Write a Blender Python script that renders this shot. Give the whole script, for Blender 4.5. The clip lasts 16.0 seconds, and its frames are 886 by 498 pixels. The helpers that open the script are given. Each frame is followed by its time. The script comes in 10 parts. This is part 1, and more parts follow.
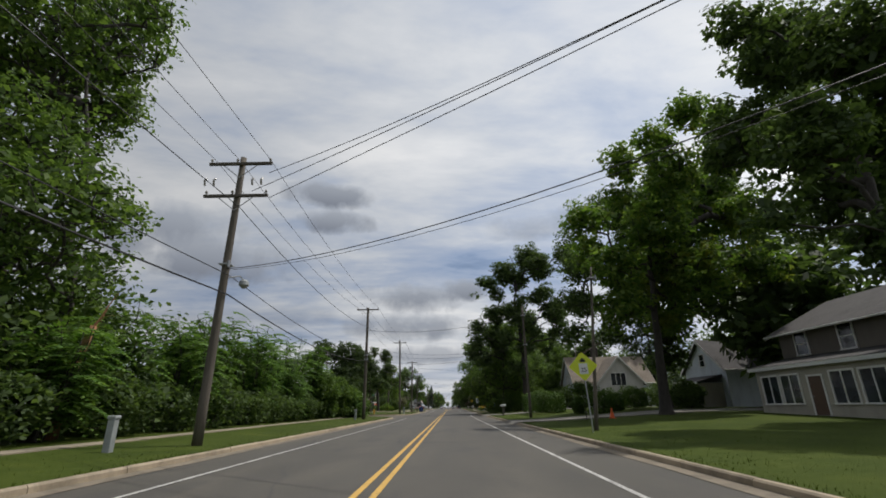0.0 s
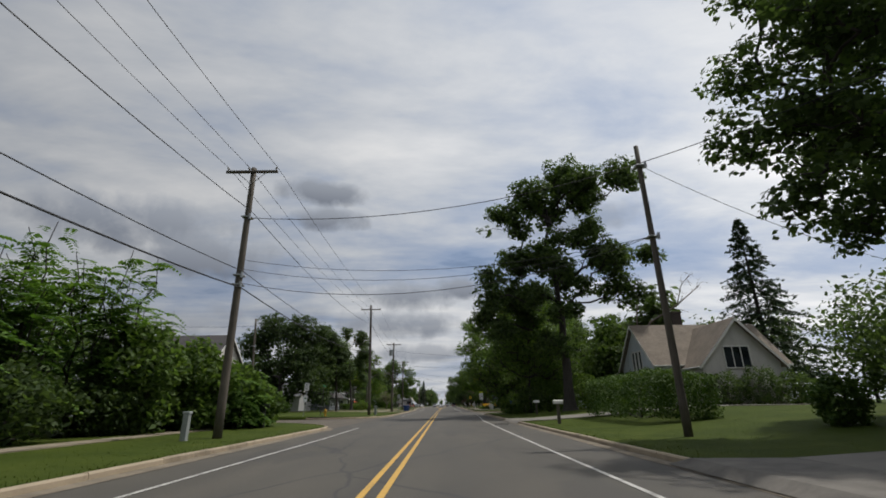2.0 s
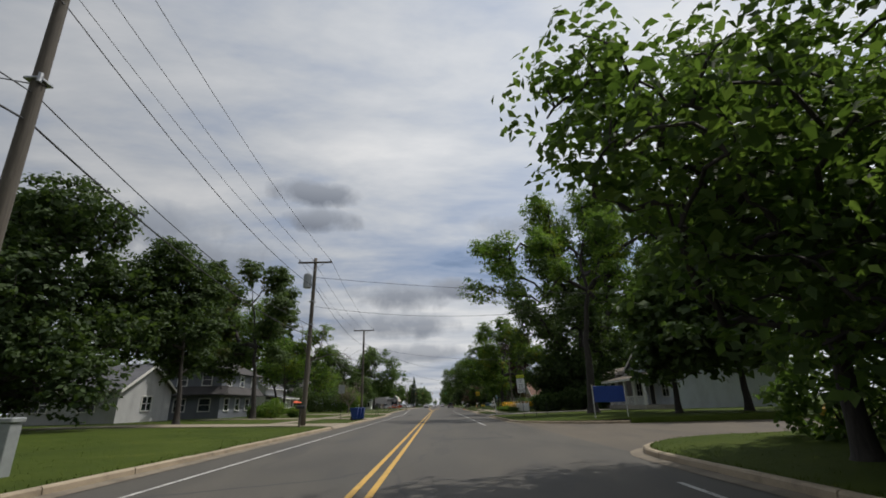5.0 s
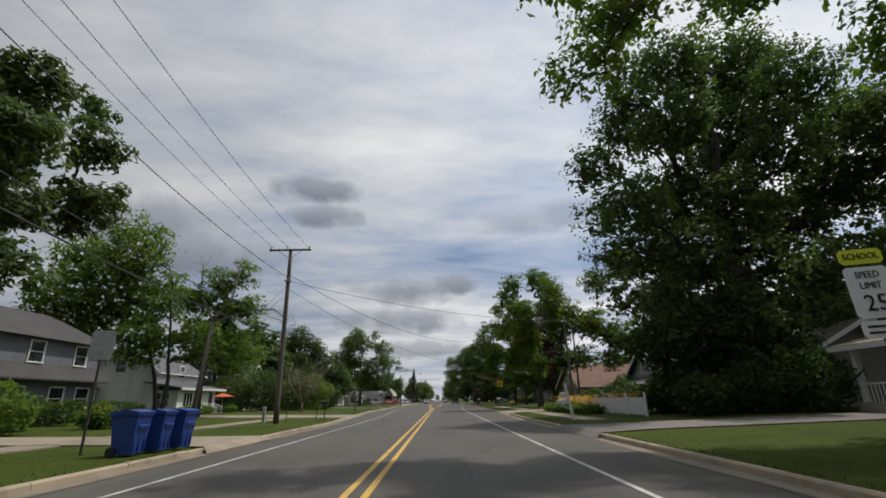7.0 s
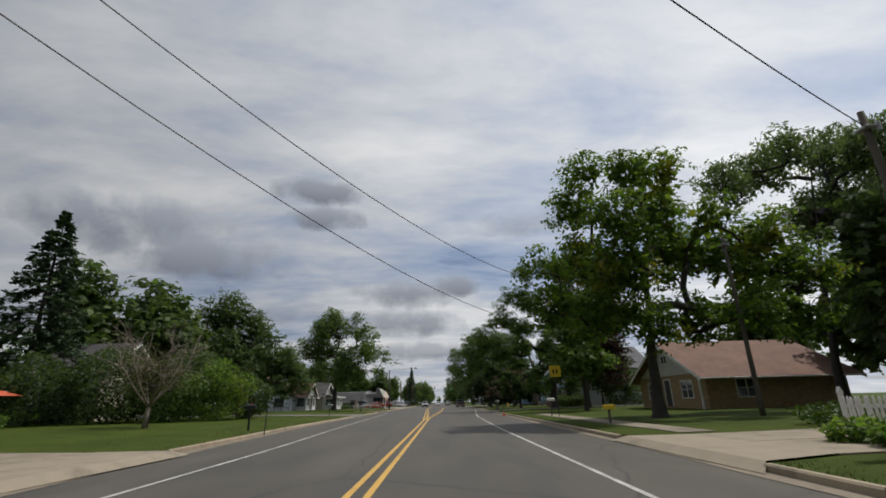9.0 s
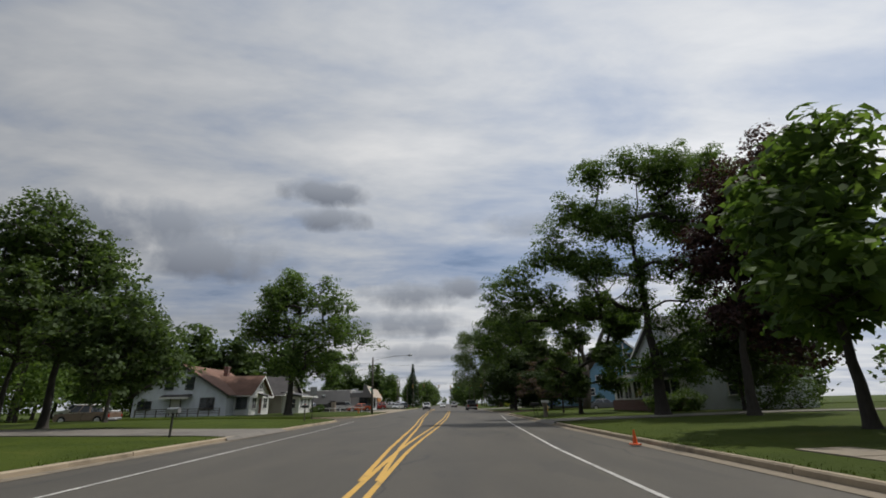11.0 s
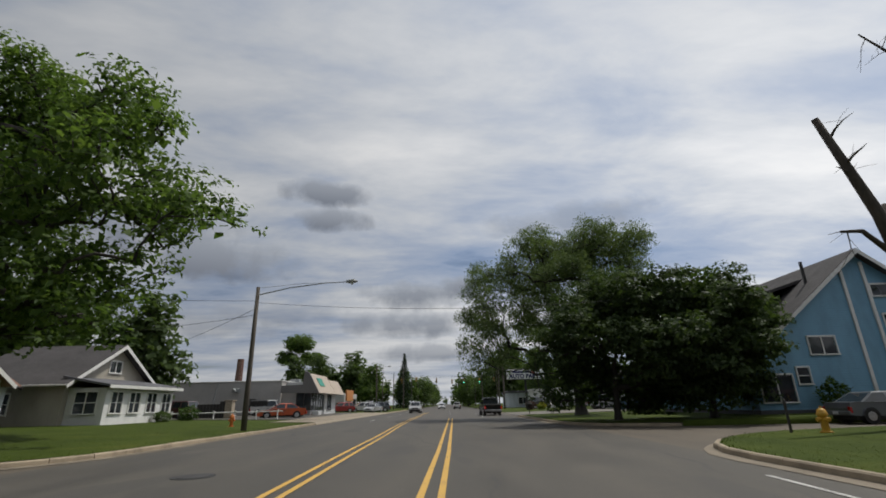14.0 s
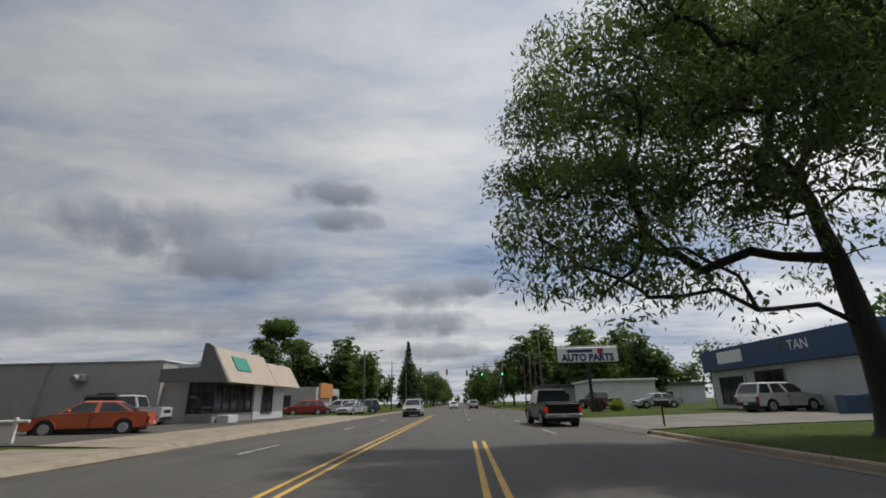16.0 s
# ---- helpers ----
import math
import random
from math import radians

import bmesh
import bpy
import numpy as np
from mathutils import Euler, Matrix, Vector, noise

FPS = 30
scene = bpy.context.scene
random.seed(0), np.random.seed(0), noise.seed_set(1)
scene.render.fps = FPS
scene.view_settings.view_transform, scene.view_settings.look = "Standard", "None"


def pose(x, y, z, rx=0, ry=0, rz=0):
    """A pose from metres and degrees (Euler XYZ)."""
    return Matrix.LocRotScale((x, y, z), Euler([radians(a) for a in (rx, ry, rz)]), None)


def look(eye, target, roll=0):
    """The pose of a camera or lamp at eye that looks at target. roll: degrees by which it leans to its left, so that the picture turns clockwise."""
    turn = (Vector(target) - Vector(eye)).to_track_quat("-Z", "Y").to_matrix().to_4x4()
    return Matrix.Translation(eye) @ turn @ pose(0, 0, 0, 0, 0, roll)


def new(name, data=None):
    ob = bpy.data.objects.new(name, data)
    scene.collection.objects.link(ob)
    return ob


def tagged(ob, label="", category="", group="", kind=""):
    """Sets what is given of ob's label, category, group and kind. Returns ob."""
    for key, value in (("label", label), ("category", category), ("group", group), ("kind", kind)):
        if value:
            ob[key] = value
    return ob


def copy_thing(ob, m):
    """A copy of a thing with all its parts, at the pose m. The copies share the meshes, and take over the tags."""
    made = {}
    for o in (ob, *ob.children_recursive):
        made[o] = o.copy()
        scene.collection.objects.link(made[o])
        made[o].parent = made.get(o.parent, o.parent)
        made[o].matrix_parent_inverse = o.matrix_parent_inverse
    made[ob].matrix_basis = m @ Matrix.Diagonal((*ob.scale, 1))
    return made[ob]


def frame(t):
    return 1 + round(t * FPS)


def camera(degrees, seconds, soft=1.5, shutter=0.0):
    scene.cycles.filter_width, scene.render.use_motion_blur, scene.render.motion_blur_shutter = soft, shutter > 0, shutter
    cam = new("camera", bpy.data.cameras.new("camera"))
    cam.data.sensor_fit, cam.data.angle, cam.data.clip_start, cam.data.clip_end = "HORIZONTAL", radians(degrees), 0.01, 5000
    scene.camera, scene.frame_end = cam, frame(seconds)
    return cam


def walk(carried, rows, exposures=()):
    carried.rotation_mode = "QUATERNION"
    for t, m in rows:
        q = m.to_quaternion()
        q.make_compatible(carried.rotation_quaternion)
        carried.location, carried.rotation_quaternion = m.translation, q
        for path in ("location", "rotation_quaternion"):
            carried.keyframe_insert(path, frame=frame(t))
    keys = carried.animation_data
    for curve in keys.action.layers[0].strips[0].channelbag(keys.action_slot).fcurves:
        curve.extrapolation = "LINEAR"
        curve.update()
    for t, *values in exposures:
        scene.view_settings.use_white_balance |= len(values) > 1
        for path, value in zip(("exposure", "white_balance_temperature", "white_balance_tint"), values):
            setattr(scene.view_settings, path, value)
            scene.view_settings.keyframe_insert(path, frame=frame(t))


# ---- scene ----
from math import cos, pi, sin, tan


def drive(x, y, yaw, pitch, roll):
    """The car's camera, 1.25 m over the road: heading, tilt and lean in degrees."""
    return pose(x, y, 1.25, 90 + pitch, 0, yaw) @ pose(0, 0, 0, 0, 0, -roll)


cam = camera(88.5, 16.0, soft=1.75)
PATH = [
    (0, drive(1.31, 10.32, 0.64, 19.13, 0.71)),
    (0.5, drive(1.27, 17.70, 0.68, 19.13, 0.33)),
    (1, drive(1.17, 25.08, 0.49, 18.79, 0.80)),
    (1.5, drive(1.07, 32.62, 0.25, 18.64, 0.81)),
    (2, drive(1.07, 40.29, -0.14, 18.87, 0.71)),
    (2.5, drive(1.08, 48.06, -0.40, 18.61, 1.03)),
    (3, drive(1.10, 56.09, -0.53, 18.58, 1.15)),
    (3.5, drive(1.03, 64.23, -0.96, 18.62, 1.53)),
    (4, drive(1.09, 72.56, -1.35, 19.06, 1.75)),
    (6.5, drive(1.21, 112.72, -0.53, 18.40, 0.97)),
    (7, drive(1.22, 120.44, -0.69, 18.35, 1.29)),
    (7.5, drive(1.28, 128.16, -0.75, 18.39, 1.76)),
    (8, drive(1.30, 135.70, -0.94, 18.41, 2.03)),
    (8.5, drive(1.30, 143.08, -0.68, 18.65, 1.22)),
    (9, drive(1.24, 150.36, -0.54, 18.63, 1.34)),
    (11.5, drive(1.39, 186.40, 0.44, 18.82, 1.00)),
    (12, drive(1.45, 193.54, 0.46, 18.74, 0.66)),
    (12.5, drive(1.51, 200.58, 0.27, 18.70, 0.59)),
    (13, drive(1.51, 207.48, 0.20, 18.80, 1.04)),
    (13.5, drive(1.47, 214.32, 0.23, 18.55, 1.11)),
    (14, drive(1.43, 221.22, 0.38, 18.83, 1.14)),
    (14.5, drive(1.40, 228.20, 0.56, 18.76, 1.81)),
    (15, drive(1.32, 235.15, 1.04, 18.77, 1.58)),
    (15.5, drive(1.17, 241.84, 1.47, 18.72, 1.30)),
    (16, drive(0.97, 248.36, 1.79, 18.68, 1.17)),
]
walk(cam, PATH, exposures=((0.0, 0.0, 6450, 11), (1.0, -0.02, 6450, 11), (2.0, -0.1, 6450, 11), (3.5, -0.16, 6450, 11), (4.2, -0.12, 6450, 11), (6.3, -0.02, 6450, 11), (7.0, 0.0, 6450, 11), (8.0, 0.06, 6450, 11), (9.0, -0.1, 6450, 11), (11.5, -0.15, 6450, 11), (12.0, -0.2, 6450, 11), (12.5, -0.12, 6450, 11), (13.5, -0.04, 6450, 11), (14.0, -0.17, 6450, 11), (15.0, -0.28, 6450, 11), (15.5, -0.28, 6450, 11), (16.0, -0.15, 6450, 11)))

# ---- sky and sun ----
SUN_AZ, SUN_EL = radians(66), radians(61)
TO_SUN = Vector((sin(SUN_AZ) * cos(SUN_EL), cos(SUN_AZ) * cos(SUN_EL), sin(SUN_EL)))
sun_data = bpy.data.lights.new("sun", "SUN")
sun_data.energy, sun_data.angle, sun_data.color = 3.0, radians(0.9), (1.0, 0.96, 0.88)
sun = new("sun", sun_data)
sun.matrix_world = look(TO_SUN * 200, (0, 0, 0))


class Nodes:
    """Short hand for a node tree."""

    def __init__(self, tree):
        self.t = tree
        tree.nodes.clear()

    def add(self, kind, ins=None):
        n = self.t.nodes.new(kind)
        for k, v in (ins or {}).items():
            if hasattr(v, "is_output"):
                self.t.links.new(v, n.inputs[k])
            else:
                n.inputs[k].default_value = v
        return n

    def math(self, op, a, b=0.0, c=0.0, clamp=False):
        n = self.t.nodes.new("ShaderNodeMath")
        n.operation, n.use_clamp = op, clamp
        for i, v in enumerate((a, b, c)):
            if hasattr(v, "is_output"):
                self.t.links.new(v, n.inputs[i])
            else:
                n.inputs[i].default_value = v
        return n.outputs[0]

    def vec(self, op, a, b):
        n = self.t.nodes.new("ShaderNodeVectorMath")
        n.operation = op
        for i, v in enumerate((a, b)):
            if hasattr(v, "is_output"):
                self.t.links.new(v, n.inputs[i])
            else:
                n.inputs[i].default_value = v
        return n.outputs["Value"] if op == "DOT_PRODUCT" else n.outputs[0]

    def mix(self, f, a, b, blend="MIX"):
        n = self.t.nodes.new("ShaderNodeMix")
        n.data_type, n.blend_type = "RGBA", blend
        for i, v in ((0, f), (6, a), (7, b)):
            if hasattr(v, "is_output"):
                self.t.links.new(v, n.inputs[i])
            else:
                n.inputs[i].default_value = v
        return n.outputs[2]

    def ramp(self, f, *stops):
        n = self.add("ShaderNodeValToRGB", {0: f})
        e = n.color_ramp.elements
        while len(e) < len(stops):
            e.new(0.5)
        for el, (p, c) in zip(e, stops):
            el.position, el.color = p, (*c, 1) if len(c) == 3 else c
        return n.outputs[0]

    def noise(self, vec, scale, detail=4, rough=0.55, dist=0.0):
        ins = {"Scale": scale, "Detail": detail, "Roughness": rough, "Distortion": dist}
        if vec is not None:
            ins["Vector"] = vec
        return self.add("ShaderNodeTexNoise", ins).outputs[0]


def sky_world():
    w = bpy.data.worlds.new("world")
    scene.world = w
    w.use_nodes = True
    n = Nodes(w.node_tree)
    co = n.add("ShaderNodeTexCoord").outputs["Generated"]
    sky = n.add("ShaderNodeTexSky")
    sky.sky_type, sky.sun_disc, sky.sun_elevation, sky.sun_rotation = "NISHITA", False, SUN_EL, SUN_AZ
    sky.dust_density = 1.5
    blue = n.mix(1.0, sky.outputs[0], (0.085, 0.085, 0.085, 1), "MULTIPLY")
    x, y, z = n.add("ShaderNodeSeparateXYZ", {0: co}).outputs
    up = n.math("MAXIMUM", n.math("ADD", z, 0.10), 0.03)
    flat = n.add("ShaderNodeCombineXYZ", {0: n.math("DIVIDE", x, up), 1: n.math("DIVIDE", y, up), 2: 0.0}).outputs[0]
    band = n.add("ShaderNodeMapping", {"Vector": flat, "Rotation": (0, 0, radians(-28)), "Scale": (0.55, 1.0, 1.0)}).outputs[0]
    big = n.noise(band, 0.75, 6, 0.55, 0.25)
    mid = n.noise(band, 2.6, 7, 0.6, 0.3)
    tex = n.math("ADD", n.math("MULTIPLY", big, 0.7), n.math("MULTIPLY", mid, 0.3))
    # the cloud deck: grey-blue undersides to bright white
    deck = n.ramp(tex, (0.36, (0.33, 0.44, 0.64)), (0.44, (0.50, 0.58, 0.72)), (0.51, (0.74, 0.78, 0.83)), (0.60, (1.0, 1.01, 1.01)))
    cover = n.ramp(n.math("ADD", tex, n.math("MULTIPLY", z, 0.25)), (0.37, (0, 0, 0)), (0.46, (1, 1, 1)))
    deck = n.mix(cover, blue, deck)
    # the deck is brighter towards the veiled sun
    d = n.vec("DOT_PRODUCT", co, tuple(TO_SUN))
    lit = n.math("MULTIPLY_ADD", n.math("POWER", n.math("MAXIMUM", d, 0.0), 1.5), 0.80, 0.465)
    lit = n.math("MULTIPLY", lit, n.math("MULTIPLY_ADD", n.math("MAXIMUM", z, 0.0), -0.62, 1.27))
    deck = n.mix(1.0, deck, n.add("ShaderNodeCombineColor", {0: lit, 1: lit, 2: lit}).outputs[0], "MULTIPLY")
    glow = n.math("POWER", n.math("MAXIMUM", d, 0.0), 9.0)
    deck = n.mix(n.math("MULTIPLY", glow, 0.8, clamp=True), deck, (0.92, 0.91, 0.88, 1))
    # pale haze at the horizon
    hz = n.math("POWER", n.math("SUBTRACT", 1.0, n.math("ABSOLUTE", z), clamp=True), 14.0)
    deck = n.mix(n.math("MULTIPLY", hz, 0.5), deck, (0.60, 0.615, 0.63, 1))
    # small low cumulus with dark bases: azimuth, elevation, half width and height in degrees, depth
    rag = n.noise(co, 15.0, 5, 0.55, 0.2)
    for az, el, wd, ht, k in ((-16.4, 25.3, 5.4, 1.7, 0.95), (-14.9, 22.0, 4.9, 1.5, 0.95), (-4.0, 13.0, 7.5, 2.2, 0.9),
                              (1.8, 13.9, 3.4, 1.6, 0.85), (-35.5, 18.6, 11.0, 3.2, 1.0), (-27.5, 16.2, 10.0, 2.8, 1.0), (-5.4, 9.6, 9.0, 1.9, 0.8),
                              (-3.0, 6.0, 9.0, 1.2, 0.7), (-33.0, 9.0, 14.0, 1.8, 0.6), (16.0, 21.5, 11.0, 2.2, 0.4), (-46.0, 8.5, 9.0, 2.0, 0.6), (-20.0, 10.5, 8.0, 1.6, 0.4)):
        a, e = radians(az), radians(el)
        fw = Vector((sin(a) * cos(e), cos(a) * cos(e), sin(e)))
        rt = Vector((cos(a), -sin(a), 0))
        u = rt.cross(fw)
        du = n.vec("DOT_PRODUCT", co, tuple(rt / radians(wd)))
        dv = n.vec("DOT_PRODUCT", n.vec("SUBTRACT", co, tuple(fw)), tuple(u / radians(ht)))
        ahead = n.math("GREATER_THAN", n.vec("DOT_PRODUCT", co, tuple(fw)), 0.5)
        r2 = n.math("ADD", n.math("MULTIPLY", du, du), n.math("MULTIPLY", dv, dv))
        r2 = n.math("ADD", r2, n.math("MULTIPLY", n.math("SUBTRACT", rag, 0.5), 2.6))
        m = n.ramp(r2, (0.10, (1, 1, 1)), (1.0, (0, 0, 0)))
        rim = n.mix(n.math("MULTIPLY_ADD", dv, 0.5, 0.5, clamp=True), (0.165, 0.185, 0.225, 1), (0.36, 0.39, 0.435, 1))
        deck = n.mix(n.math("MULTIPLY", n.math("MULTIPLY", m, ahead), k), deck, rim)
    bg = n.add("ShaderNodeBackground", {0: deck, 1: 1.0})
    n.add("ShaderNodeOutputWorld", {0: bg.outputs[0]})


sky_world()



# ---- materials ----
MATS = {}


def material(name, build):
    if name not in MATS:
        m = bpy.data.materials.new(name)
        m.use_nodes = True
        n = Nodes(m.node_tree)
        out = build(n)
        n.add("ShaderNodeOutputMaterial", {0: out})
        MATS[name] = m
    return MATS[name]


def principled(n, color, rough=0.6, metal=0.0, bump=None, strength=0.3, dist=0.02, **more):
    ins = {"Base Color": color, "Roughness": rough, "Metallic": metal}
    if bump is not None:
        ins["Normal"] = n.add("ShaderNodeBump", {"Height": bump, "Strength": strength, "Distance": dist}).outputs[0]
    ins.update(more)
    return n.add("ShaderNodeBsdfPrincipled", ins).outputs[0]


def rgb(*c):
    return (*c, 1.0)


def world_pos(n):
    return n.add("ShaderNodeNewGeometry").outputs["Position"]


def plain(name, color, rough=0.6, metal=0.0, vary=0.12, scale=6.0):
    """A painted or moulded surface with slight stains."""
    def build(n):
        p = n.add("ShaderNodeTexCoord").outputs["Object"]
        a = n.noise(p, scale, 5, 0.6)
        b = n.noise(p, scale * 9, 3, 0.6)
        f = n.math("ADD", n.math("MULTIPLY", a, 0.7), n.math("MULTIPLY", b, 0.3))
        dark = tuple(c * (1 - vary * 1.6) for c in color)
        light = tuple(min(1, c * (1 + vary * 0.7)) for c in color)
        col = n.ramp(f, (0.3, dark), (0.7, light))
        r = n.math("MULTIPLY_ADD", b, 0.15, rough - 0.07)
        return principled(n, col, r, metal, b, 0.08, 0.01)
    return material(name, build)


def asphalt(name="asphalt", tint=(1.0, 1.0, 1.0)):
    def build(n):
        p = world_pos(n)
        grain = n.noise(p, 55, 4, 0.7)
        blot = n.noise(n.add("ShaderNodeMapping", {"Vector": p, "Scale": (1.0, 0.35, 1.0)}).outputs[0], 0.55, 6, 0.6, 0.6)
        col = n.ramp(blot, (0.30, (0.058, 0.052, 0.043)), (0.5, (0.080, 0.072, 0.059)), (0.72, (0.103, 0.092, 0.075)))
        col = n.mix(0.75, col, n.ramp(grain, (0.3, (0.55, 0.55, 0.55)), (0.75, (1.35, 1.34, 1.32))), "MULTIPLY")
        # wheel tracks, a touch darker and smoother
        x = n.add("ShaderNodeSeparateXYZ", {0: p}).outputs[0]
        tr = n.math("MULTIPLY_ADD", n.math("COSINE", n.math("MULTIPLY", n.math("ADD", x, 0.35), 3.45)), 0.5, 0.5)
        col = n.mix(n.math("MULTIPLY", tr, 0.28), col, rgb(0.056, 0.052, 0.045))
        # tar-sealed cracks: few, long and wandering
        q = n.vec("ADD", p, n.add("ShaderNodeTexNoise", {"Vector": p, "Scale": 0.5, "Detail": 4}).outputs[1])
        cells = n.add("ShaderNodeTexVoronoi", {"Vector": n.add("ShaderNodeMapping", {"Vector": q, "Scale": (0.16, 0.06, 0.1)}).outputs[0], "Scale": 1.0})
        cells.feature = "DISTANCE_TO_EDGE"
        vor = cells.outputs["Distance"]
        crack = n.ramp(vor, (0.002, (1, 1, 1)), (0.007, (0, 0, 0)))
        mask = n.ramp(n.noise(p, 0.13, 3), (0.42, (0, 0, 0)), (0.54, (1, 1, 1)))
        # old repairs: darker smooth patches with soft edges
        fix = n.ramp(n.noise(n.add("ShaderNodeMapping", {"Vector": p, "Scale": (0.9, 0.22, 1.0), "Location": (3.1, 7.7, 0)}).outputs[0], 0.8, 3, 0.4), (0.60, (0, 0, 0)), (0.63, (1, 1, 1)))
        col = n.mix(n.math("MULTIPLY", fix, 0.45), col, rgb(0.048, 0.045, 0.041))
        col = n.mix(n.math("MULTIPLY", n.math("MULTIPLY", crack, mask), 0.8), col, rgb(0.032, 0.032, 0.033))
        col = n.mix(1.0, col, rgb(*tint), "MULTIPLY")
        rough = n.math("MULTIPLY_ADD", blot, 0.2, 0.66)
        return principled(n, col, rough, 0, grain, 0.35, 0.006)
    return material(name, build)


def concrete(name="concrete", tone=(0.27, 0.225, 0.165)):
    def build(n):
        p = world_pos(n)
        a = n.noise(p, 1.3, 6, 0.65, 0.4)
        b = n.noise(p, 38, 4, 0.7)
        rnd = n.add("ShaderNodeObjectInfo").outputs["Random"]
        f = n.math("ADD", n.math("MULTIPLY", a, 0.8), n.math("MULTIPLY", rnd, 0.2))
        col = n.ramp(f, (0.28, tuple(c * 0.55 for c in tone)), (0.5, tone), (0.75, tuple(c * 1.18 for c in tone)))
        col = n.mix(0.4, col, n.ramp(b, (0.3, (0.7, 0.7, 0.7)), (0.7, (1.2, 1.2, 1.2))), "MULTIPLY")
        return principled(n, col, 0.85, 0, b, 0.3, 0.006)
    return material(name, build)


def grass():
    def build(n):
        p = world_pos(n)
        a = n.noise(p, 0.35, 6, 0.6, 0.5)
        b = n.noise(p, 5, 5, 0.65)
        c = n.noise(p, 60, 4, 0.75)
        f = n.math("ADD", n.math("MULTIPLY", a, 0.6), n.math("ADD", n.math("MULTIPLY", b, 0.28), n.math("MULTIPLY", c, 0.12)))
        col = n.ramp(f, (0.30, (0.030, 0.045, 0.007)), (0.46, (0.045, 0.066, 0.009)), (0.58, (0.060, 0.082, 0.012)), (0.74, (0.125, 0.118, 0.030)))
        col = n.mix(0.45, col, n.ramp(c, (0.3, (0.5, 0.5, 0.5)), (0.7, (1.4, 1.4, 1.3))), "MULTIPLY")
        return principled(n, col, 0.85, 0, n.math("ADD", c, b), 0.6, 0.03, **{"Specular IOR Level": 0.1})
    return material("grass", build)


def blade():
    def build(n):
        r = n.add("ShaderNodeNewGeometry").outputs["Random Per Island"]
        a = n.noise(world_pos(n), 0.35, 5, 0.6, 0.5)
        f = n.math("ADD", n.math("MULTIPLY", r, 0.3), n.math("MULTIPLY", a, 0.7))
        col = n.ramp(f, (0.25, (0.043, 0.066, 0.008)), (0.55, (0.068, 0.094, 0.012)), (0.8, (0.112, 0.116, 0.026)))
        d = principled(n, col, 0.85, **{"Specular IOR Level": 0.1})
        t = n.add("ShaderNodeBsdfTranslucent", {0: col}).outputs[0]
        return n.add("ShaderNodeMixShader", {0: 0.4, 1: d, 2: t}).outputs[0]
    return material("grass_blade", build)


def leaf(name, dark, mid, light, thin=0.35, fleck=None):
    def build(n):
        r = n.add("ShaderNodeNewGeometry").outputs["Random Per Island"]
        a = n.noise(world_pos(n), 0.45, 3, 0.5)
        f = n.math("ADD", n.math("MULTIPLY", r, 0.5), n.math("MULTIPLY", a, 0.5))
        col = n.ramp(f, (0.25, dark), (0.5, mid), (0.75, light))
        if fleck:
            k = n.ramp(n.noise(world_pos(n), 0.32, 4, 0.6), (0.56, (0, 0, 0)), (0.68, (1, 1, 1)))
            col = n.mix(n.math("MULTIPLY", k, 0.7), col, rgb(*fleck))
        d = principled(n, col, 0.6, 0.0, **{"Specular IOR Level": 0.22})
        t = n.add("ShaderNodeBsdfTranslucent", {0: n.mix(1.0, col, rgb(1.35, 1.45, 0.7), "MULTIPLY")}).outputs[0]
        return n.add("ShaderNodeMixShader", {0: thin, 1: d, 2: t}).outputs[0]
    return material(name, build)


def bark(name="bark", tone=(0.044, 0.038, 0.033)):
    def build(n):
        p = n.add("ShaderNodeMapping", {"Vector": world_pos(n), "Scale": (1, 1, 0.22)}).outputs[0]
        a = n.noise(p, 9, 6, 0.7, 0.8)
        b = n.noise(p, 1.4, 3, 0.6)
        col = n.ramp(n.math("ADD", n.math("MULTIPLY", a, 0.7), n.math("MULTIPLY", b, 0.3)), (0.3, tuple(c * 0.4 for c in tone)), (0.7, tuple(c * 1.5 for c in tone)))
        return principled(n, col, 0.9, 0, a, 0.8, 0.05)
    return material(name, build)


def pole_wood():
    def build(n):
        p = n.add("ShaderNodeMapping", {"Vector": world_pos(n), "Scale": (1, 1, 0.06)}).outputs[0]
        a = n.noise(p, 26, 6, 0.7, 0.3)
        b = n.noise(world_pos(n), 0.6, 3, 0.6)
        rnd = n.add("ShaderNodeObjectInfo").outputs["Random"]
        col = n.ramp(n.math("ADD", n.math("MULTIPLY", a, 0.6), n.math("MULTIPLY", b, 0.4)), (0.3, (0.05, 0.042, 0.034)), (0.6, (0.13, 0.112, 0.09)), (0.8, (0.21, 0.185, 0.15)))
        col = n.mix(n.math("MULTIPLY", rnd, 0.35), col, rgb(0.06, 0.052, 0.042))
        return principled(n, col, 0.88, 0, a, 0.6, 0.02)
    return material("pole_wood", build)


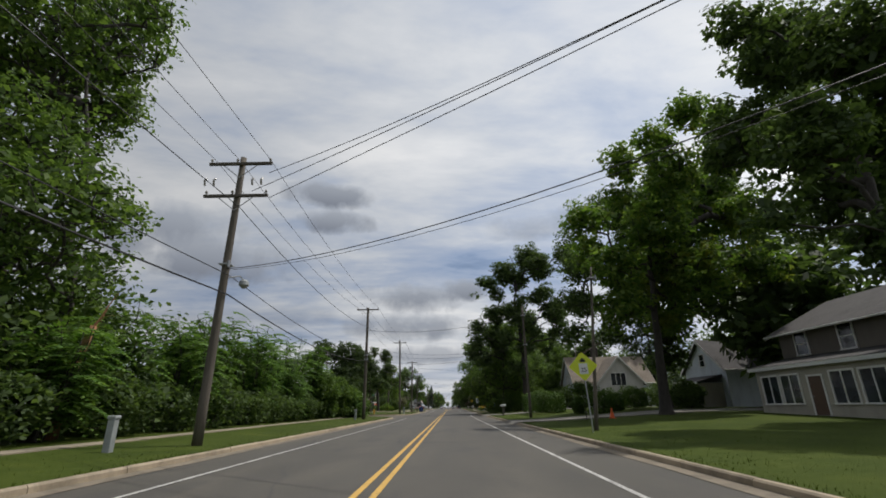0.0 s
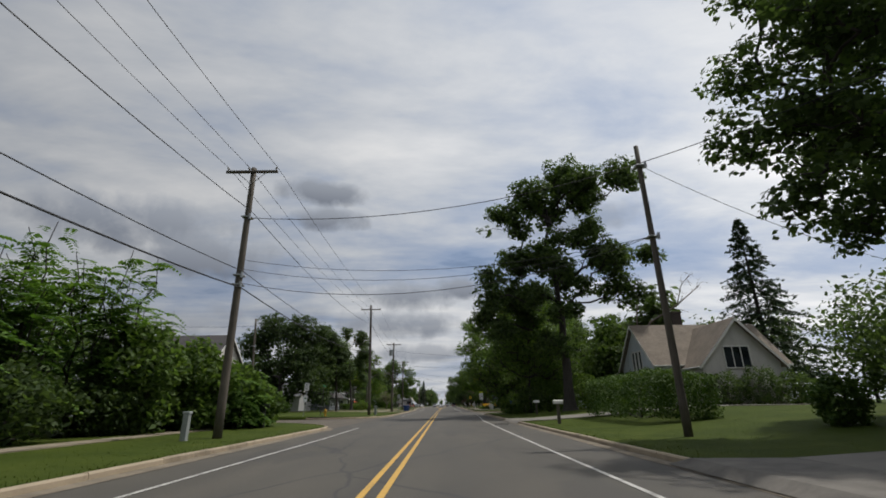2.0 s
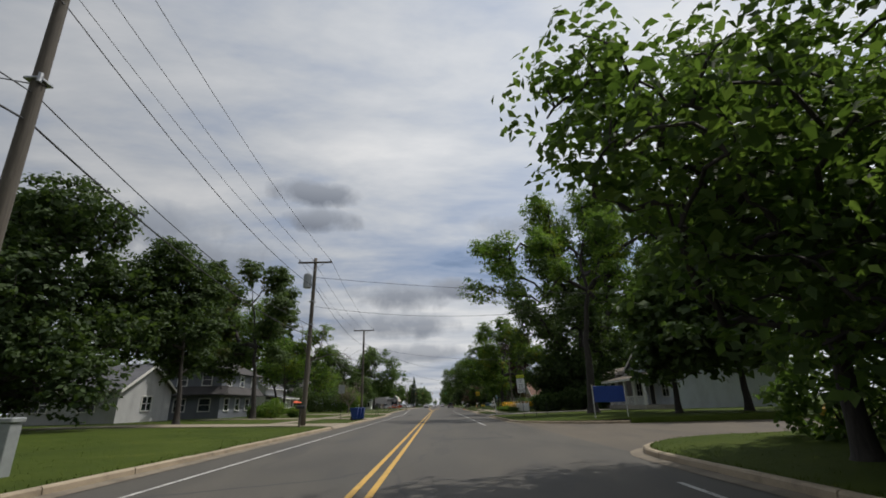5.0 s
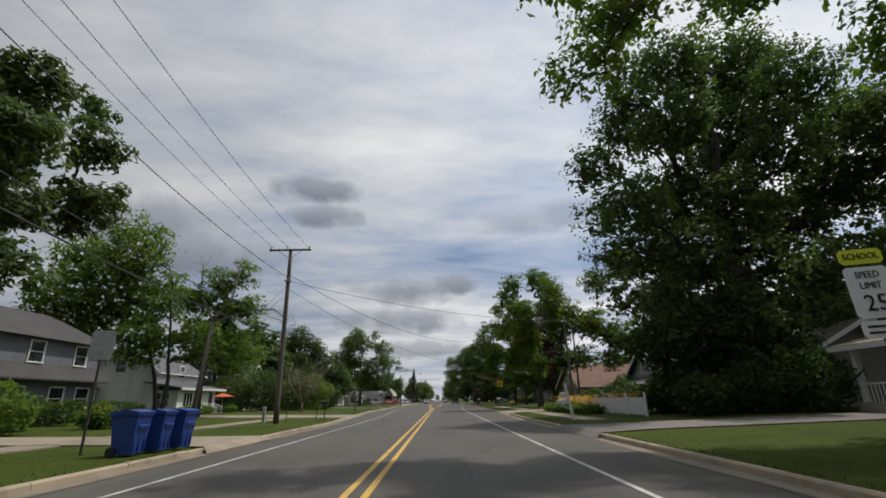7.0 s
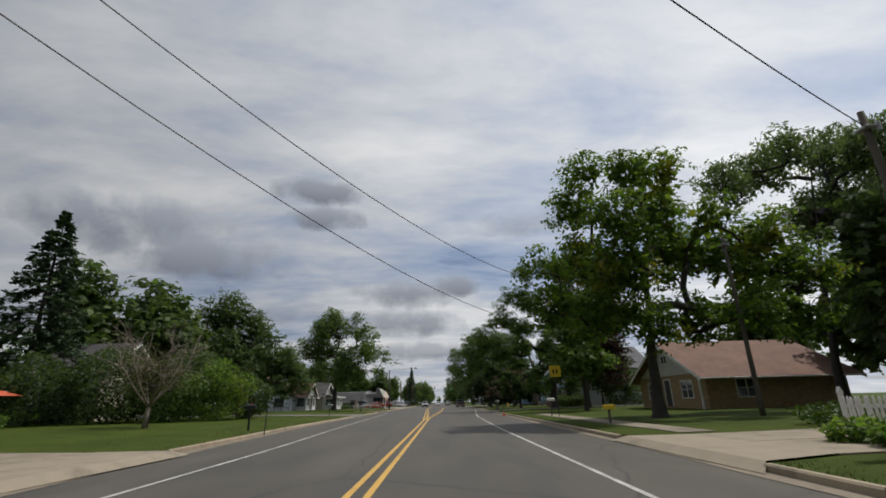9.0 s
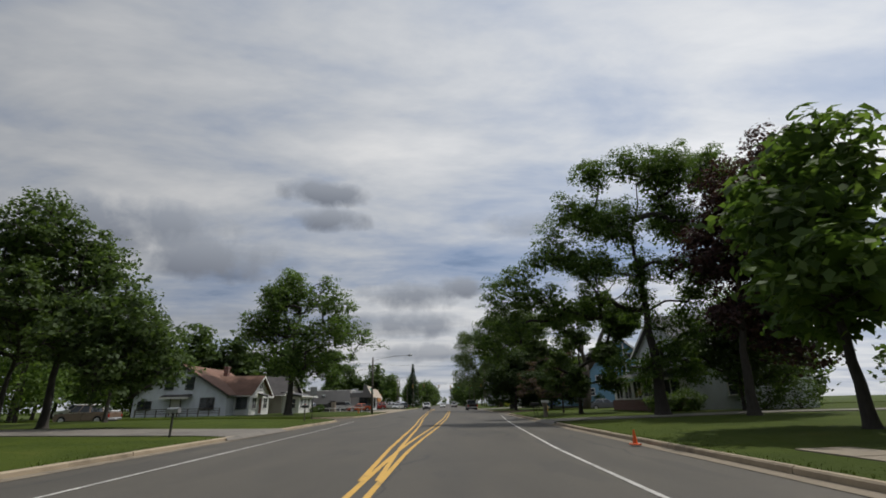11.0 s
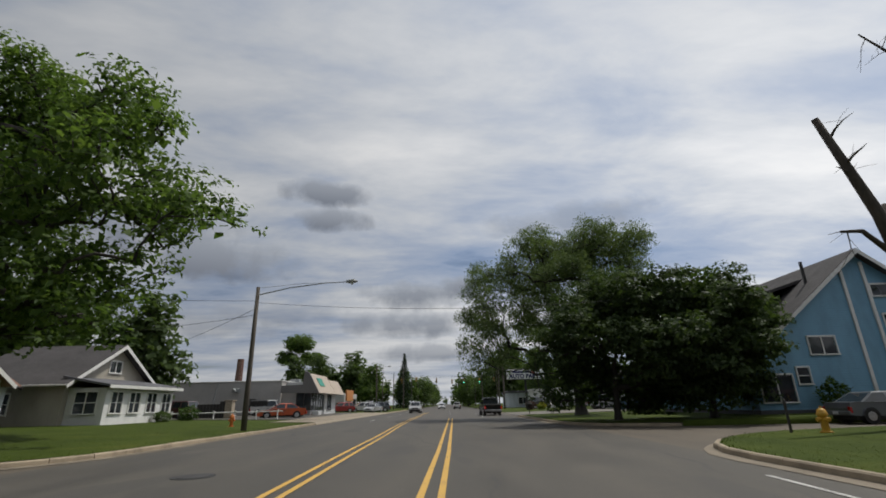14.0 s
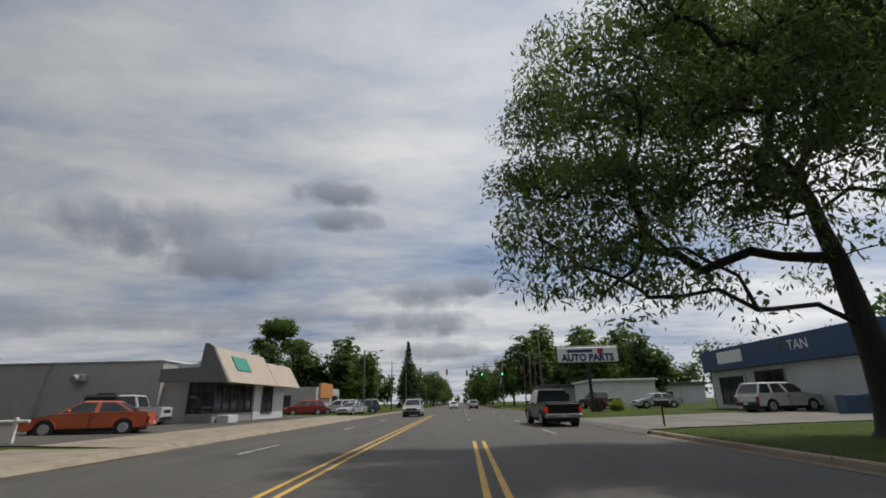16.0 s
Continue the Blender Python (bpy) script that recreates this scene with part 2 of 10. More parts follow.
def siding(name, tone, pitch=0.14):
    """Lapped boards: a shadow line put into the colour along each board's edge, and a small step."""
    def build(n):
        p = world_pos(n)
        z = n.add("ShaderNodeSeparateXYZ", {0: p}).outputs[2]
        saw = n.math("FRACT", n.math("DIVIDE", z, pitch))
        a = n.noise(n.add("ShaderNodeMapping", {"Vector": p, "Scale": (1, 1, 0.35)}).outputs[0], 1.1, 6, 0.65)
        b = n.noise(p, 22, 4, 0.6)
        f = n.math("ADD", n.math("MULTIPLY", a, 0.75), n.math("MULTIPLY", b, 0.25))
        col = n.ramp(f, (0.28, tuple(c * 0.72 for c in tone)), (0.52, tone), (0.75, tuple(min(0.9, c * 1.08) for c in tone)))
        # shade under the board above, darkened in the base colour
        lap_shade = n.ramp(saw, (0.0, (1, 1, 1)), (0.10, (0, 0, 0)))
        col = n.mix(n.math("MULTIPLY", lap_shade, 0.45), col, rgb(*(c * 0.35 for c in tone)))
        return principled(n, col, 0.6, 0, n.math("SUBTRACT", 1.0, saw), 0.7, 0.02)
    return material(name, build)


def shingle(name, tone):
    def build(n):
        p = world_pos(n)
        a = n.noise(p, 0.8, 5, 0.6)
        br = n.add("ShaderNodeTexBrick", {"Vector": n.add("ShaderNodeMapping", {"Vector": p, "Scale": (1, 1, 1.6), "Rotation": (0, 0, 0)}).outputs[0],
                                          "Color1": rgb(*(c * 0.8 for c in tone)), "Color2": rgb(*(c * 1.2 for c in tone)), "Mortar": rgb(*(c * 0.4 for c in tone)),
                                          "Scale": 3.2, "Mortar Size": 0.02, "Brick Width": 0.9, "Row Height": 0.42})
        col = n.mix(0.55, br.outputs[0], n.ramp(a, (0.3, tuple(c * 0.6 for c in tone)), (0.7, tuple(c * 1.25 for c in tone))))
        b = n.noise(p, 60, 3, 0.7)
        return principled(n, col, 0.9, 0, b, 0.5, 0.01)
    return material(name, build)


def brick(name, tone):
    def build(n):
        p = world_pos(n)
        x, y, z = n.add("ShaderNodeSeparateXYZ", {0: p}).outputs
        q = n.add("ShaderNodeCombineXYZ", {0: n.math("ADD", x, y), 1: z, 2: 0.0}).outputs[0]
        br = n.add("ShaderNodeTexBrick", {"Vector": q, "Color1": rgb(*(c * 0.75 for c in tone)), "Color2": rgb(*(c * 1.15 for c in tone)),
                                          "Mortar": rgb(0.30, 0.28, 0.25), "Scale": 4.4, "Mortar Size": 0.022, "Brick Width": 1.0, "Row Height": 0.33})
        a = n.noise(p, 3, 5, 0.6)
        col = n.mix(0.5, br.outputs[0], n.ramp(a, (0.3, (0.6, 0.6, 0.6)), (0.7, (1.2, 1.2, 1.2))), "MULTIPLY")
        return principled(n, col, 0.85, 0, br.outputs[1], -0.4, 0.01)
    return material(name, build)


def glass(name="window_glass", tone=(0.02, 0.024, 0.028)):
    def build(n):
        a = n.noise(world_pos(n), 0.9, 2, 0.5)
        return principled(n, n.ramp(a, (0.3, tuple(c * 0.6 for c in tone)), (0.7, tuple(c * 1.7 for c in tone))), 0.06, 0.0, a, 0.03, 0.02, **{"Specular IOR Level": 0.65})
    return material(name, build)


def metal(name, tone, rough=0.45):
    def build(n):
        p = n.add("ShaderNodeTexCoord").outputs["Object"]
        a = n.noise(p, 7, 5, 0.65)
        return principled(n, n.ramp(a, (0.3, tuple(c * 0.7 for c in tone)), (0.7, tuple(c * 1.15 for c in tone))), n.math("MULTIPLY_ADD", a, 0.25, rough - 0.1), 0.85, a, 0.06, 0.01)
    return material(name, build)


def car_paint(name, tone):
    def build(n):
        p = n.add("ShaderNodeTexCoord").outputs["Object"]
        a = n.noise(p, 1.6, 5, 0.65)
        col = n.ramp(a, (0.3, tuple(c * 0.85 for c in tone)), (0.7, tuple(min(0.9, c * 1.1) for c in tone)))
        return principled(n, col, n.math("MULTIPLY_ADD", a, 0.2, 0.22), 0.1, **{"Coat Weight": 0.6, "Coat Roughness": 0.08})
    return material(name, build)


def road_paint(name, tone, wear=0.5):
    """Worn line paint with the asphalt showing through."""
    def build(n):
        p = world_pos(n)
        a = n.noise(p, 24, 6, 0.75)
        b = n.noise(p, 1.6, 4, 0.6)
        f = n.math("ADD", n.math("MULTIPLY", a, 0.6), n.math("MULTIPLY", b, 0.4))
        k = n.ramp(f, (wear - 0.13, (1, 1, 1)), (wear + 0.03, (0, 0, 0)))
        col = n.mix(k, rgb(*tone), rgb(0.085, 0.082, 0.077))
        return principled(n, col, 0.7, 0, a, 0.2, 0.004)
    return material(name, build)


def lamp_glow(name, tone, power):
    return material(name, lambda n: n.add("ShaderNodeEmission", {0: rgb(*tone), 1: power}).outputs[0])


ASPHALT, CONCRETE, GRASS, BLADE = asphalt(), concrete(), grass(), blade()
OLD_ASPHALT = asphalt("bleached_asphalt", (1.32, 1.2, 1.06))
KERB = concrete("kerb_concrete", (0.35, 0.285, 0.20))
DUST = concrete("gutter_dust", (0.20, 0.165, 0.12))
WALK = concrete("sidewalk_concrete", (0.25, 0.21, 0.155))
GRAVEL = concrete("gravel_drive", (0.165, 0.15, 0.13))
YELLOW, WHITE = road_paint("yellow_line", (0.58, 0.35, 0.07), 0.44), road_paint("white_line", (0.52, 0.51, 0.48), 0.50)
BARK, DEADWOOD, WILLOW_BARK = bark(), bark("dead_wood", (0.17, 0.145, 0.12)), bark("willow_bark", (0.036, 0.032, 0.028))
POLE = pole_wood()
MAPLE = leaf("maple_leaf", (0.047, 0.080, 0.022), (0.080, 0.130, 0.036), (0.135, 0.195, 0.056), 0.48)
DARKLEAF = leaf("dark_leaf", (0.042, 0.066, 0.026), (0.067, 0.103, 0.037), (0.108, 0.155, 0.055), 0.45)
DEEPLEAF = leaf("deep_green_leaf", (0.030, 0.050, 0.021), (0.049, 0.077, 0.028), (0.080, 0.117, 0.041), 0.40)
LIGHTLEAF = leaf("light_leaf", (0.060, 0.110, 0.026), (0.098, 0.165, 0.037), (0.160, 0.220, 0.054), 0.54, (0.20, 0.20, 0.035))
TURNING = leaf("turning_leaf", (0.046, 0.088, 0.016), (0.080, 0.140, 0.025), (0.150, 0.200, 0.038), 0.50, (0.26, 0.22, 0.02))
RUSTY = leaf("rusty_tipped_leaf", (0.042, 0.066, 0.026), (0.067, 0.105, 0.037), (0.110, 0.150, 0.052), 0.38, (0.13, 0.085, 0.04))
WILLOWLEAF = leaf("willow_leaf", (0.060, 0.090, 0.040), (0.098, 0.138, 0.062), (0.155, 0.198, 0.094), 0.45)
BRONZE = leaf("bronze_leaf", (0.060, 0.042, 0.040), (0.098, 0.064, 0.058), (0.150, 0.105, 0.090), 0.4)
PURPLE = leaf("purple_leaf", (0.030, 0.019, 0.022), (0.052, 0.028, 0.029), (0.084, 0.042, 0.042), 0.3)
SUMAC = leaf("sumac_leaf", (0.044, 0.092, 0.018), (0.080, 0.153, 0.029), (0.150, 0.235, 0.057), 0.38)
SPRUCE = leaf("spruce_needle", (0.024, 0.044, 0.024), (0.040, 0.068, 0.034), (0.064, 0.098, 0.051), 0.15)
HEDGE = leaf("hedge_leaf", (0.032, 0.067, 0.013), (0.052, 0.098, 0.018), (0.095, 0.148, 0.030), 0.25)
DRYTWIG = leaf("dry_leaf", (0.06, 0.055, 0.035), (0.10, 0.085, 0.055), (0.13, 0.12, 0.06), 0.3)
FLOWER = leaf("orange_flower", (0.62, 0.30, 0.01), (0.72, 0.40, 0.015), (0.8, 0.50, 0.03), 0.3)
PINKFLOWER = leaf("pink_flower", (0.55, 0.12, 0.16), (0.62, 0.2, 0.22), (0.7, 0.4, 0.4), 0.3)
CABLE = plain("black_cable", (0.018, 0.018, 0.019), 0.6)
STEEL = metal("galvanised_steel", (0.42, 0.43, 0.44))
GREYMETAL = plain("grey_painted_metal", (0.30, 0.32, 0.32), 0.5)
PORCELAIN = plain("porcelain", (0.30, 0.28, 0.25), 0.3)
TRIM = plain("white_trim", (0.72, 0.71, 0.68), 0.55)
DARKTRIM = plain("dark_trim", (0.035, 0.032, 0.03), 0.55)
GLASS = glass()
BLACK = plain("black_plastic", (0.016, 0.016, 0.017), 0.5)
RUBBER = plain("tyre_rubber", (0.018, 0.018, 0.018), 0.85)
ALLOY = metal("alloy_rim", (0.55, 0.55, 0.56), 0.35)
REDLAMP = plain("red_lens", (0.35, 0.012, 0.012), 0.2)
CLEARLAMP = plain("clear_lens", (0.62, 0.63, 0.64), 0.12)
BRAKE = lamp_glow("lit_brake_lamp", (1.0, 0.05, 0.03), 0.25)
PLATE = plain("number_plate", (0.55, 0.56, 0.58), 0.4)
SIGNYEL = plain("fluorescent_yellow_sign", (0.62, 0.70, 0.03), 0.4, vary=0.05)
SIGNAMB = plain("amber_sign", (0.65, 0.46, 0.02), 0.4, vary=0.05)
SIGNWHT = plain("white_sign", (0.74, 0.75, 0.74), 0.4, vary=0.06)
SIGNBLK = plain("black_legend", (0.012, 0.012, 0.013), 0.5)
SIGNBACK = metal("sign_back_aluminium", (0.36, 0.37, 0.37), 0.5)
HYDRANT = plain("yellow_hydrant_paint", (0.55, 0.30, 0.025), 0.5)
HYDRANTR = plain("orange_hydrant_paint", (0.50, 0.14, 0.02), 0.5)
BINBLUE = plain("blue_bin_plastic", (0.012, 0.045, 0.22), 0.45)
PICKET = plain("white_picket_paint", (0.70, 0.69, 0.66), 0.6)
ORANGE = plain("orange_plastic", (0.75, 0.12, 0.02), 0.5)


# ---- building helpers ----


class Shape:
    """Gathers corners and faces for one mesh."""

    def __init__(self):
        self.v, self.f = [], []

    def push(self, verts, faces, m=None):
        k = len(self.v)
        self.v += [tuple(m @ Vector(p)) for p in verts] if m is not None else [tuple(p) for p in verts]
        self.f += [tuple(k + i for i in f) for f in faces]
        return self

    def box(self, x0, x1, y0, y1, z0, z1, b=0.0, m=None):
        """A box with chamfered edges."""
        b = min(b, 0.45 * min(x1 - x0, y1 - y0, z1 - z0))
        if b <= 0:
            vs = [(x, y, z) for x in (x0, x1) for y in (y0, y1) for z in (z0, z1)]
            return self.push(vs, [(0, 1, 3, 2), (4, 6, 7, 5), (0, 4, 5, 1), (2, 3, 7, 6), (0, 2, 6, 4), (1, 5, 7, 3)], m)
        vs, idx = [], {}
        lo, hi = (x0, y0, z0), (x1, y1, z1)
        for c in range(8):
            bits = [(c >> a) & 1 for a in range(3)]
            for a in range(3):
                p = [hi[i] - b if bits[i] else lo[i] + b for i in range(3)]
                p[a] = hi[a] if bits[a] else lo[a]
                idx[c, a] = len(vs)
                vs.append(p)
        fs = []
        for a in range(3):
            o1, o2 = [i for i in range(3) if i != a]
            for s in (0, 1):
                q = []
                for p1, p2 in ((0, 0), (1, 0), (1, 1), (0, 1)):
                    q.append(idx[(s << a) | (p1 << o1) | (p2 << o2), a])
                fs.append(q)
            for p1 in (0, 1):
                for p2 in (0, 1):
                    base = (p1 << o1) | (p2 << o2)
                    fs.append((idx[base, o1], idx[base | (1 << a), o1], idx[base | (1 << a), o2], idx[base, o2]))
        fs += [tuple(idx[c, a] for a in range(3)) for c in range(8)]
        return self.push(vs, fs, m)

    def tube(self, pts, radii, n=8, cap=True, m=None):
        pts = [Vector(p) for p in pts]
        if not hasattr(radii, "__len__"):
            radii = [radii] * len(pts)
        vs, fs = [], []
        side = None
        for i, p in enumerate(pts):
            d = (pts[min(i + 1, len(pts) - 1)] - pts[max(i - 1, 0)]).normalized()
            if side is None:
                side = d.orthogonal().normalized()
            side = (side - d * side.dot(d)).normalized()
            w = d.cross(side)
            for k in range(n):
                a = 2 * pi * k / n
                vs.append(p + (side * cos(a) + w * sin(a)) * radii[i])
        for i in range(len(pts) - 1):
            for k in range(n):
                a, b = i * n + k, i * n + (k + 1) % n
                fs.append((a, b, b + n, a + n))
        if cap:
            fs.append(tuple(range(n - 1, -1, -1)))
            fs.append(tuple(range((len(pts) - 1) * n, len(pts) * n)))
        return self.push(vs, fs, m)

    def prism(self, poly, axis, a, b, m=None):
        """A polygon of (u, w) pushed from a to b along axis x, y or z."""
        def at(p, t):
            return {"x": (t, p[0], p[1]), "y": (p[0], t, p[1]), "z": (p[0], p[1], t)}[axis]
        k = len(poly)
        vs = [at(p, a) for p in poly] + [at(p, b) for p in poly]
        fs = [tuple(range(k)), tuple(range(2 * k - 1, k - 1, -1))] + [(i, (i + 1) % k, k + (i + 1) % k, k + i) for i in range(k)]
        return self.push(vs, fs, m)

    def mesh(self, name, mat, smooth=False):
        me = bpy.data.meshes.new(name)
        me.from_pydata(self.v, [], self.f)
        bm = bmesh.new()
        bm.from_mesh(me)
        bmesh.ops.recalc_face_normals(bm, faces=bm.faces)
        bm.to_mesh(me)
        bm.free()
        me.materials.append(mat)
        if smooth:
            me.polygons.foreach_set("use_smooth", [True] * len(me.polygons))
        return me


def thing(name, x, y, z, label, category, group="", kind=""):
    """An empty at a thing's base, for its parts."""
    root = new(name)
    root.location = (x, y, z)
    return tagged(root, label, category, group, kind)


def part(name, shape, mat, parent, label="", smooth=False):
    """One mesh under a thing or a part, in the frame of the top thing."""
    me = shape if hasattr(shape, "polygons") else shape.mesh(name, mat, smooth)
    ob = new(name, me)
    ob.parent = parent
    return tagged(ob, label)


def solid(name, shape, mat, label, category, group="", kind="", at=(0, 0, 0), smooth=False):
    ob = new(name, shape.mesh(name, mat, smooth))
    ob.location = at
    return tagged(ob, label, category, group, kind)


def raw_mesh(name, verts, faces, mat, smooth=False):
    """A mesh from arrays of equal-sized faces."""
    me = bpy.data.meshes.new(name)
    k = faces.shape[1]
    me.vertices.add(len(verts))
    me.vertices.foreach_set("co", np.ascontiguousarray(verts, np.float32).ravel())
    me.loops.add(faces.size)
    me.loops.foreach_set("vertex_index", np.ascontiguousarray(faces, np.int32).ravel())
    me.polygons.add(len(faces))
    me.polygons.foreach_set("loop_start", np.arange(0, faces.size, k, dtype=np.int32))
    me.polygons.foreach_set("loop_total", np.full(len(faces), k, np.int32))
    me.update(calc_edges=True)
    me.materials.append(mat)
    if smooth:
        me.polygons.foreach_set("use_smooth", [True] * len(me.polygons))
    return me


def lettering(name, text, size, mat, parent, m, label="", squeeze=1.0, bold=0.0):
    """Raised letters, centred, facing -y before m."""
    cu = bpy.data.curves.new(name, "FONT")
    cu.body, cu.size, cu.align_x, cu.align_y, cu.extrude, cu.resolution_u = text, size, "CENTER", "CENTER", 0.004, 2
    cu.offset = size * bold
    tmp = bpy.data.objects.new(name, cu)
    scene.collection.objects.link(tmp)
    dg = bpy.context.evaluated_depsgraph_get()
    me = bpy.data.meshes.new_from_object(tmp.evaluated_get(dg))
    bpy.data.objects.remove(tmp)
    me.transform(m @ pose(0, 0, 0, 90, 0, 0) @ Matrix.Diagonal((squeeze, 1, 1, 1)))
    me.materials.clear()
    me.materials.append(mat)
    return part(name, me, mat, parent, label)


# ---- the lie of the land ----
KERB_L = ((-200, -5.6), (60, -5.6), (100, -5.4), (150, -5.5), (165, -6.7), (180, -7.6), (225, -8.3), (250, -8.5), (300, -8.8), (3000, -8.8))
KERB_R = ((-200, 6.15), (100, 6.15), (150, 6.45), (160, 6.9), (200, 7.4), (226, 7.9), (250, 8.2), (270, 8.0), (300, 8.4), (3000, 8.4))


def bend(rows, y):
    return float(np.interp(y, [r[0] for r in rows], [r[1] for r in rows]))


def lawn_z(x, y):
    """Height of the lawns beside the road."""
    l, r = bend(KERB_L, y), bend(KERB_R, y)
    if l < x < r:
        return 0.0
    d = l - x if x <= l else x - r
    z = 0.13 + 0.018 * min(d, 14)
    if x > 0:
        rise = max(0.0, min(1.0, (x - 8.5) / 10)) * max(0.0, min(1.0, (y - 30) / 25, (100 - y) / 12))
        z += 0.55 * rise
    return z


# stretches of lawn between the side streets: y from, y to, corner radii at both ends
LEFT = ((-80, 74, 0, 7), (88, 224, 7, 4), (231, 900, 5, 0))
RIGHT = ((-80, 104, 0, 4), (117, 238, 6, 6), (246, 900, 5, 0))


def corner(y, y0, y1, r0, r1):
    """How far the kerb swings away from the road near a street corner."""
    e = 0.0
    for d, r in ((y - y0, r0), (y1 - y, r1)):
        if r and d < r:
            e = max(e, r - math.sqrt(max(0.0, r * r - (r - d) ** 2)))
    return e


def rows_between(y0, y1, r0, r1):
    ys = [y0 + r0 * (1 - cos(pi / 2 * i / 7)) for i in range(8)] if r0 else [y0]
    step = 2.4
    y = y0 + r0
    while y < min(y1 - r1, 330) - 0.01:
        ys.append(y)
        y += step
    if y1 > 400:
        ys += [340, 380, 440, 520, 640, 900]
    ys += [y1 - r1 * (1 - sin(pi / 2 * i / 7)) for i in range(8)] if r1 else [y1]
    return sorted(set(round(v, 3) for v in ys))


def edge_x(side, y, seg):
    k = bend(KERB_L if side < 0 else KERB_R, y)
    return k + side * corner(y, *seg)


# driveways: side, y from, y to, how far they run back, material
DRIVES = ((-1, 119.5, 123.5, 20, CONCRETE), (-1, 134.8, 138.0, 16, CONCRETE), (-1, 157.0, 163.6, 17, CONCRETE), (-1, 200.0, 205.5, 30, GRAVEL), (-1, 257.4, 262.2, 3.4, CONCRETE), (-1, 263.2, 297.0, 36, ASPHALT),
          (1, 45.5, 50.0, 26, GRAVEL), (1, 73.0, 78.0, 24, GRAVEL), (1, 136.6, 140.4, 16, GRAVEL), (1, 159.6, 165.0, 12, CONCRETE), (1, 208.0, 211.4, 24, GRAVEL),
          (1, 267.5, 279.0, 13, GRAVEL))


def in_drive(side, y, pad=0.0):
    return any(s == side and a - pad <= y <= b + pad for s, a, b, _, _ in DRIVES)


def far_ground():
    """One sheet of earth and grass out to the horizon, just under everything."""
    s = Shape()
    s.push([(-2500, -600, -0.12), (2500, -600, -0.12), (2500, 3500, -0.12), (-2500, 3500, -0.12)], [(0, 1, 2, 3)])
    solid("ground", s, GRASS, "mown grass ground reaching the horizon", "ground", kind="structure")


def road():
    ys = list(range(-80, 340, 6)) + [360, 420, 500, 700, 1000, 1600, 2600]
    vs, fs = [], []
    cols = 7
    for y in ys:
        l, r = bend(KERB_L, y) - 0.02, bend(KERB_R, y) + 0.02
        for c in range(cols):
            t = c / (cols - 1)
            vs.append((l + (r - l) * t, y, -0.03 * (2 * t - 1) ** 2))
    for i in range(len(ys) - 1):
        for c in range(cols - 1):
            a = i * cols + c
            fs.append((a, a + 1, a + cols + 1, a + cols))
    s = Shape().push(vs, fs)
    solid("road", s, ASPHALT, "worn grey asphalt road with patched cracks", "road", kind="structure")
    for nm, side, y0, y1 in (("side_street_1", -1, 67, 95), ("side_street_2", -1, 220, 236), ("side_street_3", 1, 100, 123), ("side_street_4", 1, 232, 251)):
        k = KERB_L if side < 0 else KERB_R
        pts = []
        n = 8
        for i in range(n + 1):
            y = y0 + (y1 - y0) * i / n
            x = bend(k, y) + side * 0.02
            pts += [(x, y, -0.03), (side * 75, y, -0.02)]
        s = Shape().push(pts, [(2 * i, 2 * i + 1, 2 * i + 3, 2 * i + 2) for i in range(n)])
        solid(nm, s, OLD_ASPHALT, "sun-bleached asphalt side street joining the road", "road", kind="structure")


def kerb_unit():
    s = Shape()
    s.prism([(-0.09, -0.1), (0.09, -0.1), (0.08, 0.10), (0.05, 0.132), (-0.05, 0.132), (-0.08, 0.10)], "y", 0.004, 0.996)
    return s.mesh("kerb_stone", KERB)


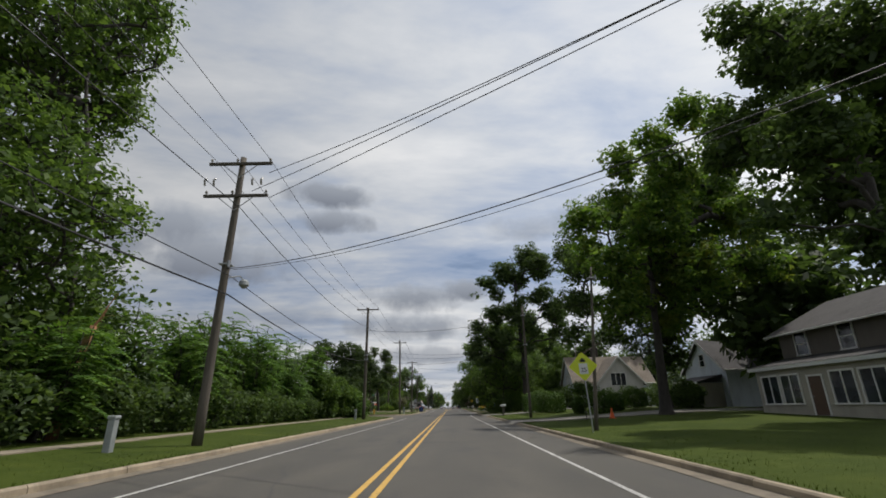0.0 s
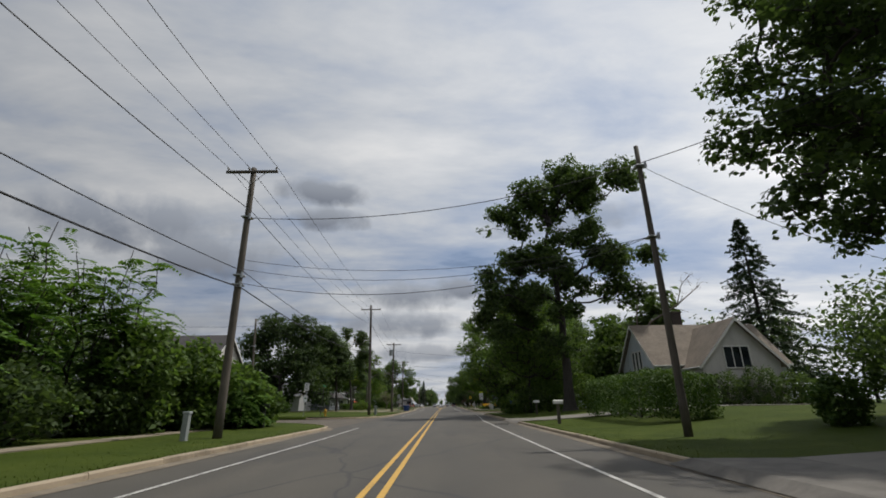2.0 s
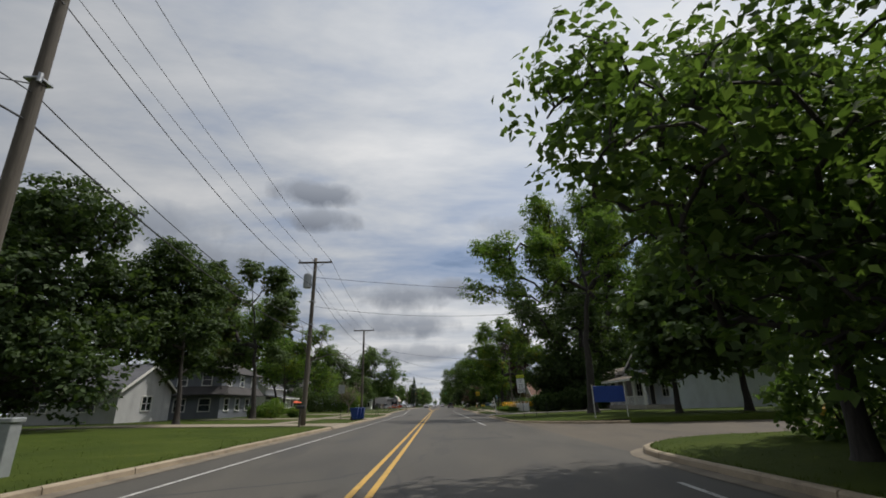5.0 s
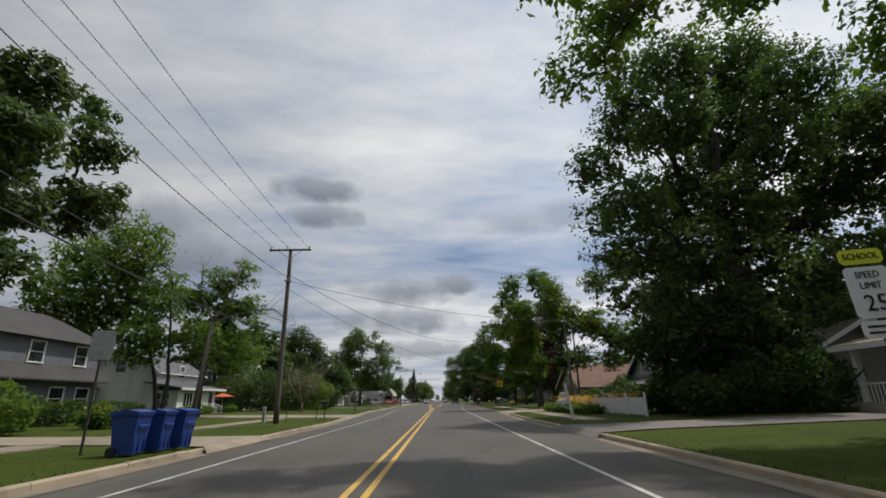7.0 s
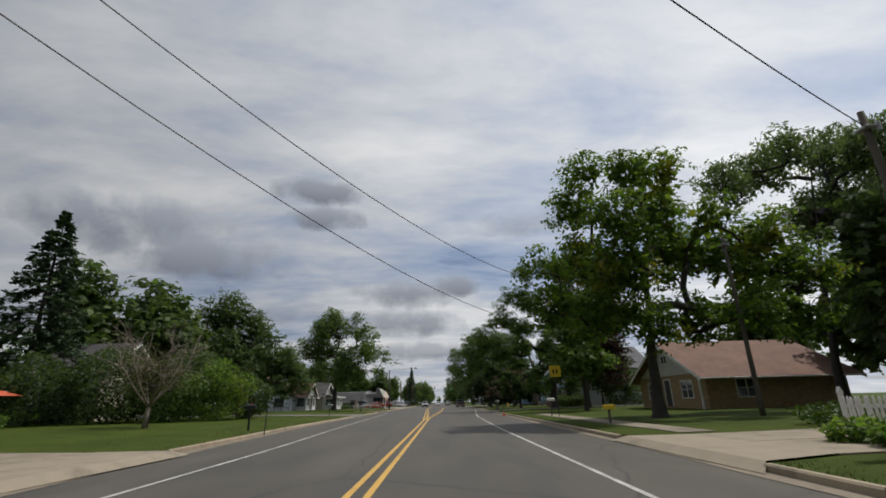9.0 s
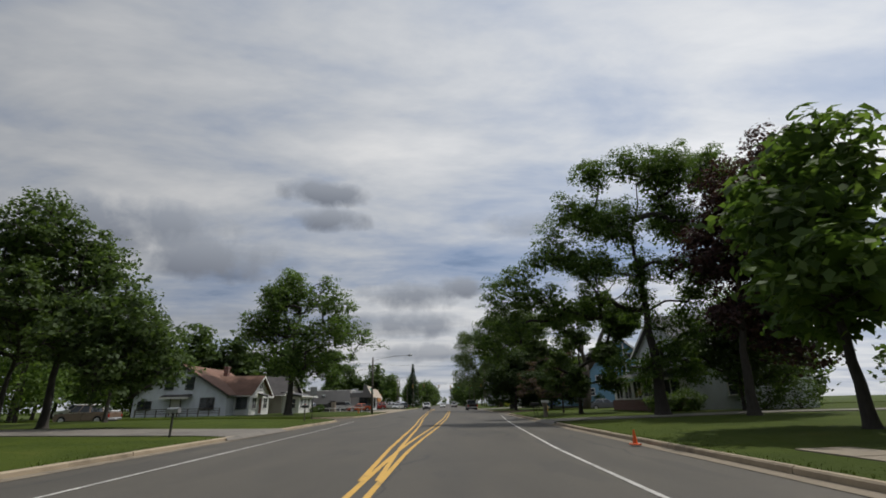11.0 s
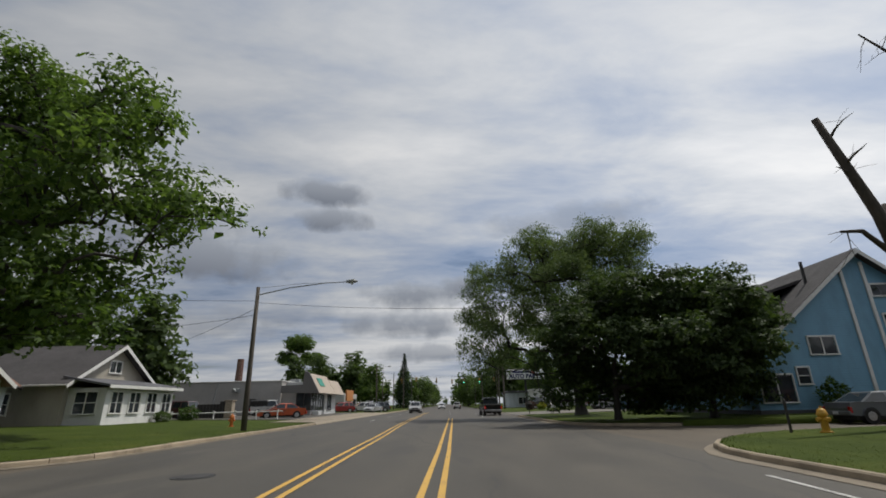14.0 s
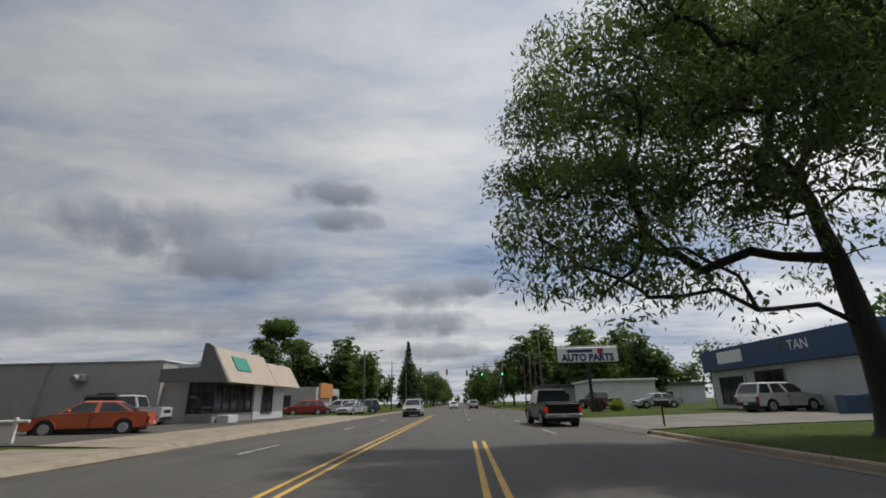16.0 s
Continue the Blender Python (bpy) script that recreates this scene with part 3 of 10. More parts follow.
def verges():
    unit = kerb_unit()
    names = iter(("lawn_1", "lawn_2", "lawn_3", "lawn_4", "lawn_5", "lawn_6"))
    gn = iter(("gutter_1", "gutter_2", "gutter_3", "gutter_4", "gutter_5", "gutter_6"))
    kn = iter(("kerb_1", "kerb_2", "kerb_3", "kerb_4", "kerb_5", "kerb_6"))
    for side, segs in ((-1, LEFT), (1, RIGHT)):
        for seg in segs:
            ys = rows_between(*seg)
            offs = [0.0, 0.4, 1.0, 1.8, 2.8, 4, 6, 9, 14, 22, 40, 75]
            vs, fs = [], []
            for y in ys:
                x = edge_x(side, y, seg) + side * 0.08
                for o in offs:
                    xx = x + side * o * (1 if o < 40 else 1.0)
                    z = lawn_z(xx, y) - 0.012 + 0.03 * (noise.noise(Vector((xx * 0.4, y * 0.4, 1))) if 0.3 < o < 30 else 0)
                    vs.append((xx, y, z))
            k = len(offs)
            for i in range(len(ys) - 1):
                for j in range(k - 1):
                    a = i * k + j
                    fs.append((a, a + 1, a + k + 1, a + k))
            # skirts down to the street at both ends
            base = len(vs)
            for i in (0, len(ys) - 1):
                for j in range(k):
                    p = vs[i * k + j]
                    vs.append((p[0], p[1], -0.1))
            for q, i in ((0, 0), (1, len(ys) - 1)):
                for j in range(k - 1):
                    fs.append((i * k + j, i * k + j + 1, base + q * k + j + 1, base + q * k + j))
            solid(next(names), Shape().push(vs, fs), GRASS, "mown green roadside lawn with dry patches", "lawn", kind="structure", smooth=True)
            # a dusty gutter along the kerb
            g = Shape()
            gy = [y for y in ys if -10 < y < 330]
            gv = []
            for y in gy:
                w = 0.34 + 0.12 * noise.noise(Vector((y * 0.35, side * 7.0, 2.0)))
                x = edge_x(side, y, seg) - side * 0.06
                gv += [(x, y, 0.006), (x - side * w, y, 0.003 - 0.02)]
            g.push(gv, [(2 * i, 2 * i + 1, 2 * i + 3, 2 * i + 2) for i in range(len(gy) - 1)])
            solid(next(gn), g, DUST, "dusty tan gutter along the kerb", "gutter", kind="structure")
            root = thing(next(kn), edge_x(side, ys[0], seg), ys[0], 0, "weathered concrete kerb along the road", "kerb", kind="structure")
            for y0, y1 in zip(ys, ys[1:]):
                if y0 < 4 or y0 > 330:
                    continue
                p, q = Vector((edge_x(side, y0, seg), y0, 0)), Vector((edge_x(side, y1, seg), y1, 0))
                low = in_drive(side, (y0 + y1) / 2)
                ob = new("kerb_stone", unit)
                ob.parent = root
                d = q - p
                turn = Matrix.Rotation(math.atan2(-d.x, d.y), 4, "Z")
                face = Matrix.Diagonal((1, d.length, 0.25 if low else random.uniform(0.93, 1.03), 1))
                shift = Vector((random.uniform(-0.008, 0.008), 0, random.uniform(-0.006, 0.004)))
                ob.matrix_basis = Matrix.Translation(p + shift - root.location) @ turn @ face


def slab_row(root, x0, x1, y0, y1, mat, nx, ny, lift=0.03, name="concrete_slab"):
    """Slabs laid on the lawn with open joints."""
    for i in range(nx):
        for j in range(ny):
            a, b = x0 + (x1 - x0) * i / nx, x0 + (x1 - x0) * (i + 1) / nx
            c, d = y0 + (y1 - y0) * j / ny, y0 + (y1 - y0) * (j + 1) / ny
            g = 0.008
            lo, hi = min(a, b) + g, max(a, b) - g
            t = random.uniform(-0.006, 0.006)
            q = []
            for xx, yy in ((lo, c + g), (hi, c + g), (hi, d - g), (lo, d - g)):
                q.append((xx, yy, max(lawn_z(xx, yy), 0.02) + lift + t))
            s = Shape().push(q + [(p[0], p[1], p[2] - 0.14) for p in q], [(0, 1, 2, 3), (0, 4, 5, 1), (1, 5, 6, 2), (2, 6, 7, 3), (3, 7, 4, 0)])
            ob = new(name, s.mesh(name, mat))
            ob.parent = root
            ob.location = -Vector(root.location)


def drives_and_walks():
    k = 0
    for side, y0, y1, run, mat in DRIVES:
        k += 1
        e = bend(KERB_L if side < 0 else KERB_R, (y0 + y1) / 2) + side * 0.1
        root = thing("driveway_%d" % k, e + side * 3, (y0 + y1) / 2, 0, "%s driveway crossing the verge" % ("cracked asphalt" if mat is ASPHALT else "weathered concrete" if mat is not GRAVEL else "grey gravel"), "driveway", kind="structure")
        # the apron slopes up from the gutter
        a = Shape()
        deep = 3.6 if mat is ASPHALT else 1.6
        xs = [e - side * 0.44, e - side * 0.13, e + side * deep]
        zs = [0.004, 0.152, lawn_z(xs[2], y0) + 0.03]
        pts = []
        for x, z, w in zip(xs, zs, (0.9, 0.5, 0.0)):
            pts += [(x, y0 - w, z), (x, y1 + w, z)]
        a.push(pts, [(0, 1, 3, 2), (2, 3, 5, 4)])
        ob = part("apron", a, GRAVEL if mat is GRAVEL else CONCRETE, root)
        ob.location = -Vector(root.location)
        n = max(1, round((run - deep) / 3.2))
        slab_row(root, e + side * deep, e + side * run, y0, y1, mat, n, max(1, round((y1 - y0) / 3.4)))
    for nm, side, x, wd, y0, y1 in (("sidewalk_1", -1, -10.6, 0.8, 8, 66), ("sidewalk_2", 1, 8.75, 1.15, 144, 158), ("sidewalk_3", 1, 9.4, 1.2, 166, 190),
                                    
                                    ("sidewalk_4", -1, -10.4, 1.15, 124, 156)):
        root = thing(nm, x, (y0 + y1) / 2, 0, "narrow old concrete sidewalk sunk in the grass", "sidewalk", kind="structure")
        slab_row(root, x - wd / 2, x + wd / 2, y0, y1, WALK, 1, round((y1 - y0) / 1.5), 0.02, "paving_slab")


def stripe(rows, width, y_step=3.0, z=0.004, gap=None):
    """A painted line through rows of (y, x); gap: (paint, period) for a broken line."""
    s = Shape()
    y0, y1 = rows[0][0], rows[-1][0]
    cuts = []
    y = y0
    if gap:
        while y < y1:
            cuts.append((y, min(y + gap[0], y1)))
            y += gap[1]
    else:
        cuts = [(y0, y1)]
    for a, b in cuts:
        n = max(1, int((b - a) / y_step))
        vs = []
        for i in range(n + 1):
            y = a + (b - a) * i / n
            x = bend(rows, y)
            zz = z
            l, r = bend(KERB_L, y), bend(KERB_R, y)
            t = (x - l) / (r - l)
            zz += -0.03 * (2 * t - 1) ** 2 + 0.004
            vs += [(x - width / 2, y, zz), (x + width / 2, y, zz)]
        s.push(vs, [(2 * i, 2 * i + 1, 2 * i + 3, 2 * i + 2) for i in range(n)])
    return s


YR = ((-80, 0.0), (188, 0.0), (194, 0.04), (201, 0.33), (208, 0.64), (215, 0.82), (221, 1.02), (235, 1.24), (255, 1.44), (265, 1.52))
YL = ((188, -0.06), (194, -0.29), (201, -0.42), (208, -0.55), (215, -0.77), (222, -1.05), (235, -1.4), (243, -1.54), (250, -1.78), (262, -2.0), (300, -2.1))
# the edge lines break off at the side streets
WL = (((-80, -3.85), (60, -3.8), (69.2, -4.0)), ((97, -3.8), (150, -3.8), (165, -4.0), (180, -4.8), (194, -5.35), (210, -5.9), (220.6, -6.7)))
WR = (((-80, 4.07), (60, 4.07), (80, 4.2), (87, 4.6), (97, 5.0)), ((118, 4.0), (175, 4.03), (193, 4.37), (207, 5.15), (214, 5.6), (221, 6.15), (230, 6.9)))


def markings():
    for rows, off in ((YR, -0.15), (YR, 0.15), (YL, -0.15), (YL, 0.15)):
        solid("centre_line", stripe([(y, x + off) for y, x in rows], 0.11), YELLOW, "worn double yellow centre line", "road marking", "yellow lines", "structure")
    for rows in WL + WR:
        solid("edge_line", stripe(rows, 0.10), WHITE, "thin worn white edge line", "road marking", "white lines", "structure")
    solid("lane_line", stripe(((262, -5.3), (330, -5.4)), 0.11, gap=(3.0, 12.0)), WHITE, "broken white lane line", "road marking", "white lines", "structure")
    solid("lane_line", stripe(((268, 4.7), (330, 4.8)), 0.11, gap=(3.0, 12.0)), WHITE, "broken white lane line", "road marking", "white lines", "structure")
    solid("lane_line", stripe(((284, 1.5), (330, 1.5)), 0.11, gap=(3.0, 12.0)), WHITE, "broken white lane line", "road marking", "white lines", "structure")
    for x, y, r in ((4.9, 72.5, 0.36), (-2.1, 80.5, 0.38), (3.0, 151.5, 0.34), (-2.6, 155.0, 0.33), (-3.6, 231.0, 0.3)):
        root = thing("manhole_cover", x, y, 0.0, "dark iron manhole cover set in patched asphalt", "manhole cover", kind="structure")
        c = [(r * 1.35 * cos(a), r * 1.35 * sin(a)) for a in np.linspace(0, 2 * pi, 25)[:-1]]
        part("patch", Shape().prism(c, "z", -0.05, 0.003), plain("tar_patch", (0.035, 0.034, 0.034), 0.7), root)
        c = [(r * cos(a), r * sin(a)) for a in np.linspace(0, 2 * pi, 25)[:-1]]
        part("lid", Shape().prism(c, "z", 0.003, 0.009), metal("cast_iron", (0.10, 0.095, 0.09), 0.6), root)


# ---- plants ----
def leaf_quads(rng, centres, size, long=1.5, droop=0.0, up=0.55, face=None):
    """A folded leaf or leaf spray at each centre: four corners, one face; face: the way it looks."""
    n = len(centres)
    nrm = rng.normal(size=(n, 3))
    if face is None:
        nrm[:, 2] = np.abs(nrm[:, 2]) + up
    else:
        nrm = nrm * 0.5 + face
    nrm /= np.linalg.norm(nrm, axis=1)[:, None]
    a = rng.normal(size=(n, 3))
    a[:, 2] -= droop
    a -= nrm * (a * nrm).sum(1)[:, None]
    a /= np.linalg.norm(a, axis=1)[:, None] + 1e-9
    b = np.cross(nrm, a)
    s = size * rng.uniform(0.6, 1.35, n)[:, None]
    tip = centres + a * s * long * 0.5
    tail = centres - a * s * long * 0.5
    l = centres + b * s * 0.42 + nrm * s * 0.14 - a * s * 0.08 * long
    r = centres - b * s * 0.42 + nrm * s * 0.14 - a * s * 0.08 * long
    v = np.stack([tail, r, tip, l], 1).reshape(-1, 3)
    f = np.arange(4 * n).reshape(n, 4)
    return v, f


def limb(s, p, q, r0, r1, rng, bow=0.12, n=6, k=5):
    p, q = Vector(p), Vector(q)
    d = (q - p).length
    off = Vector(rng.normal(size=3)) * d * bow * 0.5
    off.z += d * bow
    pts, rad = [], []
    for i in range(k + 1):
        t = i / k
        w = Vector(rng.normal(size=3)) * d * 0.018 if 0 < i < k else Vector()
        pts.append(p.lerp(q, t) + off * (4 * t * (1 - t)) * 0.5 + w)
        rad.append(r0 + (r1 - r0) * t)
    s.tube(pts, rad, n, cap=False)
    return pts


def crown_clumps(rng, lobes, clump):
    """Centres of leaf clumps spread through the lobes, thinner inside, never crowded."""
    cand = []
    for dx, dy, z, r, rz in lobes:
        m = int(8 + 9.0 * (r / clump) ** 2.3)
        d = rng.normal(size=(m, 3))
        d /= np.linalg.norm(d, axis=1)[:, None]
        rad = rng.uniform(0.05, 1, m) ** 0.40 * 0.93
        cand.append(d * rad[:, None] * np.array([r, r, rz]) + np.array([dx, dy, z]))
    cand = np.concatenate(cand)
    cand = cand[rng.permutation(len(cand))]
    kept = np.zeros((len(cand), 3))
    k = 0
    for p in cand:
        if k == 0 or ((kept[:k] - p) ** 2).sum(1).min() > (0.58 * clump) ** 2:
            kept[k] = p
            k += 1
    return kept[:k]


def grow_wood(rng, trunks, clumps, trunk_r):
    """Boughs from the trunks to every clump: each joins the nearest wood below it, and limbs thicken with what they carry."""
    nodes, parent, load = [], [], []
    for pts in trunks:
        last = -1
        for p in pts:
            nodes.append(np.array(p, float))
            parent.append(last)
            load.append(0)
            last = len(nodes) - 1
    fixed = len(nodes)
    axis = np.array(trunks[0][-1][:2])
    order = np.argsort(((clumps[:, :2] - axis) ** 2).sum(1) + 0.35 * (clumps[:, 2] - clumps[:, 2].mean()) ** 2)
    start = len(trunks[0]) // 4
    usable = [i for i in range(fixed) if (i % len(trunks[0])) >= start]
    arr = np.zeros((fixed + 4 * len(clumps), 3))
    arr[:fixed] = nodes
    ok = np.zeros(len(arr), bool)
    ok[usable] = True
    n = fixed
    for ci in order:
        c = clumps[ci]
        d = c - arr[:n]
        dist = np.sqrt((d ** 2).sum(1))
        cost = dist + 1.5 * np.maximum(0, -d[:, 2] + 0.12 * dist) + np.where(ok[:n], 0, 1e6)
        j = int(np.argmin(cost))
        p0 = arr[j].copy()
        q = j
        steps = 2 if dist[j] < 2.2 else 3
        for s in range(1, steps + 1):
            t = s / steps
            bow = np.array([0, 0, 0.10 * dist[j] * 4 * t * (1 - t)]) + (rng.normal(size=3) * 0.05 * dist[j] if s < steps else 0)
            arr[n] = p0 + (c - p0) * t + bow
            parent.append(q)
            load.append(0)
            ok[n] = True
            q = n
            n += 1
        load[q] += 1
    load = np.array(load, float)
    for i in range(n - 1, -1, -1):
        if parent[i] >= 0:
            load[parent[i]] += load[i]
    rad = 0.014 + 0.0145 * load ** 0.52
    rad = np.minimum(rad, trunk_r * 0.62)
    s = Shape()
    for i in range(fixed, n):
        j = parent[i]
        r1 = rad[i]
        r0 = min(rad[j], r1 * 1.35) if j >= fixed else r1 * 1.3
        a, b = arr[j], arr[i]
        s.tube([tuple(a - (b - a) * 0.04), tuple(b)], [r0, r1], 7 if r1 > 0.08 else 5 if r1 > 0.045 else 3, cap=False)
    return s


def tree(name, label, x, y, lobes, trunk_r=0.3, fork=3.0, leaves=12000, size=0.3, mat=None, wood=None, seed=1,
         droop=0.2, long=1.4, lean=(0, 0), stems=1, base=None, category="tree", group="", clump=0.88, axis=None, hang=0.0, puff=1.3, core=0.8, reach=0.86):
    """A trunk, boughs grown to leaf clumps that fill the lobes (offsets from the base, radius and half height), and the leaves.
    hang: length of drooping strands; puff: how far leaves spread round a clump; core: how much foliage fills the shaded inside."""
    rng = np.random.default_rng(seed)
    wood, mat = wood or BARK, mat or MAPLE
    root = thing(name, x, y, lawn_z(x, y) - 0.06 if base is None else base, label, category, group)
    low = min(l[2] - l[4] for l in lobes)
    top = max(l[2] + l[4] * 0.5 for l in lobes)
    w = [l[3] ** 2 for l in lobes]
    cx, cy = axis or (0.6 * sum(l[0] * k for l, k in zip(lobes, w)) / sum(w), 0.6 * sum(l[1] * k for l, k in zip(lobes, w)) / sum(w))
    clumps = crown_clumps(rng, lobes, clump)
    s, trunks = Shape(), []
    for st in range(stems):
        a = 2 * pi * st / stems + seed
        o = Vector((cos(a), sin(a), 0)) * (trunk_r * 1.2 if stems > 1 else 0)
        spread = 4 * (top / 10 if stems > 1 else 0)
        pts, rad = [], []
        for i in range(13):
            t = i / 12
            z = top * reach * t
            bend_in = max(0.0, (z - fork * 0.5) / max(1.0, top * reach - fork * 0.5)) ** 1.3
            bx = o.x * (1 + spread * t) + lean[0] * z + cx * bend_in + rng.normal() * trunk_r * 0.55 * t
            by = o.y * (1 + spread * t) + lean[1] * z + cy * bend_in + rng.normal() * trunk_r * 0.55 * t
            pts.append((bx, by, z))
            rad.append(trunk_r * 0.86 * (1.0 if stems == 1 else 0.75) * (1 - 0.93 * t ** 0.75))
        foot = [pts[0]] + [tuple(Vector(pts[0]).lerp(Vector(pts[1]), q)) for q in (0.2, 0.5)] + pts[1:]
        s.tube(foot, [rad[0] * 1.5, rad[0] * 1.14, rad[0] * 1.0] + rad[1:], 12, cap=False)
        trunks.append(pts)
    boughs = grow_wood(rng, trunks, clumps, trunk_r)
    s.push(boughs.v, boughs.f)
    part("trunk", s, wood, root, smooth=True)
    # leaves: sub-clumps round each clump centre, domed above and thin below
    n = len(clumps)
    mid = np.array([cx, cy, (top + low) / 2])
    outw = clumps - mid
    outw /= np.linalg.norm(outw, axis=1)[:, None] + 1e-6
    scale = clump * rng.uniform(0.7, 1.2, n)
    sub = 5
    d = rng.normal(size=(n, sub, 3)) + outw[:, None] * 0.5
    d[:, :, 2] = d[:, :, 2] * 0.8 + 0.25
    d /= np.linalg.norm(d, axis=2)[:, :, None]
    heads = (clumps[:, None] + d * (scale[:, None, None] * 0.62 * puff)).reshape(-1, 3)
    hd = d.reshape(-1, 3)
    hs = np.repeat(scale, sub) * rng.uniform(0.35, 0.62, n * sub) * puff
    wgt = hs ** 2
    cnt = rng.poisson(leaves * wgt / wgt.sum())
    idx = np.repeat(np.arange(len(heads)), cnt)
    g = rng.normal(size=(len(idx), 3))
    g /= np.linalg.norm(g, axis=1)[:, None]
    g[:, 2] = np.where(g[:, 2] < -0.2, -g[:, 2] * 0.6, g[:, 2])
    pos = heads[idx] + g * (hs[idx] * rng.uniform(0.05, 1, len(idx)) ** 0.45)[:, None] * np.array([1, 1, 0.72])
    face = g * 0.7 + hd[idx] * 0.35 + np.array([0, 0, 0.55])
    if hang:
        pos[:, 2] -= hang * rng.uniform(0, 1, len(idx)) ** 1.5 * (0.4 + 0.6 * rng.uniform(0, 1, len(heads))[idx])
        face = g + np.array([0, 0, 0.1])
    pos[:, 2] = np.maximum(pos[:, 2], 0.35)
    v, f = leaf_quads(rng, pos, size, long, droop, face=face)
    # the shaded inside of the crown
    k = int(core * leaves * 0.16)
    pick = rng.integers(0, n, k)
    inner = clumps[pick] - outw[pick] * (clump * 0.55) + rng.normal(size=(k, 3)) * clump * 0.30
    inner[:, 2] = np.maximum(inner[:, 2], 0.5)
    v2, f2 = leaf_quads(rng, inner, size * 2.0, 1.3, 0.1, 0.2)
    f = np.concatenate([f, f2 + len(v)])
    v = np.concatenate([v, v2])
    part("crown", raw_mesh("crown", v, f, mat), mat, root)
    return root


def place_tree(src, x, y, scale, turn, label=""):
    """A further tree of a kind that stands elsewhere, at its own size and turn."""
    ob = copy_thing(src, pose(x, y, lawn_z(x, y) - 0.06, 0, 0, turn))
    ob.scale = (scale * random.uniform(0.92, 1.08), scale * random.uniform(0.92, 1.08), scale)
    if label:
        ob["label"] = label
    return ob


def conifer(name, label, x, y, h, r, seed=1, mat=None, skirt=0.6, gap=0.42, n_spray=26):
    rng = np.random.default_rng(seed)
    mat = mat or SPRUCE
    root = thing(name, x, y, lawn_z(x, y) - 0.06, label, "tree")
    s = Shape()
    s.tube([(0, 0, 0), (0, 0, h * 0.5), (0, 0, h)], [h * 0.016, h * 0.009, 0.02], 8, cap=False)
    pos = []
    z = skirt
    while z < h - 0.15:
        t = z / h
        rr = r * (1 - t) ** 0.85 + 0.12
        m = int(7 + 4 * (1 - t))
        for k in range(m):
            a = rng.uniform(0, 2 * pi)
            l = rr * rng.uniform(0.68, 1.12)
            d = np.array([cos(a), sin(a), 0])
            tipz = z - l * rng.uniform(0.12, 0.38) + 0.1
            if l > 0.8:
                s.tube([(0, 0, z), tuple(d * l * 0.55 + np.array([0, 0, z - l * 0.04])), tuple(d * l + np.array([0, 0, tipz]))], [0.035 * (1 - t) + 0.012, 0.02, 0.006], 4, cap=False)
            q = int(n_spray * (0.4 + l / r))
            u = rng.uniform(0.15, 1, q) ** 0.7
            w = rng.normal(size=q) * l * 0.13 * (1.1 - u)
            side = np.array([-sin(a), cos(a), 0])
            p = d[None] * (u * l)[:, None] + side[None] * w[:, None] + np.array([0, 0, z])[None]
            p[:, 2] += (tipz - z) * u ** 1.6 - np.abs(rng.normal(size=q)) * 0.12
            pos.append(p)
        z += gap * (0.75 + 0.5 * rng.uniform()) * (1.15 - 0.4 * t)
    part("trunk", s, BARK, root)
    v, f = leaf_quads(rng, np.concatenate(pos), 0.26, 1.9, 0.7, 0.9)
    part("crown", raw_mesh("crown", v, f, mat), mat, root)
    return root


def frond_shrub(name, label, x, y, h, r, seed=1, fronds=230, mat=None, group="roadside sumac"):
    """A sumac: thin stems, and long drooping fronds of paired leaflets."""
    rng = np.random.default_rng(seed)
    mat = mat or SUMAC
    root = thing(name, x, y, lawn_z(x, y) - 0.06, label, "shrub", group)
    s = Shape()
    verts = []
    stems = []
    for k in range(13):
        a = rng.uniform(0, 2 * pi)
        tip = Vector((cos(a) * r * rng.uniform(0.15, 0.85), sin(a) * r * rng.uniform(0.15, 0.85), h * rng.uniform(0.55, 1.0)))
        b = Vector((cos(a), sin(a), 0)) * rng.uniform(0.05, 0.4)
        stems.append(limb(s, b, tip, 0.055, 0.015, rng, 0.06, 5, 6))
    for k in range(fronds):
        st = stems[k % len(stems)]
        t = rng.uniform(0.12, 1) ** 0.7 * (len(st) - 1)
        i = min(int(t), len(st) - 2)
        p = st[i].lerp(st[i + 1], t - i)
        p = p + Vector(rng.normal(size=3)) * 0.28
        a = rng.uniform(0, 2 * pi)
        l = rng.uniform(0.75, 1.4)
        out = Vector((cos(a), sin(a), 0))
        rise = rng.uniform(0.05, 0.45) if p.z > h * 0.5 else rng.uniform(-0.2, 0.25)
        side = Vector((-sin(a), cos(a), 0))
        pairs = 8
        for j in range(pairs):
            u = (j + 1) / pairs
            c = p + out * (l * u) + Vector((0, 0, l * (rise * u - 0.55 * u * u)))
            if c.z < 0.25:
                continue
            w = l * 0.30 * (1.1 - 0.55 * u)
            for sg in (-1, 1):
                d = (side * sg * 0.9 + out * 0.45 + Vector((0, 0, -0.35 + 0.1 * rng.normal()))).normalized()
                e = (out * 0.9 - side * sg * 0.3).normalized() * w * 0.27
                verts += [c, c + d * w * 0.5 + e, c + d * w, c + d * w * 0.5 - e]
    part("stem", s, BARK, root)
    v = np.array([tuple(q) for q in verts])
    part("foliage", raw_mesh("foliage", v, np.arange(len(v)).reshape(-1, 4), mat), mat, root)
    return root


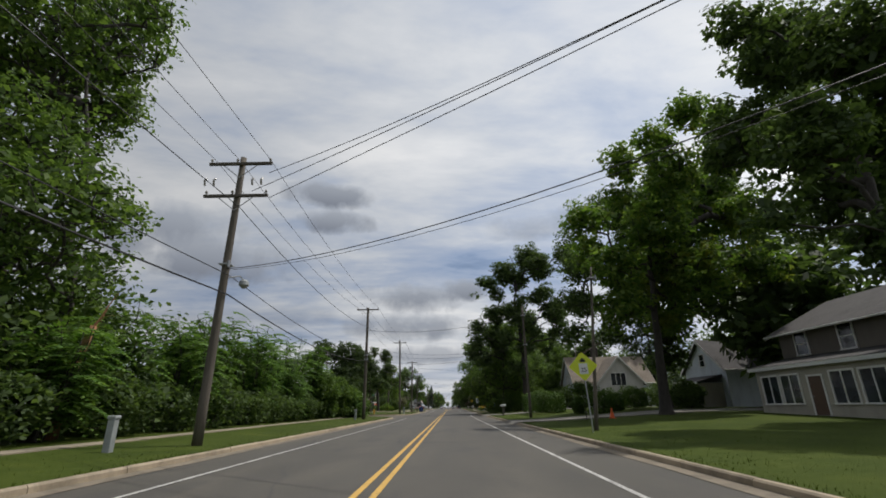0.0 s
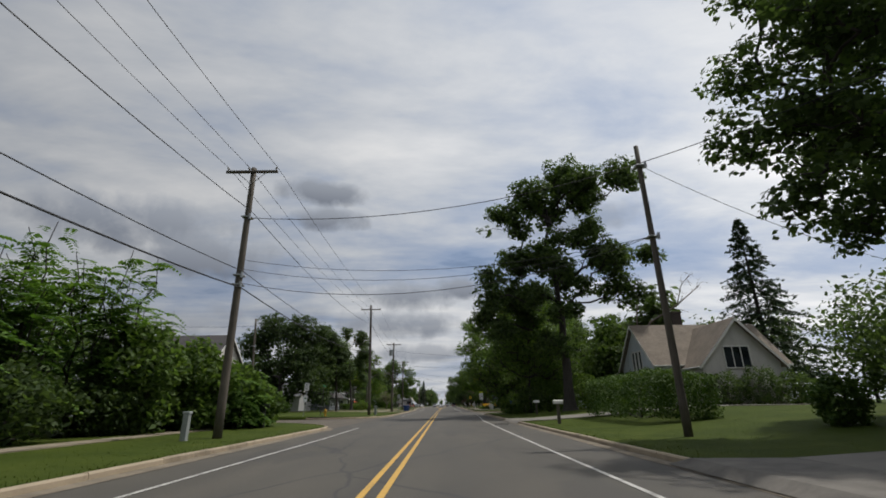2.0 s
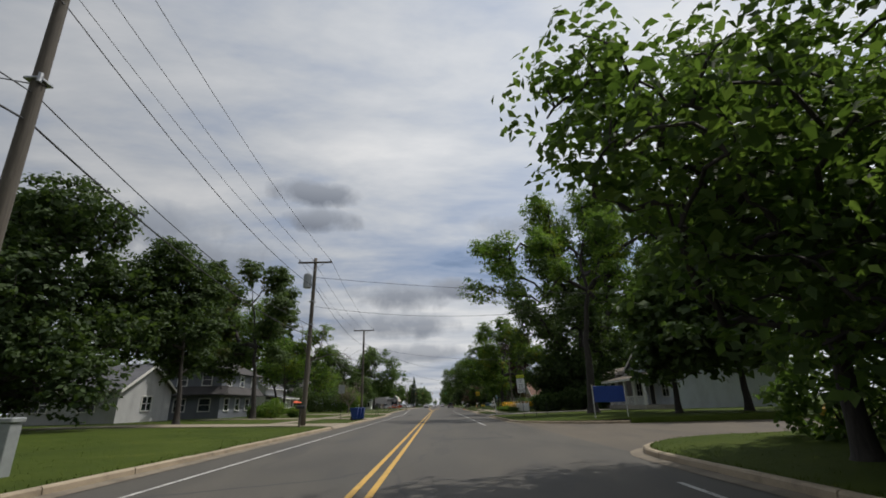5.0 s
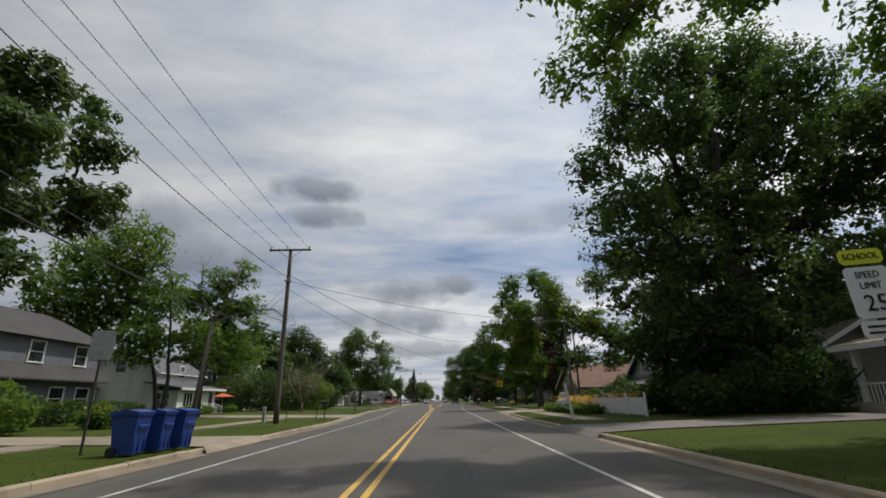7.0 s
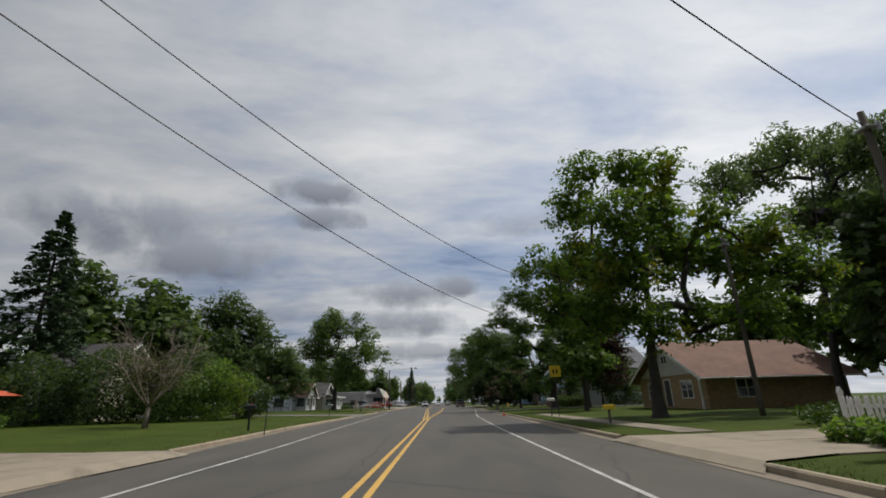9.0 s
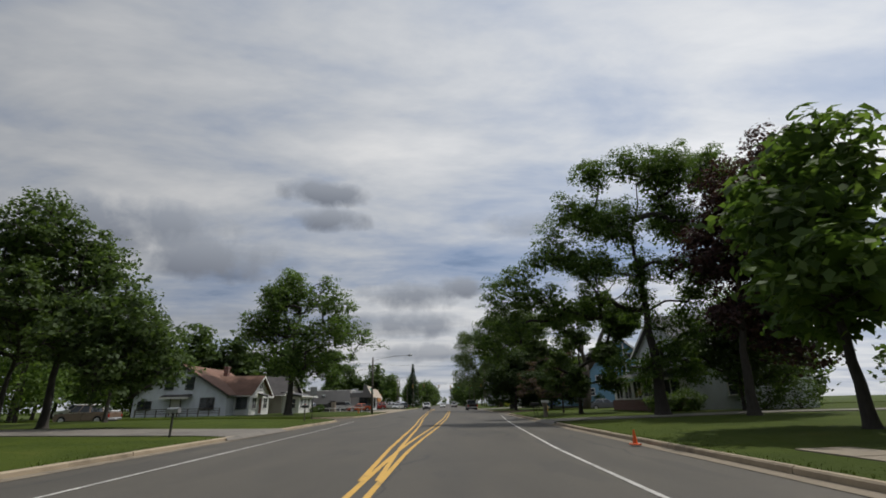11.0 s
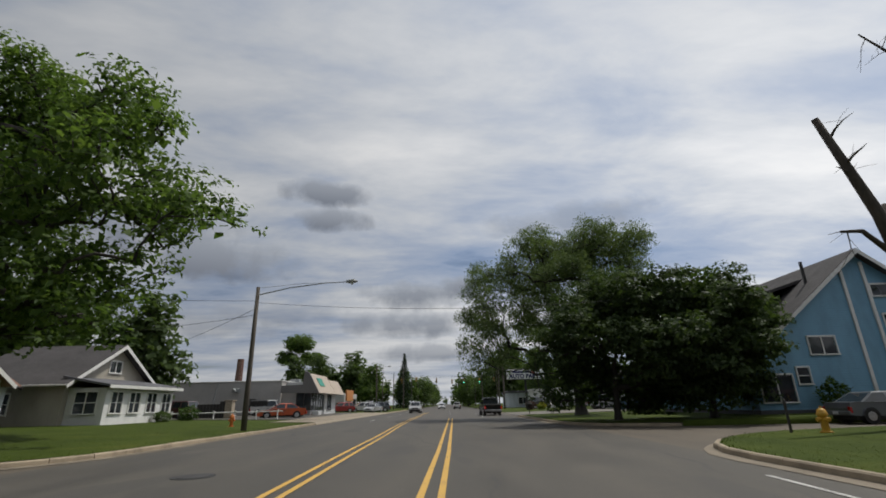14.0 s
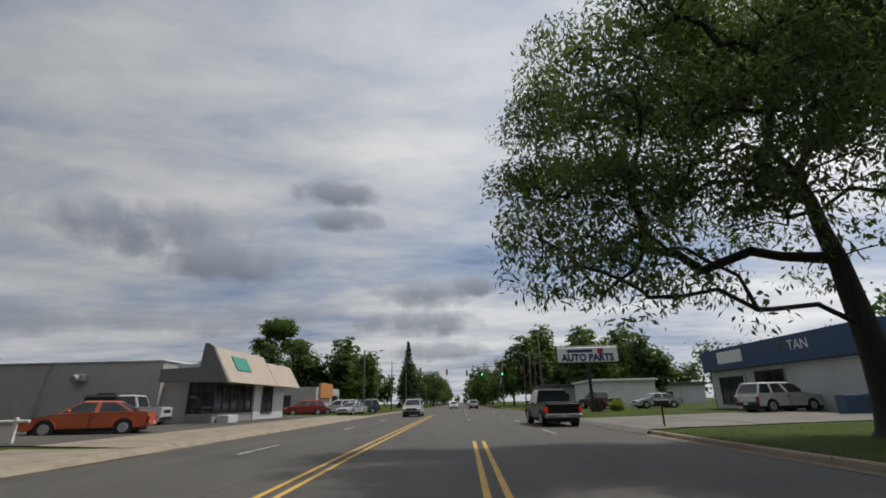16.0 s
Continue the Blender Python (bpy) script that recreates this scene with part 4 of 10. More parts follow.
def bush(name, label, x, y, r, h, seed=1, mat=None, leaves=2600, size=0.12, category="bush", group="", box=None):
    """A rounded bush; box: (half length x, half length y) for a clipped hedge."""
    rng = np.random.default_rng(seed)
    mat = mat or HEDGE
    root = thing(name, x, y, lawn_z(x, y) - 0.04, label, category, group)
    n = leaves
    if box:
        bx, by = box
        q = rng.uniform(-1, 1, (n, 3))
        k = rng.integers(0, 5, n)
        q[k == 0, 2] = 1
        q[k == 1, 0] = 1
        q[k == 2, 0] = -1
        q[k == 3, 1] = 1
        q[k == 4, 1] = -1
        q = np.sign(q) * np.abs(q) ** 0.9 * (1 - 0.12 * np.abs(rng.normal(size=(n, 1))))
        rnd = np.linalg.norm(q, axis=1) / 1.732
        q *= (1 - 0.10 * rnd ** 4)[:, None]
        pos = q * np.array([bx, by, h / 2]) + np.array([0, 0, h / 2])
        pos[:, 2] += 0.10 * np.sin(pos[:, 0] * 1.7 + seed) + 0.08 * np.sin(pos[:, 1] * 1.3)
    else:
        d = rng.normal(size=(n, 3))
        d /= np.linalg.norm(d, axis=1)[:, None]
        bump = 1 + 0.16 * np.sin(d[:, 0] * 5 + seed) * np.sin(d[:, 1] * 4 + 2 * seed) + 0.1 * np.sin(d[:, 2] * 7)
        rad = rng.uniform(0.35, 1, n) ** 0.35 * bump
        pos = d * rad[:, None] * np.array([r, r, h / 2]) + np.array([0, 0, h / 2])
    pos += rng.normal(size=pos.shape) * size * 0.5
    pos[:, 2] = np.maximum(pos[:, 2], 0.06)
    s = Shape()
    for k in range(6):
        j = pos[int(rng.integers(0, n))]
        limb(s, (rng.normal() * 0.1, rng.normal() * 0.1, 0), tuple(j * 0.8), 0.04, 0.012, rng, 0.05, 5, 3)
    part("stem", s, BARK, root)
    v, f = leaf_quads(rng, pos, size, 1.5, 0.1, 0.5)
    part("foliage", raw_mesh("foliage", v, f, mat), mat, root)
    return root


def dead_tree(name, label, x, y, segs, seed=1, wood=None):
    """Bare wood: stout limbs given as rows of points with radii, and twigs grown from them."""
    rng = np.random.default_rng(seed)
    root = thing(name, x, y, lawn_z(x, y) - 0.06, label, "tree")
    s = Shape()
    for pts, r0, r1, tw in segs:
        pts = [Vector(p) for p in pts]
        k = len(pts)
        rad = [r0 + (r1 - r0) * i / (k - 1) for i in range(k)]
        s.tube(pts, rad, 9)
        for j in range(tw):
            t = rng.uniform(0.45, 1.0) * (k - 1)
            i = min(int(t), k - 2)
            p = pts[i].lerp(pts[i + 1], t - i)
            d = (pts[i + 1] - pts[i]).normalized() + Vector(rng.normal(size=3)) * 0.8
            l = rng.uniform(0.7, 1.9)
            q = limb(s, p, p + d.normalized() * l, max(0.02, r1 * 0.5), 0.008, rng, 0.1, 4, 3)
            for w in range(2):
                limb(s, q[1 + w], q[1 + w] + Vector(rng.normal(size=3)) * 0.45, 0.012, 0.005, rng, 0.1, 3, 2)
    part("trunk", s, wood or DEADWOOD, root, smooth=True)
    return root


def grass_blades():
    """Blades and tufts along the verges."""
    rng = np.random.default_rng(5)
    pos = []
    for side, segs in ((-1, LEFT), (1, RIGHT)):
        for seg in segs:
            y0, y1 = max(seg[0], 10), min(seg[1], 290)
            n = int((y1 - y0) * 120)
            ys = rng.uniform(y0, y1, n)
            off = 0.02 + 7.5 * rng.uniform(0, 1, n) ** 2.1
            for y, o in zip(ys, off):
                if in_drive(side, y, 0.1):
                    continue
                x = edge_x(side, y, seg) + side * (0.1 + o)
                pos.append((x, y, lawn_z(x, y) - 0.03, 1.5 if o < 0.18 else 1.0))
    p = np.array(pos)
    n = len(p)
    a = rng.uniform(0, 2 * pi, n)
    w = rng.uniform(0.008, 0.018, n)
    h = rng.uniform(0.025, 0.06, n) * p[:, 3]
    lean = rng.normal(size=(n, 2)) * 0.02
    d = np.stack([np.cos(a), np.sin(a)], 1)
    v = np.zeros((n, 3, 3))
    v[:, 0, :2] = p[:, :2] - d * w[:, None]
    v[:, 1, :2] = p[:, :2] + d * w[:, None]
    v[:, :2, 2] = p[:, None, 2]
    v[:, 2, :2] = p[:, :2] + lean
    v[:, 2, 2] = p[:, 2] + h
    ob = new("grass_blades", raw_mesh("grass_blades", v.reshape(-1, 3), np.arange(3 * n).reshape(n, 3), BLADE))
    tagged(ob, "short green grass blades along the road's edge", "grass", kind="stuff")


def far_woods(name, label, strips, seed, size=0.75, mat=None):
    """Distant woods: uneven rows of crowns as one body of leaves with trunks."""
    rng = np.random.default_rng(seed)
    pos, tr = [], Shape()
    for x0, y0, x1, y1, n, hmin, hmax, leaves in strips:
        for k in range(n):
            t = (k + rng.uniform(0.1, 0.9)) / n
            x, y = x0 + (x1 - x0) * t + rng.normal() * 2.0, y0 + (y1 - y0) * t + rng.normal() * 2.0
            h = rng.uniform(hmin, hmax)
            r = h * rng.uniform(0.28, 0.42)
            tr.tube([(x, y, 0), (x + rng.normal() * 0.3, y, h * 0.7)], [h * 0.02, h * 0.008], 6, cap=False)
            m = max(5, int(leaves / 30))
            d = rng.normal(size=(m, 3))
            d /= np.linalg.norm(d, axis=1)[:, None]
            c = d * (rng.uniform(0.2, 1, m) ** 0.4)[:, None] * np.array([r, r, h * 0.42]) + np.array([x, y, h * 0.56])
            idx = np.repeat(np.arange(m), 30)
            pos.append(c[idx] + rng.normal(size=(len(idx), 3)) * (0.14 * r + 0.3))
    pos = np.concatenate(pos)
    pos[:, 2] = np.maximum(pos[:, 2], 0.4)
    root = thing(name, strips[0][0], strips[0][1], 0, label, "woods", kind="stuff")
    a = part("trunks", tr, BARK, root)
    v, f = leaf_quads(rng, pos, size, 1.3, 0.1, 0.4)
    b = part("foliage", raw_mesh("foliage", v, f, mat or DARKLEAF), mat or DARKLEAF, root)
    for o in (a, b):
        o.location = -Vector(root.location)
        o["kind"] = "stuff"


# ---- poles, cables and street furniture ----
def utility_pole(label, x, y, h, arms=((0.35, 1.2),), tilt=(0, 0), r=0.16, extras=(), group="utility poles"):
    """arms: (distance below the top, half length). extras: names of further parts."""
    z0 = lawn_z(x, y)
    root = thing("utility_pole", x, y, z0 - 0.05, label, "utility pole", group)
    s = Shape()
    k = 9
    s.tube([(tilt[0] * h * i / k, tilt[1] * h * i / k, h * i / k) for i in range(k + 1)], [r - 0.055 * i / k for i in range(k + 1)], 12)
    part("pole", s, POLE, root, smooth=True)
    for dz, half in arms:
        z = h - dz
        cx, cy = tilt[0] * z, tilt[1] * z
        part("crossarm", Shape().box(cx - half, cx + half, cy - 0.20, cy - 0.10, z - 0.06, z + 0.06, 0.012), POLE, root)
        for sg in (-1, 1):
            part("brace", Shape().tube([(cx + sg * half * 0.55, cy - 0.15, z - 0.05), (cx, cy - 0.13, z - 0.6)], 0.018, 6), STEEL, root)
        for u in (-0.93, -0.12 if half > 1 else -0.5, 0.93):
            p = Shape()
            xx = cx + u * half
            p.tube([(xx, cy - 0.15, z + 0.05), (xx, cy - 0.15, z + 0.12), (xx, cy - 0.15, z + 0.15), (xx, cy - 0.15, z + 0.20), (xx, cy - 0.15, z + 0.24)], [0.02, 0.03, 0.055, 0.045, 0.02], 8)
            part("insulator", p, PORCELAIN, root)
    if "transformer" in extras:
        z = h - 2.2
        t = Shape().tube([(tilt[0] * z - 0.45, -0.05, z + q) for q in (0, 0.03, 0.92, 1.0, 1.06)], [0.24, 0.28, 0.28, 0.24, 0.1], 14)
        t.box(tilt[0] * z - 0.25, tilt[0] * z - 0.05, -0.1, 0.0, z + 0.25, z + 0.32)
        t.box(tilt[0] * z - 0.25, tilt[0] * z - 0.05, -0.1, 0.0, z + 0.7, z + 0.77)
        part("transformer", t, GREYMETAL, root, "grey transformer can", smooth=False)
    if "cutouts" in extras:
        for dx in (-1.1, -0.75, 0.75, 1.1):
            z = h - 1.35
            part("fuse_cutout", Shape().tube([(dx, -0.25, z), (dx, -0.32, z + 0.2), (dx, -0.2, z + 0.32)], 0.04, 7), PORCELAIN, root)
    if "bulb" in extras:
        z = 5.55
        part("lamp_arm", Shape().tube([(0.1, 0, z + 0.15), (0.5, 0.3, z + 0.3), (0.55, 0.6, z + 0.2)], 0.025, 7), STEEL, root)
        part("lamp_head", Shape().tube([(0.55, 0.6, z + 0.24), (0.55, 0.6, z + 0.16), (0.55, 0.6, z + 0.02), (0.55, 0.6, z - 0.1)], [0.06, 0.17, 0.19, 0.06], 12), GREYMETAL, root, "small dark lamp head")
    for z in extras:
        if not isinstance(z, str):
            b = Shape()
            b.box(tilt[0] * z - 0.2, tilt[0] * z + 0.2, -0.2, 0.2, z - 0.03, z + 0.03, 0.01)
            b.tube([(tilt[0] * z + 0.16, -0.16, z - 0.12), (tilt[0] * z + 0.16, -0.16, z + 0.12)], 0.05, 8)
            part("bracket", b, STEEL, root)
    return root


def wire(a, b, sag=0.6, r=0.013, k=14, label="thin black overhead cable between poles"):
    a, b = Vector(a), Vector(b)
    pts = [a.lerp(b, i / k) - Vector((0, 0, sag * 4 * (i / k) * (1 - i / k))) for i in range(k + 1)]
    s = Shape().tube(pts, r, 5, cap=False)
    return solid("overhead_cable", s, CABLE, label, "cable", "overhead cables")


def post(name, label, category, x, y, h, w, mat, cap=None, lean=0.0, round_=False):
    z = lawn_z(x, y)
    s = Shape()
    if round_:
        s.tube([(0, 0, -0.05), (lean * h, 0, h)], w / 2, 8)
    else:
        s.box(-w / 2, w / 2, -w / 2, w / 2, -0.05, h, 0.012)
    root = thing(name, x, y, z, label, category)
    part("post", s, mat, root)
    if cap:
        part("cap", Shape().box(-w * 0.62, w * 0.62, -w * 0.62, w * 0.62, h, h + 0.1, 0.02), cap, root)
    return root


def mailbox(label, x, y, mat, post_mat, turn=0, h=1.0, post_w=0.09, flag=False, stump=False):
    root = thing("mailbox", x, y, lawn_z(x, y), label, "mailbox")
    root.rotation_euler = (0, 0, radians(turn))
    if stump:
        s = Shape().tube([(0, 0, -0.05), (0.03, 0, 0.4), (-0.04, 0, 0.7), (0.02, 0, h)], [0.19, 0.15, 0.17, 0.2], 10)
        part("post", s, DEADWOOD, root, "gnarled tree stump post")
    else:
        part("post", Shape().box(-post_w / 2, post_w / 2, -post_w / 2, post_w / 2, -0.05, h, 0.01), post_mat, root)
    arch = [(-0.09, 0.0)] + [(-0.09 * cos(a), 0.12 + 0.09 * sin(a)) for a in np.linspace(0, pi, 9)] + [(0.09, 0.0)]
    part("box", Shape().prism([(u, h + w) for u, w in arch], "y", -0.26, 0.26), mat, root)
    part("door", Shape().prism([(u * 1.06, h - 0.005 + w * 1.04) for u, w in arch], "y", -0.285, -0.262), mat, root)
    if flag:
        f = Shape().box(0.095, 0.105, -0.05, -0.03, h + 0.08, h + 0.3).box(0.095, 0.105, -0.05, 0.06, h + 0.22, h + 0.3)
        part("flag", f, plain("red_flag", (0.5, 0.03, 0.02), 0.5), root)
    return root


def hydrant(label, x, y, mat):
    root = thing("fire_hydrant", x, y, lawn_z(x, y) - 0.02, label, "fire hydrant")
    s = Shape().tube([(0, 0, z) for z in (0, 0.04, 0.05, 0.46, 0.5, 0.56, 0.66, 0.72)], [0.17, 0.17, 0.105, 0.105, 0.15, 0.15, 0.11, 0.045], 14)
    part("barrel", s, mat, root, smooth=False)
    part("top_nut", Shape().tube([(0, 0, 0.71), (0, 0, 0.78)], 0.03, 5), mat, root)
    for d in ((1, 0), (-1, 0), (0, -1)):
        n = Shape().tube([(d[0] * 0.09, d[1] * 0.09, 0.38), (d[0] * 0.16, d[1] * 0.16, 0.38), (d[0] * 0.165, d[1] * 0.165, 0.38), (d[0] * 0.2, d[1] * 0.2, 0.38)], [0.06, 0.06, 0.075, 0.06], 10)
        part("nozzle_cap", n, mat, root)
    return root


def sign(label, x, y, plates, post_h, mat_post=None, turn=0, lean=0.0, post_w=0.05):
    """plates: (height of centre, width, height, material, turn in its plane, [(text, size, dz, squeeze, material)])."""
    root = thing("road_sign", x, y, lawn_z(x, y) - 0.02, label, "road sign")
    root.rotation_euler = (0, radians(lean), radians(turn))
    part("post", Shape().box(-post_w / 2, post_w / 2, -0.03, 0.03, -0.1, post_h, 0.006), mat_post or STEEL, root)
    for z, w, h, mat, spin, texts in plates:
        m = pose(0, -0.05, z, 0, spin, 0)
        k = Shape()
        c = 0.05
        k.prism([(-w / 2 + c, -h / 2), (w / 2 - c, -h / 2), (w / 2, -h / 2 + c), (w / 2, h / 2 - c), (w / 2 - c, h / 2), (-w / 2 + c, h / 2), (-w / 2, h / 2 - c), (-w / 2, -h / 2 + c)], "y", -0.006, 0.006, m)
        pl = part("sign_plate", k, mat, root)
        for j, (t, size, dz, sq, tm) in enumerate(texts):
            if t == "bars":
                b = Shape()
                for q in (-0.5, 0.5):
                    b.box(-w * 0.38, w * 0.38, -0.064, -0.058, z + dz + q * size - size * 0.2, z + dz + q * size + size * 0.2)
                part("bar", b, tm, pl)
            elif t == "arrow":
                b = Shape().prism([(-0.09, z + dz - 0.06), (-0.14, z + dz + 0.0), (0, z + dz + 0.13), (0.14, z + dz), (0.09, z + dz - 0.06)], "y", -0.066, -0.060)
                part("symbol", b, tm, pl)
            elif t == "figures":
                b = Shape()
                for q in (-0.11, 0.11):
                    b.prism([(q - 0.05, z - 0.17), (q + 0.05, z - 0.17), (q + 0.06, z + 0.06), (q + 0.03, z + 0.14), (q - 0.03, z + 0.14), (q - 0.06, z + 0.06)], "y", -0.066, -0.060)
                part("symbol", b, tm, pl)
            elif t == "plate":
                part("inset_plate", Shape().box(-size, size, -0.062, -0.057, z + dz - size * 1.2, z + dz + size * 1.2), tm, pl)
            else:
                lettering("legend", t, size, tm, pl, Matrix.Translation((0, -0.064 - 0.004 * j, z + dz)), squeeze=sq)
    return root


def wheelie_bin(x, y, turn):
    root = thing("recycling_bin", x, y, lawn_z(x, y) - 0.01, "blue plastic wheeled recycling bin at the kerb", "bin", "blue bins")
    root.rotation_euler = (0, 0, radians(turn))
    root.scale = (0.92, 0.92, 0.95)
    b = Shape()
    b.push([(-0.24, -0.26, 0.06), (0.24, -0.26, 0.06), (0.24, 0.24, 0.06), (-0.24, 0.24, 0.06), (-0.30, -0.36, 0.98), (0.30, -0.36, 0.98), (0.30, 0.34, 0.98), (-0.30, 0.34, 0.98)],
           [(0, 1, 2, 3), (4, 5, 6, 7), (0, 1, 5, 4), (1, 2, 6, 5), (2, 3, 7, 6), (3, 0, 4, 7)])
    b.box(-0.33, 0.33, -0.39, 0.37, 0.94, 1.0, 0.02)
    b.box(-0.20, 0.20, -0.385, -0.33, 0.66, 0.74, 0.015)
    for sx in (-0.2, 0.0, 0.2):
        b.box(sx - 0.02, sx + 0.02, -0.315, -0.27, 0.12, 0.62, 0.008)
    part("body", b, BINBLUE, root)
    part("lid", Shape().prism([(-0.4, 1.0), (0.40, 1.0), (0.36, 1.07), (-0.1, 1.11), (-0.4, 1.05)], "x", -0.34, 0.34), BINBLUE, root)
    part("handle", Shape().tube([(-0.22, 0.40, 0.95), (-0.22, 0.47, 0.97), (0.22, 0.47, 0.97), (0.22, 0.40, 0.95)], 0.018, 6), BINBLUE, root)
    for sx in (-0.3, 0.3):
        part("wheel", Shape().tube([(sx - 0.03, 0.22, 0.12), (sx + 0.03, 0.22, 0.12)], 0.12, 12), BLACK, root)
    return root


def picket_fence(label, x, y0, y1, h=0.95, axis="y", gap=0.13, group=""):
    """Posts, two rails and pointed pickets, along y (or x with axis 'x')."""
    root = thing("picket_fence", x if axis == "y" else y0, y0 if axis == "y" else x, lawn_z(x, y0) if axis == "y" else lawn_z(y0, x), label, "fence", group)
    ln = y1 - y0
    if axis == "x":
        root.rotation_euler = (0, 0, radians(-90))
    pk = Shape()
    pk.prism([(-0.04, 0.05), (0.04, 0.05), (0.04, h - 0.08), (0, h), (-0.04, h - 0.08)], "x", -0.011, 0.011)
    me = pk.mesh("picket", PICKET)
    n = int(ln / gap)
    for i in range(n):
        ob = new("picket", me)
        ob.parent = root
        ob.matrix_basis = pose(-0.035, (i + 0.5) * ln / n, random.uniform(-0.015, 0.015), random.uniform(-2.5, 2.5), 0, 0)
    for z in (0.26, 0.7):
        part("rail", Shape().box(-0.02, 0.03, 0, ln, z - 0.04, z + 0.04, 0.006), PICKET, root)
    m = max(1, round(ln / 2.4))
    for i in range(m + 1):
        yy = ln * i / m
        p = Shape().box(-0.05, 0.05, yy - 0.05, yy + 0.05, -0.1, h + 0.08, 0.008)
        p.prism([(-0.06, h + 0.08), (0.06, h + 0.08), (0, h + 0.24)], "y", yy - 0.06, yy + 0.06)
        part("fence_post", p, PICKET, root)
    return root


# ---- houses ----
class House:
    """Parts in world coordinates under one empty at the base."""

    def __init__(self, name, label, x, y, z, category="house"):
        self.root = thing(name, x, y, z, label, category)
        self.off = -Vector((x, y, z))

    def add(self, name, shape, mat, label="", parent=None, smooth=False):
        ob = part(name, shape, mat, parent or self.root, label, smooth)
        if parent is None:
            ob.location = self.off
        return ob

    def gable(self, x0, x1, y0, y1, z0, eave, ridge, axis, wall, roof, over=0.45, name="wall", trim=None):
        """A gabled block; axis: the way its ridge runs."""
        trim = trim or TRIM
        if axis == "x":
            a, b, c = y0, y1, (y0 + y1) / 2
            poly = [(a, z0), (b, z0), (b, eave), (c, ridge), (a, eave)]
            self.add(name, Shape().prism(poly, "x", x0, x1), wall)
            lo, hi, ax = x0 - over, x1 + over, "x"
        else:
            a, b, c = x0, x1, (x0 + x1) / 2
            poly = [(a, z0), (b, z0), (b, eave), (c, ridge), (a, eave)]
            self.add(name, Shape().prism(poly, "y", y0, y1), wall)
            lo, hi, ax = y0 - over, y1 + over, "y"
        sl = (ridge - eave) / (c - a)
        for sg, e in ((-1, a - over), (1, b + over)):
            ez = eave - sl * over
            t = 0.16
            self.add("roof", Shape().prism([(e, ez + 0.03), (c, ridge + 0.03), (c, ridge + t + 0.05), (e, ez + t)], ax, lo, hi), roof)
            for q in (lo - 0.025, hi):
                self.add("barge_board", Shape().prism([(e, ez - 0.12), (c, ridge - 0.12), (c, ridge + t + 0.02), (e, ez + t - 0.03)], ax, q, q + 0.025), trim)
            g = Shape()
            if ax == "x":
                g.box(lo, hi, min(e, e + sg * 0.1), max(e, e + sg * 0.1), ez + 0.02, ez + 0.13, 0.02)
            else:
                g.box(min(e, e + sg * 0.1), max(e, e + sg * 0.1), lo, hi, ez + 0.02, ez + 0.13, 0.02)
            self.add("gutter", g, trim)

    def box(self, name, x0, x1, y0, y1, z0, z1, mat, bevel=0.02, label=""):
        return self.add(name, Shape().box(x0, x1, y0, y1, z0, z1, bevel), mat, label)

    def shed(self, x0, x1, y0, y1, z_lo, z_hi, way, mat, t=0.14):
        """A single-pitch roof; way: the side on which it is low, of W, E, S, N."""
        if way in "WE":
            lo, hi = (x0, x1) if way == "W" else (x1, x0)
            self.add("porch_roof", Shape().prism([(lo, z_lo), (hi, z_hi), (hi, z_hi + t), (lo, z_lo + t)], "y", y0, y1), mat)
            self.add("fascia", Shape().box(min(lo, lo - 0.03), max(lo, lo + 0.03), y0, y1, z_lo - 0.1, z_lo + t * 0.8), TRIM)
        else:
            lo, hi = (y0, y1) if way == "S" else (y1, y0)
            self.add("porch_roof", Shape().prism([(lo, z_lo), (hi, z_hi), (hi, z_hi + t), (lo, z_lo + t)], "x", x0, x1), mat)
            self.add("fascia", Shape().box(x0, x1, lo - 0.03, lo + 0.03, z_lo - 0.1, z_lo + t * 0.8), TRIM)

    def window(self, face, at, u, z, w, h, trim=None, panes=1, pane=None, sash=True, name="window"):
        """face W, E, S or N; at: the wall's plane; u: centre along the wall; z: sill height."""
        trim, pane = trim or TRIM, pane or GLASS
        sg = -1 if face in "WS" else 1

        def bx(s, a, b, c, d, n0, n1, bev=0.0):
            lo, hi = sorted((at + sg * n0, at + sg * n1))
            if face in "WE":
                s.box(lo, hi, a, b, c, d, bev)
            else:
                s.box(a, b, lo, hi, c, d, bev)
        fw = 0.09
        f = Shape()
        bx(f, u - w / 2 - fw, u - w / 2, z - fw, z + h + fw, 0.0, 0.07, 0.01)
        bx(f, u + w / 2, u + w / 2 + fw, z - fw, z + h + fw, 0.0, 0.07, 0.01)
        bx(f, u - w / 2, u + w / 2, z + h, z + h + fw * 1.2, 0.0, 0.07, 0.01)
        bx(f, u - w / 2 - fw * 1.3, u + w / 2 + fw * 1.3, z - fw, z, 0.0, 0.11, 0.01)
        ob = self.add(name, f, trim)
        g = Shape()
        for i in range(panes):
            a, b = u - w / 2 + w * i / panes, u - w / 2 + w * (i + 1) / panes
            bx(g, a + 0.025, b - 0.025, z, z + h, 0.004, 0.018)
        self.add("pane", g, pane, parent=ob)
        b = Shape()
        for i in range(1, panes):
            c = u - w / 2 + w * i / panes
            bx(b, c - 0.035, c + 0.035, z, z + h, 0.0, 0.055)
        if sash:
            bx(b, u - w / 2, u + w / 2, z + h * 0.5 - 0.025, z + h * 0.5 + 0.025, 0.0, 0.045)
        if b.v:
            self.add("glazing_bar", b, trim, parent=ob)
        return ob

